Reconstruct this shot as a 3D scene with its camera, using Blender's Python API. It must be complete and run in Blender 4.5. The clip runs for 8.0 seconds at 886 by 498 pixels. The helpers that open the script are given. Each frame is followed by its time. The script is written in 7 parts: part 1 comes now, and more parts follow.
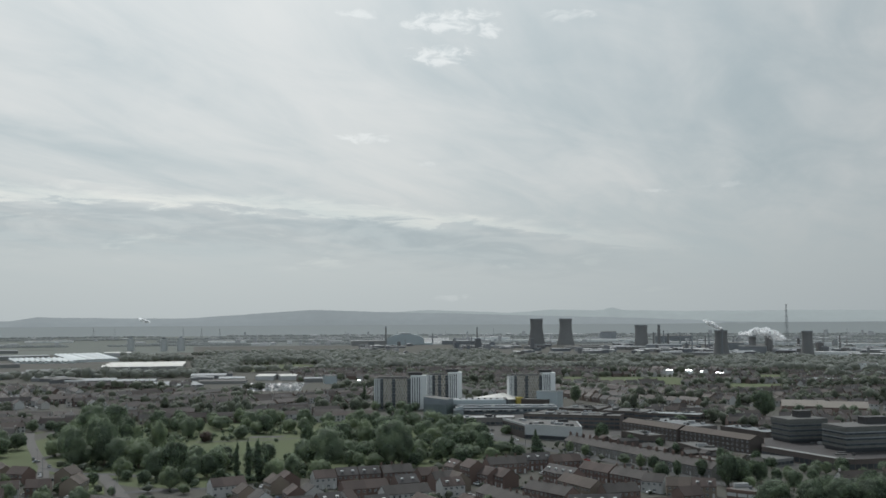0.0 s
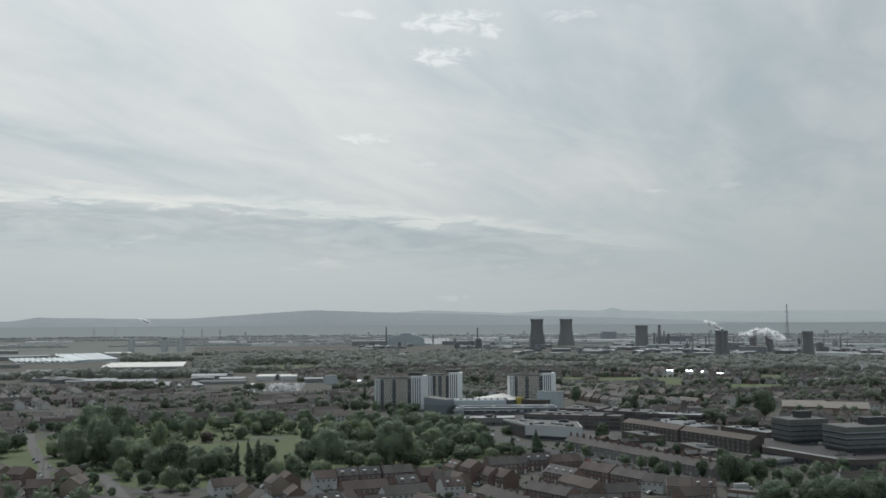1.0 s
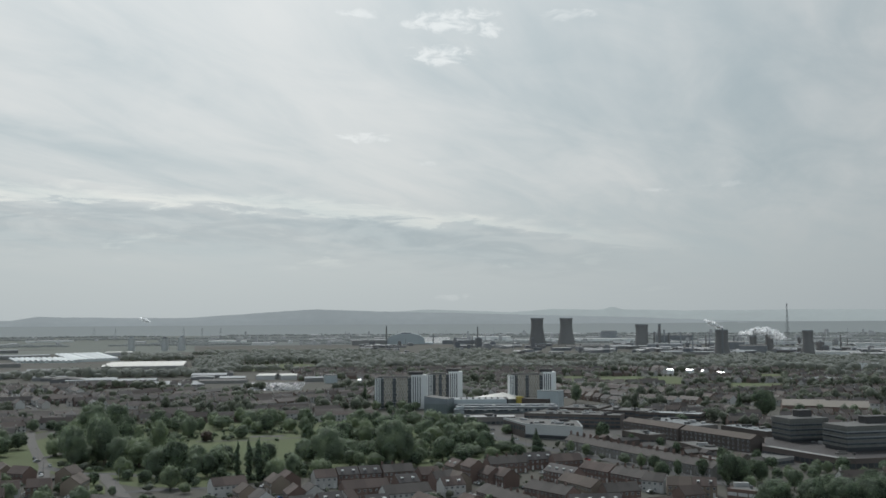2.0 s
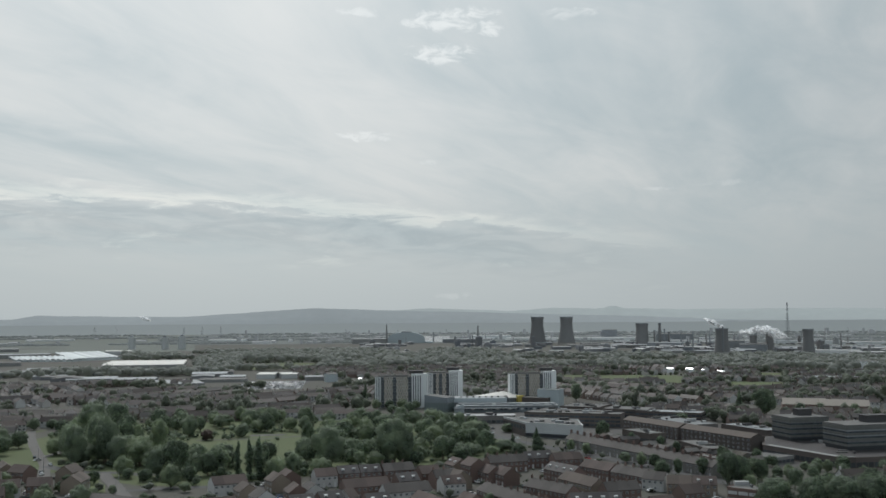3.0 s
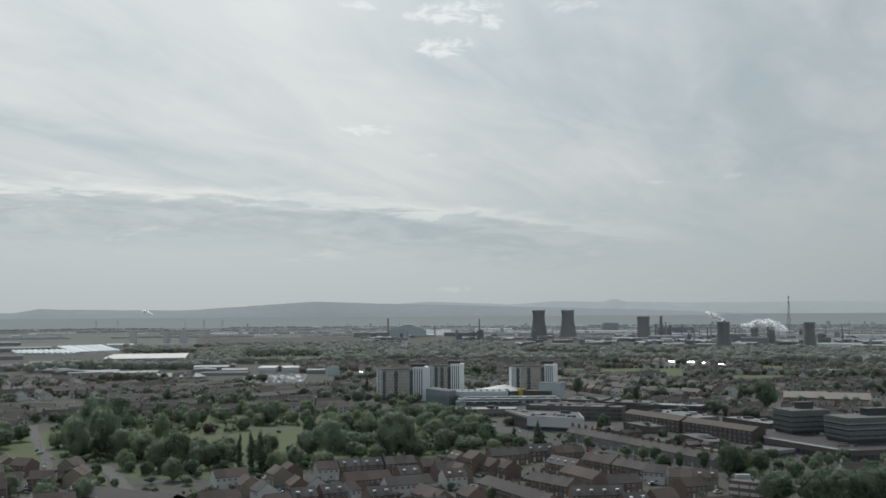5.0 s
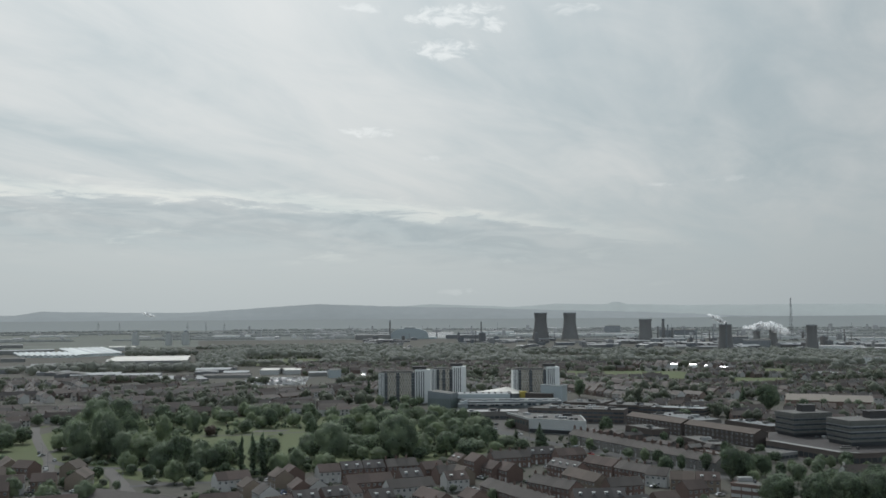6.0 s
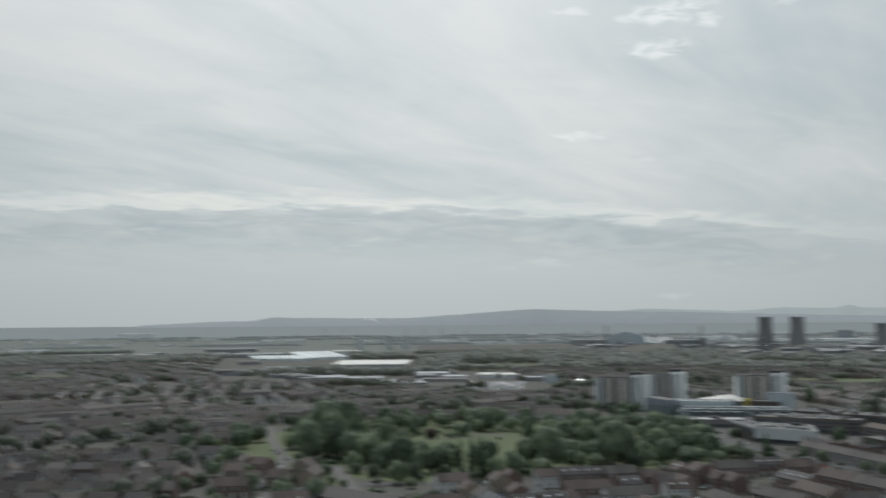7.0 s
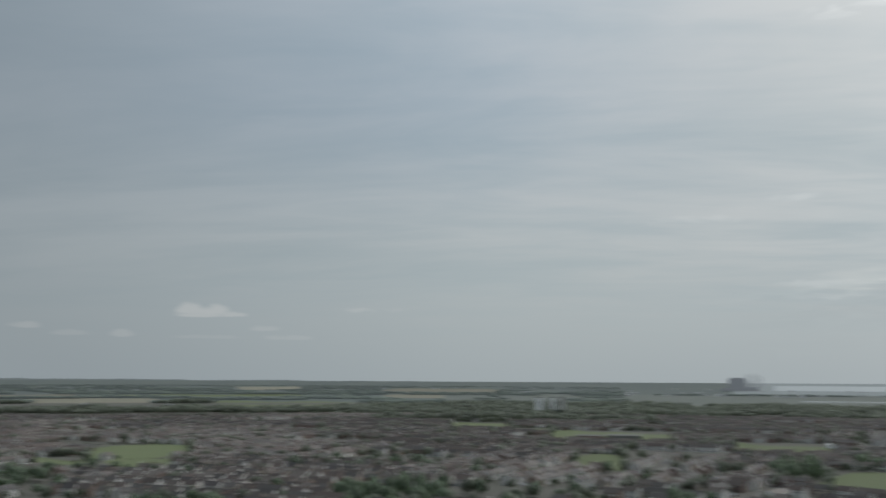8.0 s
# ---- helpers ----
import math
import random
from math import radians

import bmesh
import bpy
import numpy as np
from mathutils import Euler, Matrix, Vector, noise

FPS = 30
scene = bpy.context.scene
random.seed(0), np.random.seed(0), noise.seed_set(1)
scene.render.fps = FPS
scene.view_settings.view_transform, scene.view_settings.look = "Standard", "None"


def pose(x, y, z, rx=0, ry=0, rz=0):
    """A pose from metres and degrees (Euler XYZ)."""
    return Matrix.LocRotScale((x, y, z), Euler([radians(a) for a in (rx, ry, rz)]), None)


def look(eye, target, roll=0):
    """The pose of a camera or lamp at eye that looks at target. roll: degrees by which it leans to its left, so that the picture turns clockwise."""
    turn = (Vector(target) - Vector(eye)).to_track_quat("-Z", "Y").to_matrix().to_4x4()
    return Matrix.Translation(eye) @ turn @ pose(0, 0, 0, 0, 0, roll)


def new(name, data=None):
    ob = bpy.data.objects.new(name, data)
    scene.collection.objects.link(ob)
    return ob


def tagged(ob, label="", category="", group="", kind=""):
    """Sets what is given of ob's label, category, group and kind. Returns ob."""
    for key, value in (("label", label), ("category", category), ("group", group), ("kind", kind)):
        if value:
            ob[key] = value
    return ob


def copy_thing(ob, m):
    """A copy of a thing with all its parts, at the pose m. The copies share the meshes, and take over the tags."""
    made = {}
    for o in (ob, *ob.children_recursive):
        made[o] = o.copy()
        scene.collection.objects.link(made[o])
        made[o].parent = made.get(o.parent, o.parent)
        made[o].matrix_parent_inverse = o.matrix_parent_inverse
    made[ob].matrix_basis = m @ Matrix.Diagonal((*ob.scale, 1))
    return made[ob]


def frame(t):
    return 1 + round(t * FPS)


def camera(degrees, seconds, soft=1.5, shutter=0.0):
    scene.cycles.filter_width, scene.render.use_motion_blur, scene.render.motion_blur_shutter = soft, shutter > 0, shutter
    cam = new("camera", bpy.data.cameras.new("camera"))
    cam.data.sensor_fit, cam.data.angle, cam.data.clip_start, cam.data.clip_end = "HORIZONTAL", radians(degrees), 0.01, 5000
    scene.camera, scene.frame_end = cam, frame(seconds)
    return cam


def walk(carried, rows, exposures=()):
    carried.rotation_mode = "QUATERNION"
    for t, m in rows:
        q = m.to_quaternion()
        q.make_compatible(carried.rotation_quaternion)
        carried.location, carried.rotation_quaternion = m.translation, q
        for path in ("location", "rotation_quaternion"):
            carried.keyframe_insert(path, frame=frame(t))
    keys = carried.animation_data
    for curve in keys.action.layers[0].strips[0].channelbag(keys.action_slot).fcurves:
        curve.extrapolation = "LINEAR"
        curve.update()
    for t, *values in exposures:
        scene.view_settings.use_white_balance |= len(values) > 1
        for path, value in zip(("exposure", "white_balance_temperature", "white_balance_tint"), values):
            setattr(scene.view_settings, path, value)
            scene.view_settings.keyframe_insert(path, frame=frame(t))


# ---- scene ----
import functools

EYE = 80.0                      # camera height over the flat ground, metres
cam = camera(48.0, 8.0, soft=1.62, shutter=0.26)

ROWS = [  # seconds, yaw, pitch, roll: the camera hovers and turns where it is
    (0.0, 0.000, 4.106, 0.30), (0.3, -0.004, 4.230, 0.30), (0.5, -0.008, 4.324, 0.30), (1.0, 0.024, 4.125, 0.29),
    (1.5, 0.025, 4.108, 0.31), (3.0, 0.047, 4.007, 0.32), (3.5, 0.054, 4.043, 0.33),
    (4.0, 0.084, 3.772, 0.33), (4.5, 0.088, 3.579, 0.33), (6.0, 0.236, 3.773, 0.33),
    (6.5, 1.058, 3.610, 0.30), (7.0, 12.541, 4.137, 0.48), (7.1, 18.321, 4.338, 0.60),
    (7.2, 25.0, 4.520, 0.72), (7.3, 31.2, 4.90, 0.74), (7.4, 37.814, 5.535, 0.62),
    (7.5, 44.492, 6.184, 0.394), (7.6, 50.9, 6.790, 0.30), (7.7, 56.0, 7.080, 0.143),
    (7.8, 61.333, 7.242, -0.02), (8.0, 72.056, 7.412, -0.297)]
walk(cam, [(t, pose(0, 0, EYE, 90 + p, r, y)) for t, y, p, r in ROWS])

# ------------------------------------------------------------------ light
SUN_AZ, SUN_EL = radians(14), radians(48)
SUN = Vector((-math.sin(SUN_AZ) * math.cos(SUN_EL), math.cos(SUN_AZ) * math.cos(SUN_EL), math.sin(SUN_EL)))
sun_data = bpy.data.lights.new("sun", "SUN")
sun_data.energy, sun_data.angle, sun_data.color = 1.9, radians(2), (1.0, 0.985, 0.96)
sun = new("sun", sun_data)
sun.matrix_world = look(SUN * 300, (0, 0, 0))

world = bpy.data.worlds.new("sky")
world.use_nodes = True
scene.world = world


class Net:
    """Small helper to wire shader nodes."""

    def __init__(self, tree):
        self.t = tree

    def node(self, kind):
        return self.t.nodes.new(kind)

    def put(self, socket, value):
        if isinstance(value, bpy.types.NodeSocket):
            self.t.links.new(value, socket)
        else:
            socket.default_value = value

    def math(self, op, a, b=0.0, c=0.0, clamp=False):
        n = self.node("ShaderNodeMath")
        n.operation, n.use_clamp = op, clamp
        for s, v in zip(n.inputs, (a, b, c)):
            self.put(s, v)
        return n.outputs[0]

    def vec(self, op, a, b=(0, 0, 0)):
        n = self.node("ShaderNodeVectorMath")
        n.operation = op
        self.put(n.inputs[0], a)
        if op == "SCALE":
            self.put(n.inputs["Scale"], b)
        else:
            self.put(n.inputs[1], b)
        return n.outputs["Value" if op in ("DOT_PRODUCT", "LENGTH") else 0]

    def ramp(self, x, lo, hi, a=0.0, b=1.0, smooth=True):
        n = self.node("ShaderNodeMapRange")
        n.interpolation_type = "SMOOTHSTEP" if smooth else "LINEAR"
        for s, v in zip(n.inputs, (x, lo, hi, a, b)):
            self.put(s, v)
        return n.outputs[0]

    def noise(self, vector, scale, detail=4.0, rough=0.55, distort=0.0):
        n = self.node("ShaderNodeTexNoise")
        self.put(n.inputs["Vector"], vector)
        for k, v in (("Scale", scale), ("Detail", detail), ("Roughness", rough), ("Distortion", distort)):
            self.put(n.inputs[k], v)
        return n.outputs["Fac"]

    def mix(self, f, a, b, blend="MIX"):
        n = self.node("ShaderNodeMix")
        n.data_type, n.blend_type = "RGBA", blend
        self.put(n.inputs[0], f)
        self.put(n.inputs[6], a)
        self.put(n.inputs[7], b)
        return n.outputs[2]


def build_sky():
    n = Net(world.node_tree)
    n.t.nodes.clear()
    d = n.vec("NORMALIZE", n.node("ShaderNodeTexCoord").outputs["Generated"])
    sep = n.node("ShaderNodeSeparateXYZ")
    n.put(sep.inputs[0], d)
    x, y, z = sep.outputs
    el = n.math("MULTIPLY", n.math("ARCSINE", z), 57.296)
    az = n.math("MULTIPLY", n.math("ARCTAN2", n.math("MULTIPLY", x, -1.0), y), 57.296)
    clear = n.node("ShaderNodeTexSky")
    clear.sky_type, clear.sun_disc, clear.sun_elevation, clear.sun_rotation = "NISHITA", False, SUN_EL, -SUN_AZ
    clear.air_density, clear.dust_density = 1.2, 2.5
    clear_dim = n.vec("SCALE", clear.outputs[0], 0.075)
    # high cloud laid out on a flat layer overhead, in streaks that run towards one point of the horizon
    up = n.math("ADD", n.math("MAXIMUM", z, 0.0), 0.11)
    comb = n.node("ShaderNodeCombineXYZ")
    n.put(comb.inputs[0], n.math("DIVIDE", x, up))
    n.put(comb.inputs[1], n.math("DIVIDE", y, up))
    turn = n.node("ShaderNodeVectorRotate")
    turn.rotation_type = "Z_AXIS"
    n.put(turn.inputs["Vector"], comb.outputs[0])
    n.put(turn.inputs["Angle"], radians(26))
    streak = n.vec("MULTIPLY", turn.outputs[0], (1.0, 0.22, 1.0))
    n1 = n.noise(streak, 1.1, 6.0, 0.55, 0.6)
    n2 = n.noise(n.vec("MULTIPLY", turn.outputs[0], (1.0, 0.45, 1.0)), 0.7, 6.0, 0.6, 0.8)
    n4 = n.noise(n.vec("MULTIPLY", turn.outputs[0], (1.0, 0.42, 1.0)), 3.0, 8.0, 0.58, 0.9)
    veil = n.ramp(n.math("ADD", n.math("MULTIPLY", n4, 0.22), n.math("ADD", n.math("MULTIPLY", n1, 0.40), n.math("MULTIPLY", n2, 0.38))), 0.36, 0.64)
    # brightness of the cloud sheet: brighter towards the veiled sun
    toward = n.ramp(n.vec("DOT_PRODUCT", d, tuple(SUN)), -0.2, 0.95, 0.0, 1.0, smooth=False)
    lum = n.math("MULTIPLY_ADD", n.math("POWER", toward, 3.0), 0.60, 0.315)
    lum = n.math("MULTIPLY", lum, n.ramp(el, 3.0, 18.0, 1.01, 0.925))
    # unseen sky behind the camera is raised to fill the sides facing it
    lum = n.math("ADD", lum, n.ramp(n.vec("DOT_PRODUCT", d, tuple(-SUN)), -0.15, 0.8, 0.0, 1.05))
    # thin cloud glows round the sun; unseen sky overhead is brightened for ambient fill
    lum = n.math("MULTIPLY", lum, n.ramp(el, 21.0, 50.0, 1.0, 1.5))
    lum = n.math("ADD", lum, n.ramp(n.vec("DOT_PRODUCT", d, tuple(SUN)), 0.93, 1.0, 0.0, 2.5))
    veil = n.mix(n.ramp(el, 1.0, 8.0), (0.45, 0.45, 0.45, 1), veil)
    cloud = n.mix(veil, (0.785, 0.905, 0.945, 1), (1.0, 1.005, 0.985, 1))
    cloud = n.mix(n.ramp(toward, 0.3, 0.85, 0.7, 0.0), cloud, (0.80, 0.915, 1.0, 1))
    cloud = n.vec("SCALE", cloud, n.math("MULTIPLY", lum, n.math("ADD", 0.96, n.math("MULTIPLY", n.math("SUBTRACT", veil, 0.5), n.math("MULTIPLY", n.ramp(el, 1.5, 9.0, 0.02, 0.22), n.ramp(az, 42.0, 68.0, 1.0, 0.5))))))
    # low grey bank with a bright upper rim
    u = n.math("SUBTRACT", az, 22.0)
    edge = n.math("MULTIPLY_ADD", n.math("MULTIPLY", u, u), -0.0022, 6.7)
    comb2 = n.node("ShaderNodeCombineXYZ")
    n.put(comb2.inputs[0], n.math("MULTIPLY", az, 0.26))
    n.put(comb2.inputs[1], n.math("MULTIPLY", el, 1.5))
    n3 = n.noise(comb2.outputs[0], 1.0, 8.0, 0.62, 0.5)
    gap = n.math("ADD", n.math("SUBTRACT", el, edge), n.math("MULTIPLY_ADD", n3, 2.6, -1.3))
    rim = n.math("MULTIPLY", n.ramp(gap, -0.25, 0.05), n.ramp(gap, 0.05, 0.9, 1.0, 0.0))
    grey = n.math("MULTIPLY", n.ramp(gap, -3.6, -0.9), n.ramp(gap, -0.6, 0.15, 1.0, 0.0))
    span = n.math("MULTIPLY", n.ramp(az, -18.0, 2.0), n.ramp(az, 34.0, 60.0, 1.0, 0.0))
    comb3 = n.node("ShaderNodeCombineXYZ")
    n.put(comb3.inputs[0], n.math("MULTIPLY", az, 0.22))
    n.put(comb3.inputs[1], n.math("MULTIPLY", el, 1.1))
    patch = n.noise(comb3.outputs[0], 0.9, 6.0, 0.6, 0.6)
    grey = n.math("MULTIPLY", grey, n.ramp(patch, 0.36, 0.6, 0.15, 1.0))
    rim = n.math("ADD", rim, n.math("MULTIPLY", n.ramp(patch, 0.56, 0.7), n.math("MULTIPLY", n.ramp(gap, -4.0, -2.2), n.ramp(gap, -1.0, -0.3, 0.8, 0.0))))
    cloud = n.mix(n.math("MULTIPLY", n.math("MULTIPLY", span, grey), 0.8, clamp=True), cloud, n.vec("MULTIPLY", cloud, (0.955, 0.995, 1.03)))
    cloud = n.mix(n.math("MULTIPLY", n.math("MULTIPLY", span, rim), 0.8, clamp=True), cloud, n.vec("MULTIPLY", cloud, (1.035, 1.0, 0.95)))
    cloud = n.vec("SCALE", cloud, n.math("ADD", 1.0, n.math("MULTIPLY", span, n.math("MULTIPLY_ADD", rim, 0.20, n.math("MULTIPLY", grey, -0.16)))))
    sky = n.mix(0.93, clear_dim, cloud)
    # clearer, bluer sky away to the west
    west = n.math("MULTIPLY", n.ramp(az, 48.0, 74.0), n.ramp(az, 80.0, 100.0, 1.0, 0.5))
    sky = n.mix(west, sky, n.vec("MULTIPLY", sky, n.mix(n.ramp(el, 6.0, 17.0), (1.18, 1.17, 1.15, 1), (1.03, 1.075, 1.145, 1))))

    # a few bright torn wisps and small heaps
    def wisp(a0, e0, wa, we, amount, scale, lo=0.45, hi=0.7):
        ua = n.math("DIVIDE", n.math("SUBTRACT", az, a0), wa)
        ue = n.math("DIVIDE", n.math("SUBTRACT", el, e0), we)
        r2 = n.math("ADD", n.math("MULTIPLY", ua, ua), n.math("MULTIPLY", ue, ue))
        c = n.node("ShaderNodeCombineXYZ")
        n.put(c.inputs[0], n.math("MULTIPLY", az, 0.45))
        n.put(c.inputs[1], el)
        torn = n.noise(c.outputs[0], scale, 7.0, 0.62, 0.7)
        body = n.ramp(n.math("SUBTRACT", torn, n.math("MULTIPLY", r2, 0.28)), lo - 0.12, hi - 0.1)
        return n.math("MULTIPLY", body, amount)

    bright = wisp(-0.6, 17.0, 3.6, 0.85, 1.0, 1.5)
    for w in ((0.1, 15.1, 2.7, 0.75, 1.0, 1.7), (-2.6, 16.4, 1.3, 0.45, 0.9, 1.8), (1.6, 16.8, 1.2, 0.4, 0.8, 1.8), (4.6, 10.45, 2.5, 0.42, 0.8, 1.7), (-12.2, 7.25, 1.3, 0.2, 0.5, 1.8), (-16.0, 7.4, 2.4, 0.25, 0.3, 1.8),
              (4.8, 17.4, 1.6, 0.4, 0.6, 1.6), (-7.4, 17.2, 2.4, 0.5, 0.5, 1.6), (0.6, 9.0, 1.2, 0.25, 0.35, 1.8), (-0.6, 1.3, 2.2, 0.3, 0.3, 1.6), (58.0, 8.9, 4.0, 0.35, 0.35, 1.2)):
        bright = n.math("MAXIMUM", bright, wisp(*w))

    def heap(a0, e0, wa, we, amount):
        ua = n.math("DIVIDE", n.math("SUBTRACT", az, a0), wa)
        ue = n.math("DIVIDE", n.math("SUBTRACT", el, e0), we)
        ue = n.math("MAXIMUM", ue, n.math("MULTIPLY", ue, -2.4))
        r2 = n.math("ADD", n.math("MULTIPLY", ua, ua), n.math("MULTIPLY", ue, ue))
        c = n.node("ShaderNodeCombineXYZ")
        n.put(c.inputs[0], az)
        n.put(c.inputs[1], n.math("MULTIPLY", el, 1.3))
        torn = n.noise(c.outputs[0], 0.9, 7.0, 0.6, 0.4)
        f = n.math("SUBTRACT", n.math("MULTIPLY_ADD", torn, 2.4, -0.2), r2)
        return n.math("MULTIPLY", n.ramp(f, 0.05, 0.85), amount)

    for w in ((86.3, 3.66, 1.0, 0.56, 1.0), (85.2, 3.62, 1.1, 0.5, 1.0), (85.6, 3.42, 1.9, 0.3, 0.9), (84.0, 3.46, 0.9, 0.26, 0.8), (82.2, 2.7, 0.9, 0.3, 0.4), (80.9, 2.2, 1.6, 0.25, 0.3), (94.8, 2.65, 0.9, 0.32, 0.5), (89.9, 2.3, 0.8, 0.35, 0.45), (92.4, 2.3, 1.6, 0.25, 0.3), (85.5, 2.2, 2.2, 0.2, 0.22)):
        bright = n.math("MAXIMUM", bright, heap(*w))
    for w in ((76.2, 3.85, 2.4, 0.25, 0.5, 1.3), (50.0, 4.5, 4.5, 0.3, 0.35, 1.0), (50.5, 5.2, 4.0, 0.3, 0.4, 1.0), (52.0, 9.9, 3.5, 0.3, 0.4, 1.0), (48.0, 19.6, 5.0, 0.6, 0.6, 1.0)):
        bright = n.math("MAXIMUM", bright, wisp(*w))
    sky = n.mix(n.math("MULTIPLY", bright, 0.55, clamp=True), sky, n.vec("SCALE", (1.0, 1.0, 0.98), n.math("MULTIPLY", lum, 1.42)))
    bg = n.node("ShaderNodeBackground")
    n.put(bg.inputs[0], n.vec("MULTIPLY", sky, (0.968, 1.0, 1.02)))
    n.put(bg.inputs[1], 1.0)
    out = n.node("ShaderNodeOutputWorld")
    n.put(out.inputs[0], bg.outputs[0])


build_sky()

# ------------------------------------------------------------------ materials


PALER = 1.1  # one factor on all base colours


def mat(name, color, rough=0.8, metal=0.0, vary=0.25, big=0.05, small=1.5, tint=None, per="object", bump=0.0, depth=0.3, haze_glow=None, spread=0.35, thin=0.0, haze_sheen=None, gaps=0.0):
    """A surface with variation at two scales (big and small: noise scale per metre) and from piece to piece."""
    m = bpy.data.materials.new(name)
    m.use_nodes = True
    n = Net(m.node_tree)
    b = n.t.nodes["Principled BSDF"]
    pos = n.node("ShaderNodeNewGeometry")
    coarse = n.noise(pos.outputs["Position"], big, 3.0)
    fine = n.noise(pos.outputs["Position"], small, 4.0, 0.65)
    if per == "object":
        rnd = n.node("ShaderNodeObjectInfo").outputs["Random"]
    else:
        rnd = pos.outputs["Random Per Island"]
    color = tuple(min(0.85, c * PALER) for c in color)
    tint = tuple(min(0.85, c * PALER) for c in tint) if tint else None
    other = tint or tuple(c * 0.6 for c in color)
    f = n.math("ADD", n.math("MULTIPLY", n.ramp(coarse, 0.3, 0.7), 0.5), n.math("MULTIPLY", n.ramp(fine, 0.3, 0.7), 0.5))
    c = n.mix(n.math("MULTIPLY", f, min(1.0, vary * 2.4)), (*color, 1), (*other, 1))
    c = n.vec("SCALE", c, n.math("MULTIPLY_ADD", rnd, 2 * spread, 1.0 - spread))
    n.put(b.inputs["Base Color"], c)
    n.put(b.inputs["Roughness"], n.math("MULTIPLY_ADD", fine, 0.2, rough - 0.1, clamp=True))
    b.inputs["Metallic"].default_value = metal
    b.inputs["Specular IOR Level"].default_value = 0.5 if rough < 0.6 else 0.15
    # sheen lifts surfaces seen at a slant, imitating haze
    b.inputs["Sheen Weight"].default_value = haze_sheen if haze_sheen is not None else (0.04 if rough >= 0.75 and not haze_glow else 0.0)
    b.inputs["Sheen Roughness"].default_value = 0.6
    if bump:
        bn = n.node("ShaderNodeBump")
        bn.inputs["Strength"].default_value = bump
        bn.inputs["Distance"].default_value = depth
        n.put(bn.inputs["Height"], fine)
        n.put(b.inputs["Normal"], bn.outputs[0])
    # emission stands in for haze on far surfaces
    if haze_glow:
        b.inputs["Emission Color"].default_value = (*haze_glow, 1)
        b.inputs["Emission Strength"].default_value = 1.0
    if thin:  # leaves let light through
        lit = n.node("ShaderNodeBsdfTranslucent")
        n.put(lit.inputs["Color"], n.vec("MULTIPLY", c, (1.12 * thin, 1.15 * thin, 0.95 * thin)))
        both = n.node("ShaderNodeAddShader")
        n.put(both.inputs[0], b.outputs[0])
        n.put(both.inputs[1], lit.outputs[0])
        leafy = both.outputs[0]
        if gaps:  # daylight between the leaves
            open_air, airy = n.node("ShaderNodeBsdfTransparent"), n.node("ShaderNodeMixShader")
            n.put(airy.inputs[0], gaps)
            n.put(airy.inputs[1], leafy)
            n.put(airy.inputs[2], open_air.outputs[0])
            leafy = airy.outputs[0]
        n.put(n.t.nodes["Material Output"].inputs["Surface"], leafy)
    return m


def mottled(name, colors, rough, haze_glow=None, metal=0.0, per="island"):
    """Pieces of one joined mesh, each in one of several colours, stained by noise."""
    m = bpy.data.materials.new(name)
    m.use_nodes = True
    n = Net(m.node_tree)
    b = n.t.nodes["Principled BSDF"]
    pos = n.node("ShaderNodeNewGeometry")
    ramp = n.node("ShaderNodeValToRGB")
    ramp.color_ramp.interpolation = "CONSTANT"
    els = ramp.color_ramp.elements
    while len(els) < len(colors):
        els.new(0.5)
    for k, c in enumerate(colors):
        els[k].position, els[k].color = k / len(colors), (*c, 1)
    n.put(ramp.inputs[0], n.node("ShaderNodeObjectInfo").outputs["Random"] if per == "object" else pos.outputs["Random Per Island"])
    fine = n.noise(pos.outputs["Position"], 1.2, 4.0, 0.65)
    broad = n.noise(pos.outputs["Position"], 0.02, 2.0)
    c = n.vec("SCALE", ramp.outputs[0], n.math("MULTIPLY", n.math("MULTIPLY_ADD", fine, 0.7, 0.65), n.math("MULTIPLY_ADD", broad, 0.5, 0.75)))
    n.put(b.inputs["Base Color"], c)
    b.inputs["Roughness"].default_value, b.inputs["Metallic"].default_value = rough, metal
    b.inputs["Specular IOR Level"].default_value = 0.2
    # slight sheen on every piece as a stand-in for haze
    b.inputs["Sheen Weight"].default_value, b.inputs["Sheen Roughness"].default_value = 0.04, 0.6
    # pieces far off emit a little, as painted-in haze
    if haze_glow:
        b.inputs["Emission Color"].default_value = (*haze_glow, 1)
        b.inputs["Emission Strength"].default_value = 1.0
    return m


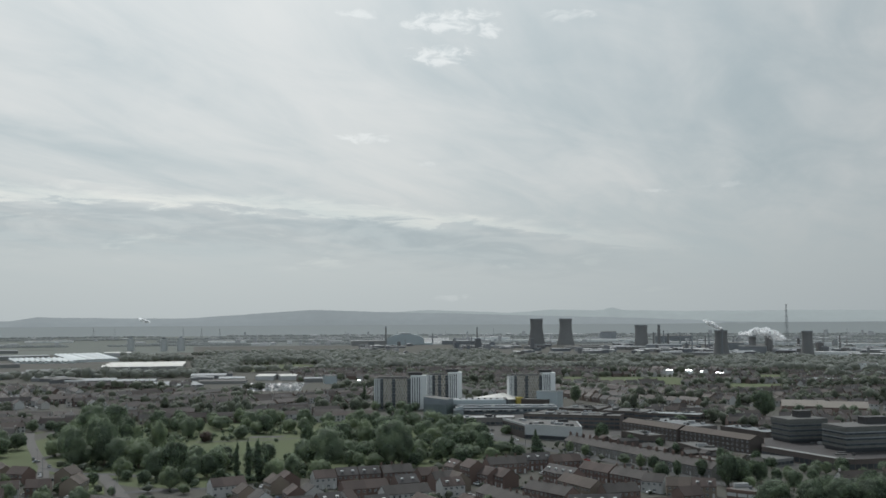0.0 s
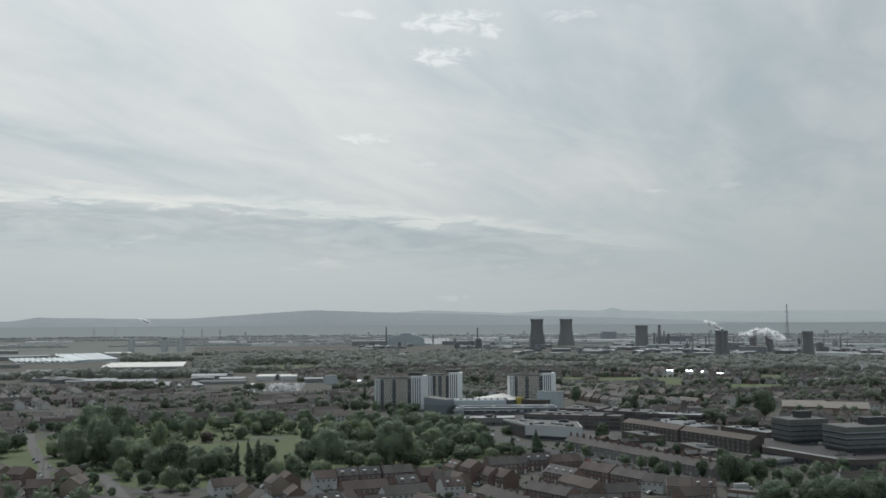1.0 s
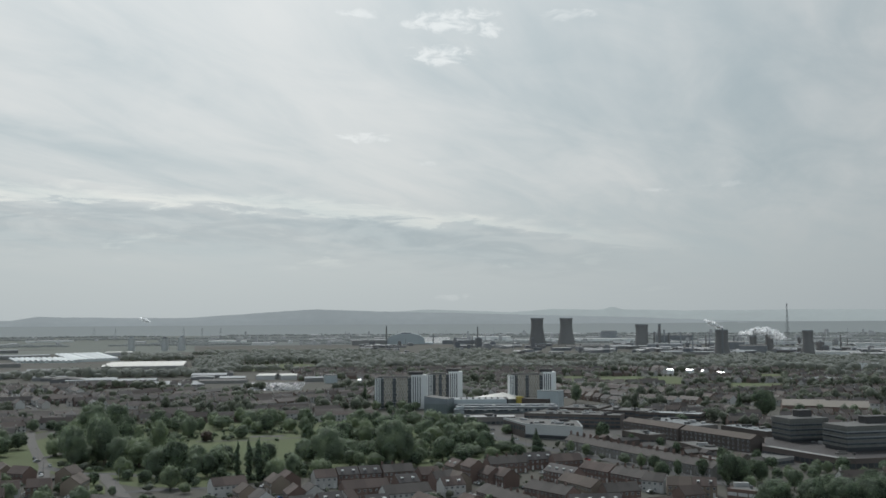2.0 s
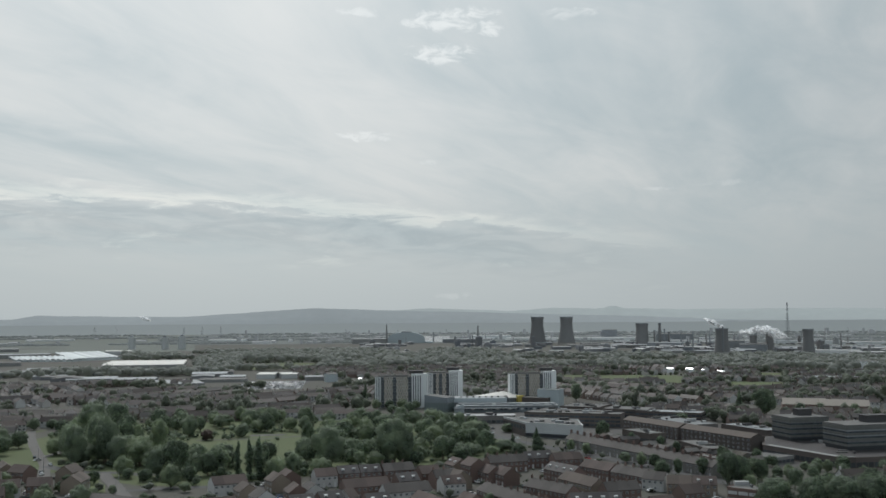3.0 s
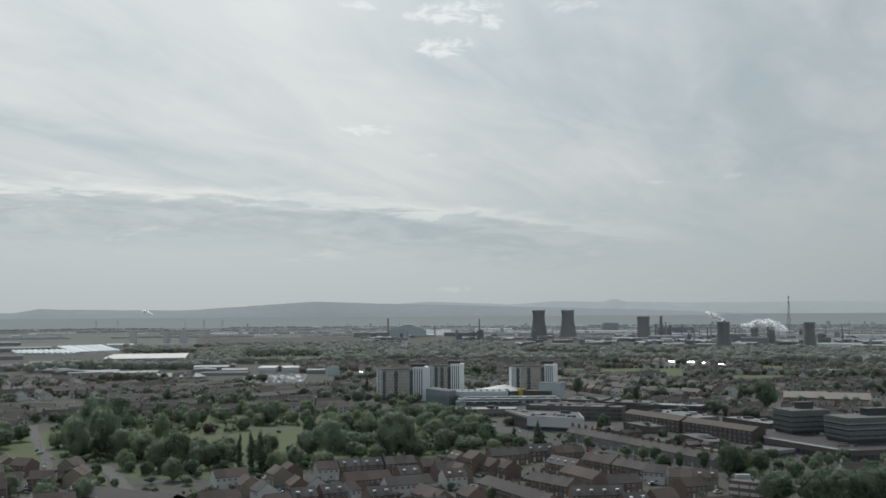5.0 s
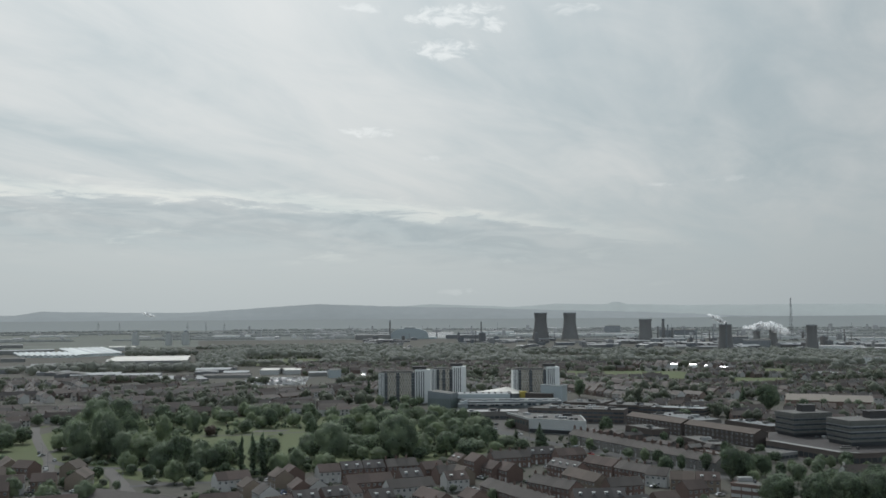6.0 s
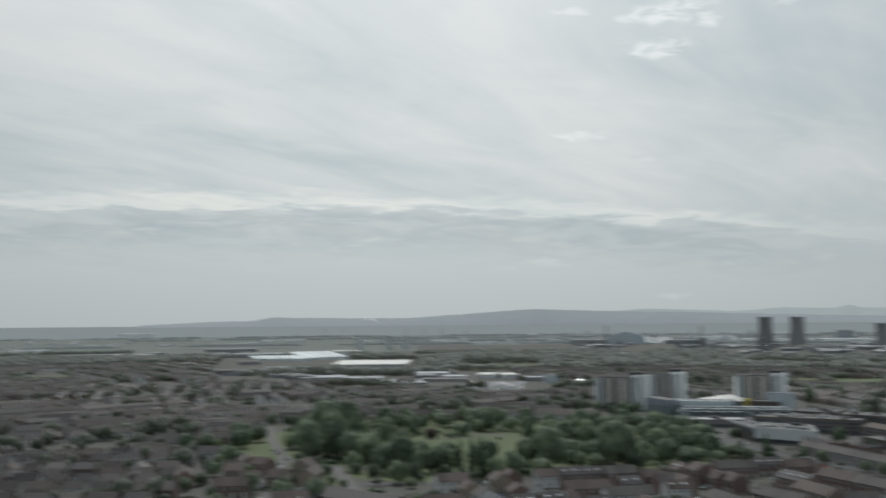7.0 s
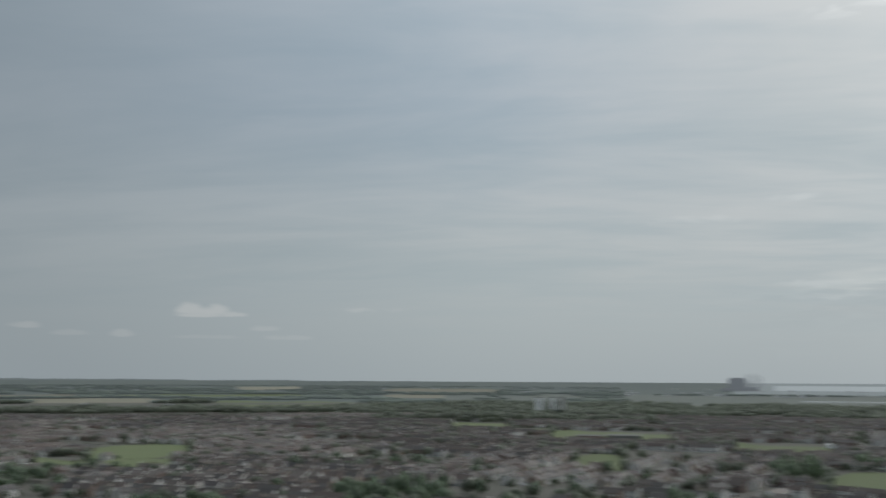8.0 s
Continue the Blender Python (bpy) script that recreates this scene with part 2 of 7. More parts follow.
M = {
    "ground": mat("ground_mixed_earth_and_grass", (0.044, 0.045, 0.036), 0.95, tint=(0.057, 0.052, 0.046), vary=0.4, big=0.02, small=0.15, bump=0.3),
    "grass": mat("mown_grass", (0.061, 0.081, 0.032), 0.95, tint=(0.074, 0.084, 0.041), vary=0.4, big=0.02, small=0.3, bump=0.3, spread=0.12),
    "stubble": mat("dry_field", (0.125, 0.118, 0.088), 0.95, tint=(0.085, 0.085, 0.064), big=0.006, small=0.05, spread=0.25),
    # marsh colour plus faint emission that imitates haze
    "marsh": mat("hazy_salt_marsh", (0.076, 0.082, 0.071), 0.95, haze_glow=(0.026, 0.032, 0.033), tint=(0.06, 0.066, 0.058), big=0.004, small=0.03, spread=0.15),
    "asphalt": mat("asphalt", (0.056, 0.056, 0.057), 0.85, tint=(0.044, 0.044, 0.046), big=0.08, small=0.9, spread=0.1),
    "paving": mat("pale_paving", (0.062, 0.059, 0.056), 0.85, big=0.05, small=0.8, spread=0.1),
    "water": mat("water", (0.05, 0.06, 0.065), 0.25, vary=0.1, big=0.01, small=0.1, spread=0.05),
    "brick": mat("red_brick", (0.148, 0.103, 0.088), 0.9, tint=(0.112, 0.08, 0.070), big=0.2, small=2.5, spread=0.2),
    "brick_brown": mat("brown_brick", (0.094, 0.079, 0.072), 0.9, tint=(0.072, 0.061, 0.056), big=0.15, small=2.0, spread=0.15),
    "buff": mat("buff_brick", (0.185, 0.152, 0.122), 0.9, tint=(0.145, 0.12, 0.098), big=0.2, small=2.5, spread=0.15),
    "white": mat("white_render", (0.41, 0.405, 0.392), 0.85, tint=(0.32, 0.316, 0.302), big=0.2, small=1.5, spread=0.12),
    "grey_render": mat("pebbledash_render", (0.175, 0.165, 0.155), 0.95, tint=(0.135, 0.128, 0.12), big=0.1, small=1.5, spread=0.15),
    "roof_brown": mat("brown_roof_tiles", (0.067, 0.050, 0.045), 0.8, tint=(0.050, 0.039, 0.036), big=0.2, small=2.5, bump=0.3, spread=0.22),
    "roof_slate": mat("dark_slate", (0.044, 0.041, 0.042), 0.65, tint=(0.056, 0.051, 0.05), big=0.2, small=2.5, bump=0.3, spread=0.2),
    "roof_grey": mat("grey_roof_tiles", (0.058, 0.052, 0.049), 0.75, tint=(0.046, 0.041, 0.039), big=0.2, small=2.5, bump=0.3, spread=0.2),
    "roof_tan": mat("weathered_roof_tiles", (0.080, 0.064, 0.055), 0.8, tint=(0.060, 0.049, 0.043), big=0.2, small=2.5, bump=0.3, spread=0.2),
    "felt": mat("flat_roof_felt", (0.098, 0.096, 0.092), 0.8, tint=(0.07, 0.069, 0.066), big=0.08, small=0.6, spread=0.15),
    "pale_roof": mat("pale_sheet_roof", (0.3, 0.3, 0.297), 0.7, tint=(0.235, 0.235, 0.233), big=0.06, small=0.5, spread=0.12),
    "glass_roof": mat("greenhouse_glass", (0.52, 0.55, 0.55), 0.22, tint=(0.42, 0.45, 0.46), big=0.05, small=0.6, spread=0.2),
    "metal_roof": mat("weathered_metal_roof", (0.195, 0.205, 0.21), 0.7, metal=0.0, tint=(0.15, 0.157, 0.162), big=0.05, small=0.4, spread=0.25),
    "steel": mat("grey_steel", (0.20, 0.21, 0.22), 0.5, metal=0.5, big=0.1, small=0.8),
    "blue_clad": mat("blue_grey_cladding", (0.155, 0.176, 0.188), 0.55, metal=0.1, tint=(0.125, 0.142, 0.152), big=0.08, small=0.8, spread=0.12),
    "white_clad": mat("white_cladding", (0.58, 0.59, 0.585), 0.6, tint=(0.49, 0.5, 0.495), big=0.08, small=0.8, spread=0.08),
    "tan_clad": mat("tan_cladding", (0.30, 0.275, 0.24), 0.7, tint=(0.25, 0.23, 0.20), big=0.1, small=1.0, spread=0.25),
    "yellow": mat("yellow_panel", (0.48, 0.38, 0.10), 0.6, big=0.1, small=1.0, spread=0.1),
    "concrete": mat("weathered_concrete", (0.21, 0.21, 0.205), 0.9, tint=(0.155, 0.155, 0.15), big=0.04, small=0.5, spread=0.1),
    "office": mat("ribbed_office_concrete", (0.128, 0.131, 0.122), 0.85, tint=(0.1, 0.103, 0.096), big=0.08, small=1.2, spread=0.1),
    "tower": mat("cooling_tower_concrete", (0.175, 0.173, 0.170), 0.95, tint=(0.135, 0.134, 0.133), big=0.02, small=0.15, spread=0.1),
    "dark": mat("dark_window_glass", (0.055, 0.06, 0.066), 0.18, vary=0.1, spread=0.3),
    "pane": mat("window_glass", (0.06, 0.07, 0.08), 0.12, vary=0.1, spread=0.3),
    "upvc": mat("white_window_frame", (0.44, 0.44, 0.43), 0.5, vary=0.1, spread=0.08),
    "tyre": mat("tyre_rubber", (0.03, 0.03, 0.03), 0.9, vary=0.1),
    "bark": mat("bark", (0.12, 0.10, 0.08), 0.95, big=0.5, small=4.0),
    # the dark tint of these three leaves paints in shading of leaf clumps
    "leaf": mat("broad_leaves", (0.084, 0.106, 0.073), 0.75, tint=(0.046, 0.058, 0.043), per="island", vary=0.4, big=0.12, small=1.5, spread=0.18, bump=0.8, depth=0.4, thin=1.1, gaps=0.3),
    "leaf_light": mat("light_green_leaves", (0.095, 0.118, 0.074), 0.75, tint=(0.051, 0.065, 0.045), per="island", vary=0.4, big=0.12, small=1.5, spread=0.18, bump=0.8, depth=0.4, thin=1.1, gaps=0.3),
    "leaf_dark": mat("dark_green_leaves", (0.053, 0.071, 0.047), 0.8, tint=(0.032, 0.043, 0.031), per="island", vary=0.4, big=0.12, small=1.5, spread=0.18, bump=0.8, depth=0.4, thin=1.1, gaps=0.3),
    "leaf_garden": mat("garden_leaves", (0.061, 0.069, 0.052), 0.8, tint=(0.045, 0.052, 0.041), per="island", vary=0.4, big=0.12, small=0.8, spread=0.3, thin=0.7, haze_sheen=0.06, gaps=0.2),
    "leaf_red": mat("copper_leaves", (0.085, 0.062, 0.052), 0.8, per="island", vary=0.4, big=0.12, small=0.8, spread=0.4),
    # greyed low-contrast leaves with extra sheen, haze put into the colour
    "wood_far": mat("haze_greyed_foliage", (0.077, 0.082, 0.076), 0.85, tint=(0.065, 0.071, 0.067), per="island", vary=0.4, big=0.02, small=0.4, spread=0.10, thin=1.0, haze_sheen=0.14, gaps=0.25),
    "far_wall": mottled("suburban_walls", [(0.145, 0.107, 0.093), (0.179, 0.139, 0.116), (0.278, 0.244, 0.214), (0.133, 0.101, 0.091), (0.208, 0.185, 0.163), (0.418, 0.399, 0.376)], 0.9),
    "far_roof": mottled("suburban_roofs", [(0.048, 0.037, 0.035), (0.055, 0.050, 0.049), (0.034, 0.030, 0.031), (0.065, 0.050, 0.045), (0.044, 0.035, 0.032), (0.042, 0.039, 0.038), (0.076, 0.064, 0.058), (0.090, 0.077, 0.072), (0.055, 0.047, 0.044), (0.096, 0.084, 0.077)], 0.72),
    "glint": mat("bright_metal_roof", (0.62, 0.63, 0.64), 0.44, metal=0.9, vary=0.1, spread=0.05),
    # darker and paler copies of far woods, haze added to each as emission
    "far_wood": mottled("hazy_distant_woods", [(0.05, 0.066, 0.045), (0.06, 0.075, 0.05), (0.042, 0.055, 0.042)], 0.9, haze_glow=(0.045, 0.054, 0.057)),
    "far_wood_pale": mottled("hazier_distant_woods", [(0.034, 0.040, 0.034), (0.04, 0.046, 0.038), (0.03, 0.037, 0.032)], 0.9, haze_glow=(0.104, 0.119, 0.125)),
    # haze over the flat land is painted in through its emission
    "flats": mat("hazy_flat_land", (0.058, 0.066, 0.064), 1.0, tint=(0.07, 0.075, 0.066), big=0.006, small=0.05, vary=0.4, spread=0.05, haze_glow=(0.055, 0.064, 0.068)),
    # ridge on the horizon, its haze put in as emission
    "ridge": mat("hazy_wooded_ridge", (0.05, 0.058, 0.056), 1.0, big=0.004, small=0.04, spread=0.03, haze_glow=(0.062, 0.072, 0.078)),
    # both hill ranges have their haze put in as emission
    "hill": mat("hazy_hills", (0.075, 0.085, 0.09), 1.0, big=0.003, small=0.02, spread=0.03, haze_glow=(0.168, 0.191, 0.201)),
    "hill_far": mat("hazy_far_hills", (0.10, 0.12, 0.12), 1.0, big=0.002, small=0.02, spread=0.03, haze_glow=(0.236, 0.261, 0.269)),
    # plain and farmland emit to imitate haze, the plain more strongly
    "plain": mat("hazy_distant_plain", (0.064, 0.074, 0.076), 1.0, tint=(0.066, 0.076, 0.074), big=0.004, small=0.03, vary=0.4, spread=0.05, haze_glow=(0.102, 0.116, 0.123)),
    "farmland": mat("hazy_distant_farmland", (0.046, 0.054, 0.052), 1.0, tint=(0.064, 0.072, 0.062), big=0.004, small=0.03, vary=0.42, spread=0.05, haze_glow=(0.024, 0.030, 0.033)),
    # estuary water brightened by emission as painted haze
    "sea": mat("hazy_sea", (0.10, 0.115, 0.12), 0.6, big=0.002, small=0.02, vary=0.1, spread=0.03, haze_glow=(0.13, 0.145, 0.152)),
    
}
# greys kept close together, so the palette imitates haze over the works
M["plant"] = mottled("haze_greyed_plant_and_sheds", [(0.15, 0.152, 0.157), (0.21, 0.213, 0.218), (0.135, 0.138, 0.143), (0.18, 0.183, 0.188), (0.15, 0.145, 0.142), (0.28, 0.282, 0.284), (0.145, 0.155, 0.168)], 0.85, per="object")
# far plant and sheds, paled by emission in place of haze
M["far_plant"] = mottled("hazy_plant_and_sheds", [(0.10, 0.10, 0.105), (0.15, 0.15, 0.155), (0.09, 0.09, 0.095), (0.12, 0.12, 0.125), (0.24, 0.24, 0.236)], 0.8, haze_glow=(0.098, 0.111, 0.117))
M["palest_plant"] = mottled("faint_plant_and_sheds", [(0.05, 0.05, 0.055), (0.07, 0.07, 0.075), (0.06, 0.06, 0.06), (0.16, 0.16, 0.16)], 0.9, haze_glow=(0.146, 0.163, 0.170))
M["pale_tan"] = mat("pale_tan_cladding", (0.36, 0.33, 0.285), 0.7, tint=(0.33, 0.295, 0.25), big=0.1, small=1.0, spread=0.12)
M["white_roof"] = mat("bright_pale_roof_sheet", (0.66, 0.66, 0.65), 0.6, big=0.03, small=0.3, spread=0.05)
M["dark_clad"] = mat("dark_plant_room_cladding", (0.065, 0.063, 0.064), 0.8, big=0.1, small=1.0, spread=0.1)
# dark cladding with haze painted in as bluish emission
M["haze_block"] = mat("hazy_dark_cladding", (0.06, 0.066, 0.074), 0.9, big=0.02, small=0.2, spread=0.05, haze_glow=(0.095, 0.106, 0.116))
M["pink_paving"] = mat("worn_pale_asphalt", (0.096, 0.091, 0.087), 0.9, tint=(0.076, 0.072, 0.069), big=0.08, small=0.5, spread=0.08)
M["cream_roof"] = mat("cream_sheet_roof", (0.47, 0.46, 0.43), 0.6, big=0.03, small=0.3, spread=0.05)
M["tan_roof"] = mat("sun_bleached_tan_roof", (0.19, 0.17, 0.149), 0.8, tint=(0.165, 0.148, 0.13), big=0.1, small=0.8, spread=0.1)
M["worn_white"] = mat("worn_white_panels", (0.40, 0.405, 0.40), 0.7, tint=(0.31, 0.315, 0.31), big=0.1, small=0.8, spread=0.08)
M["pale_blue"] = mat("pale_blue_grey_cladding", (0.33, 0.365, 0.375), 0.6, tint=(0.28, 0.31, 0.32), big=0.08, small=0.8, spread=0.08)
M["dusty_glass"] = mat("dusty_car_glass", (0.06, 0.07, 0.08), 0.36, vary=0.1, spread=0.3)
M["green_glass"] = mat("greenish_facade_glass", (0.115, 0.142, 0.14), 0.3, vary=0.15, spread=0.1)
M["steam"] = mat("steam", (0.6, 0.6, 0.6), 1.0, vary=0.1, spread=0.05)
n = Net(M["steam"].node_tree)
lit, clear = n.node("ShaderNodeBsdfTranslucent"), n.node("ShaderNodeBsdfTransparent")
lit.inputs["Color"].default_value = (0.45, 0.45, 0.45, 1)
half, thick = n.node("ShaderNodeAddShader"), n.node("ShaderNodeMixShader")
n.put(half.inputs[0], n.t.nodes["Principled BSDF"].outputs[0])
n.put(half.inputs[1], lit.outputs[0])
n.put(thick.inputs[0], n.ramp(n.noise(n.node("ShaderNodeNewGeometry").outputs["Position"], 0.11, 5.0, 0.65), 0.36, 0.66, 0.08, 0.5))
n.put(thick.inputs[1], clear.outputs[0])
n.put(thick.inputs[2], half.outputs[0])
n.put(n.t.nodes["Material Output"].inputs["Surface"], thick.outputs[0])
CAR_PAINT = [mat("car_paint_" + k, c, 0.25, metal=0.2, vary=0.05, spread=0.05) for k, c in
             (("white", (0.7, 0.7, 0.7)), ("silver", (0.45, 0.46, 0.47)), ("black", (0.02, 0.02, 0.022)), ("red", (0.35, 0.03, 0.03)), ("blue", (0.04, 0.08, 0.2)))]

# ------------------------------------------------------------------ mesh helpers


def mesh_from(name, verts, faces, mats, index=None, smooth=False):
    me = bpy.data.meshes.new(name)
    me.from_pydata([tuple(v) for v in verts], [], faces)
    for m in (mats if isinstance(mats, (list, tuple)) else [mats]):
        me.materials.append(m)
    if index is not None:
        me.polygons.foreach_set("material_index", np.asarray(index, dtype=np.int32))
    if smooth:
        me.polygons.foreach_set("use_smooth", np.ones(len(me.polygons), dtype=bool))
    me.update()
    return me


class Geo:
    """Collects boxes, prisms and rings into one mesh."""

    def __init__(self):
        self.v, self.f, self.i = [], [], []

    def add(self, verts, faces, slot=0):
        k = len(self.v)
        self.v += [tuple(p) for p in verts]
        self.f += [[k + a for a in q] for q in faces]
        self.i += [slot] * len(faces)
        return self

    def box(self, x0, x1, y0, y1, z0, z1, slot=0):
        v = [(x, y, z) for z in (z0, z1) for x, y in ((x0, y0), (x1, y0), (x1, y1), (x0, y1))]
        return self.add(v, [(0, 3, 2, 1), (4, 5, 6, 7), (0, 1, 5, 4), (1, 2, 6, 5), (2, 3, 7, 6), (3, 0, 4, 7)], slot)

    def prism(self, outline, z0, z1, slot=0, top=None):
        k = len(outline)
        v = [(x, y, z0) for x, y in outline] + [(x, y, z1) for x, y in outline]
        self.add(v, [(a, (a + 1) % k, k + (a + 1) % k, k + a) for a in range(k)] + [tuple(range(k))[::-1]], slot)
        return self.add(v[k:], [tuple(range(k))], slot if top is None else top)

    def frustum(self, low, high, z0, z1, slot=0, top=0):
        v = [(x, y, z0) for x, y in low] + [(x, y, z1) for x, y in high]
        self.add(v, [(a, (a + 1) % 4, 4 + (a + 1) % 4, 4 + a) for a in range(4)], slot)
        return self.add(v[4:], [(0, 1, 2, 3)], top)

    def lathe(self, profile, sides=24, slot=0, x=0.0, y=0.0, cap=True):
        v, f = [], []
        for r, z in profile:
            v += [(x + r * math.cos(2 * math.pi * a / sides), y + r * math.sin(2 * math.pi * a / sides), z) for a in range(sides)]
        for j in range(len(profile) - 1):
            for a in range(sides):
                b = (a + 1) % sides
                f.append((j * sides + a, j * sides + b, (j + 1) * sides + b, (j + 1) * sides + a))
        if cap:
            f.append(tuple(range((len(profile) - 1) * sides, len(profile) * sides)))
        return self.add(v, f, slot)

    def roof(self, x0, x1, y0, y1, z0, rise, over=0.35, thick=0.22, slot=0):
        """Two pitched slopes, with thickness, ridge along x."""
        ym = (y0 + y1) / 2
        s = rise / (ym - y0)
        for ya, sg in ((y0 - over, 1), (y1 + over, -1)):
            zl = z0 - over * s
            v = [(x0, ya, zl), (x1, ya, zl), (x1, ym, z0 + rise), (x0, ym, z0 + rise)]
            v += [(a, b, c + thick) for a, b, c in v]
            q = [(0, 3, 2, 1), (4, 5, 6, 7), (0, 1, 5, 4), (1, 2, 6, 5), (2, 3, 7, 6), (3, 0, 4, 7)]
            self.add(v, q if sg > 0 else [t[::-1] for t in q], slot)
        return self

    def gable_body(self, x0, x1, y0, y1, h, rise, slot=0):
        ym = (y0 + y1) / 2
        v = [(x0, y0, 0), (x1, y0, 0), (x1, y1, 0), (x0, y1, 0), (x0, y0, h), (x1, y0, h), (x1, y1, h), (x0, y1, h), (x0, ym, h + rise), (x1, ym, h + rise)]
        return self.add(v, [(0, 1, 5, 4), (2, 3, 7, 6), (1, 2, 6, 9, 5), (3, 0, 4, 8, 7), (4, 5, 9, 8), (6, 7, 8, 9)], slot)

    def mesh(self, name, mats, smooth=False):
        return mesh_from(name, self.v, self.f, mats, self.i, smooth)


def part(name, geo, material, parent, label="", smooth=False, at=None):
    ob = new(name, geo if isinstance(geo, bpy.types.Mesh) else geo.mesh(name, material, smooth))
    ob.parent = parent
    if at is not None:
        ob.matrix_basis = at
    if label:
        ob["label"] = label
    return ob


def thing(name, label, category, m=None, group="", kind=""):
    ob = new(name)
    ob.empty_display_size = 1.0
    if m is not None:
        ob.matrix_basis = m
    return tagged(ob, label, category, group, kind)


def structure(name, geo, material, label="", category="", kind="structure", smooth=False):
    ob = new(name, geo if isinstance(geo, bpy.types.Mesh) else geo.mesh(name, material, smooth))
    return tagged(ob, label, category, "", kind)


# ------------------------------------------------------------------ the lie of the land


def reach(dist):
    """How far out ground at a true distance is laid; land past 3.2 km is drawn in so that it ends within 4.9 km."""
    return dist if dist < 3200 else 3200 + 1700 * (1 - 3200 / dist)


def land(az, dist):
    """World place of the ground at a bearing (degrees, left of +y) and true distance, and the scale things have there."""
    r = reach(dist)
    return -r * math.sin(radians(az)), r * math.cos(radians(az)), EYE - EYE * r / dist if dist > 3200 else 0.0, r / dist


def level(x, y):
    r = math.hypot(x, y)
    if r < 3200:
        return 0.0
    dist = 3200 / max(0.05, 1 - (r - 3200) / 1700)
    return EYE - EYE * r / dist


def sector(az0, az1, d0, d1, lift=0.0, step=3.0, rings=1, wobble=0.0, skew=0.0):
    """A patch of land between two bearings and two distances."""
    na = max(2, int(abs(az1 - az0) / step) + 1)
    v, f = [], []
    for j in range(rings + 1):
        dist = d0 * (d1 / d0) ** (j / rings)
        for i in range(na):
            a = az0 + (az1 - az0) * (i / (na - 1) + skew * noise.noise((az0 * 0.7, j * 0.6, i / (na - 1) * 0.8)))
            dd = dist * (1 + wobble * noise.noise((a * 0.35, j * 0.08, d0 * 0.01)))
            x, y, z, s = land(a, dd)
            v.append((x, y, z + lift))
    for j in range(rings):
        for i in range(na - 1):
            k = j * na + i
            f.append((k, k + na, k + na + 1, k + 1))
    return v, f


g = Geo()
rings = [0.5] + [40 * 1.12 ** k for k in range(44)]
rings = [r for r in rings if r < 3250] + [3300]
v, f = [], []
SEG = 96
for r in rings:
    for a in range(SEG):
        x, y, z, s = land(360 * a / SEG, r)
        v.append((x, y, z))
for j in range(len(rings) - 1):
    for a in range(SEG):
        b = (a + 1) % SEG
        f.append((j * SEG + a, (j + 1) * SEG + a, (j + 1) * SEG + b, j * SEG + b))
f.append(tuple(range(SEG)))
g.add(v, f)
structure("ground", g, M["ground"], "flat built-up plain of gardens and rough grass", "ground")
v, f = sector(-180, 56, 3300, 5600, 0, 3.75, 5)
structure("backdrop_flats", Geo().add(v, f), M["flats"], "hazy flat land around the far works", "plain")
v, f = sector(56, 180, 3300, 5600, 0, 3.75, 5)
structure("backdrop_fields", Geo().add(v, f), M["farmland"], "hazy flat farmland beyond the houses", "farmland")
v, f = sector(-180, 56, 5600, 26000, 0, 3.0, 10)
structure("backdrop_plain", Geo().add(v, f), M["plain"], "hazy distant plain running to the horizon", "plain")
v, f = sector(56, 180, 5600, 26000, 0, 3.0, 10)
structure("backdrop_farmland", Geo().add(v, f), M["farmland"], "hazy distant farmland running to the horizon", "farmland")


def hills(name, profile, r0, r1, material, rough, label):
    """A long range of hills whose crest follows heights in degrees by bearing."""
    az = np.linspace(profile[0][0], profile[-1][0], 700)
    el = np.interp(az, [p[0] for p in profile], [p[1] for p in profile])
    v, f = [], []
    rows = 6
    for i, (a, e) in enumerate(zip(az, el)):
        e = e + rough * (noise.noise((a * 0.5, r0 * 0.01, 0)) + 0.5 * noise.noise((a * 1.7, 3.0, r0 * 0.01)))
        for j in range(rows):
            k = j / (rows - 1)
            r = r0 + (r1 - r0) * k
            top = EYE + math.tan(radians(e)) * r1
            z = 58 + (top - 58) * (k ** 0.8) + (0 if j in (0, rows - 1) else 3 * noise.noise((a * 0.8, k * 4, 1.0)))
            v.append((-r * math.sin(radians(a)), r * math.cos(radians(a)), z))
    for i in range(len(az) - 1):
        for j in range(rows - 1):
            k = i * rows + j
            f.append((k, k + rows, k + rows + 1, k + 1))
    return structure(name, Geo().add(v, f), material, label, "hills", smooth=True)


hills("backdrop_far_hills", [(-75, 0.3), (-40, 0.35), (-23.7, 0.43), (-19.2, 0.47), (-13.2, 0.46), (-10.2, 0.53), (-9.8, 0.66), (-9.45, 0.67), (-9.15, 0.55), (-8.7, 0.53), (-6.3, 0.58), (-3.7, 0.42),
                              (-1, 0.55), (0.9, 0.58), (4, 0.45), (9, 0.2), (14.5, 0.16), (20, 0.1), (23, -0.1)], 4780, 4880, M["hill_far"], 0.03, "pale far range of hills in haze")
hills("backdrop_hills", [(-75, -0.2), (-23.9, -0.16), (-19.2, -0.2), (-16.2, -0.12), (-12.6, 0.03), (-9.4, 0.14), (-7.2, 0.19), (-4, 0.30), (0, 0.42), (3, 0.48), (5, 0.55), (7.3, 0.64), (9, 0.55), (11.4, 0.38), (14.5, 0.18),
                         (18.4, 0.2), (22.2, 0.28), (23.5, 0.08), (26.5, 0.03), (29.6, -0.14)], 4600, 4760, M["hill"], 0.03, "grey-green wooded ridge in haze")
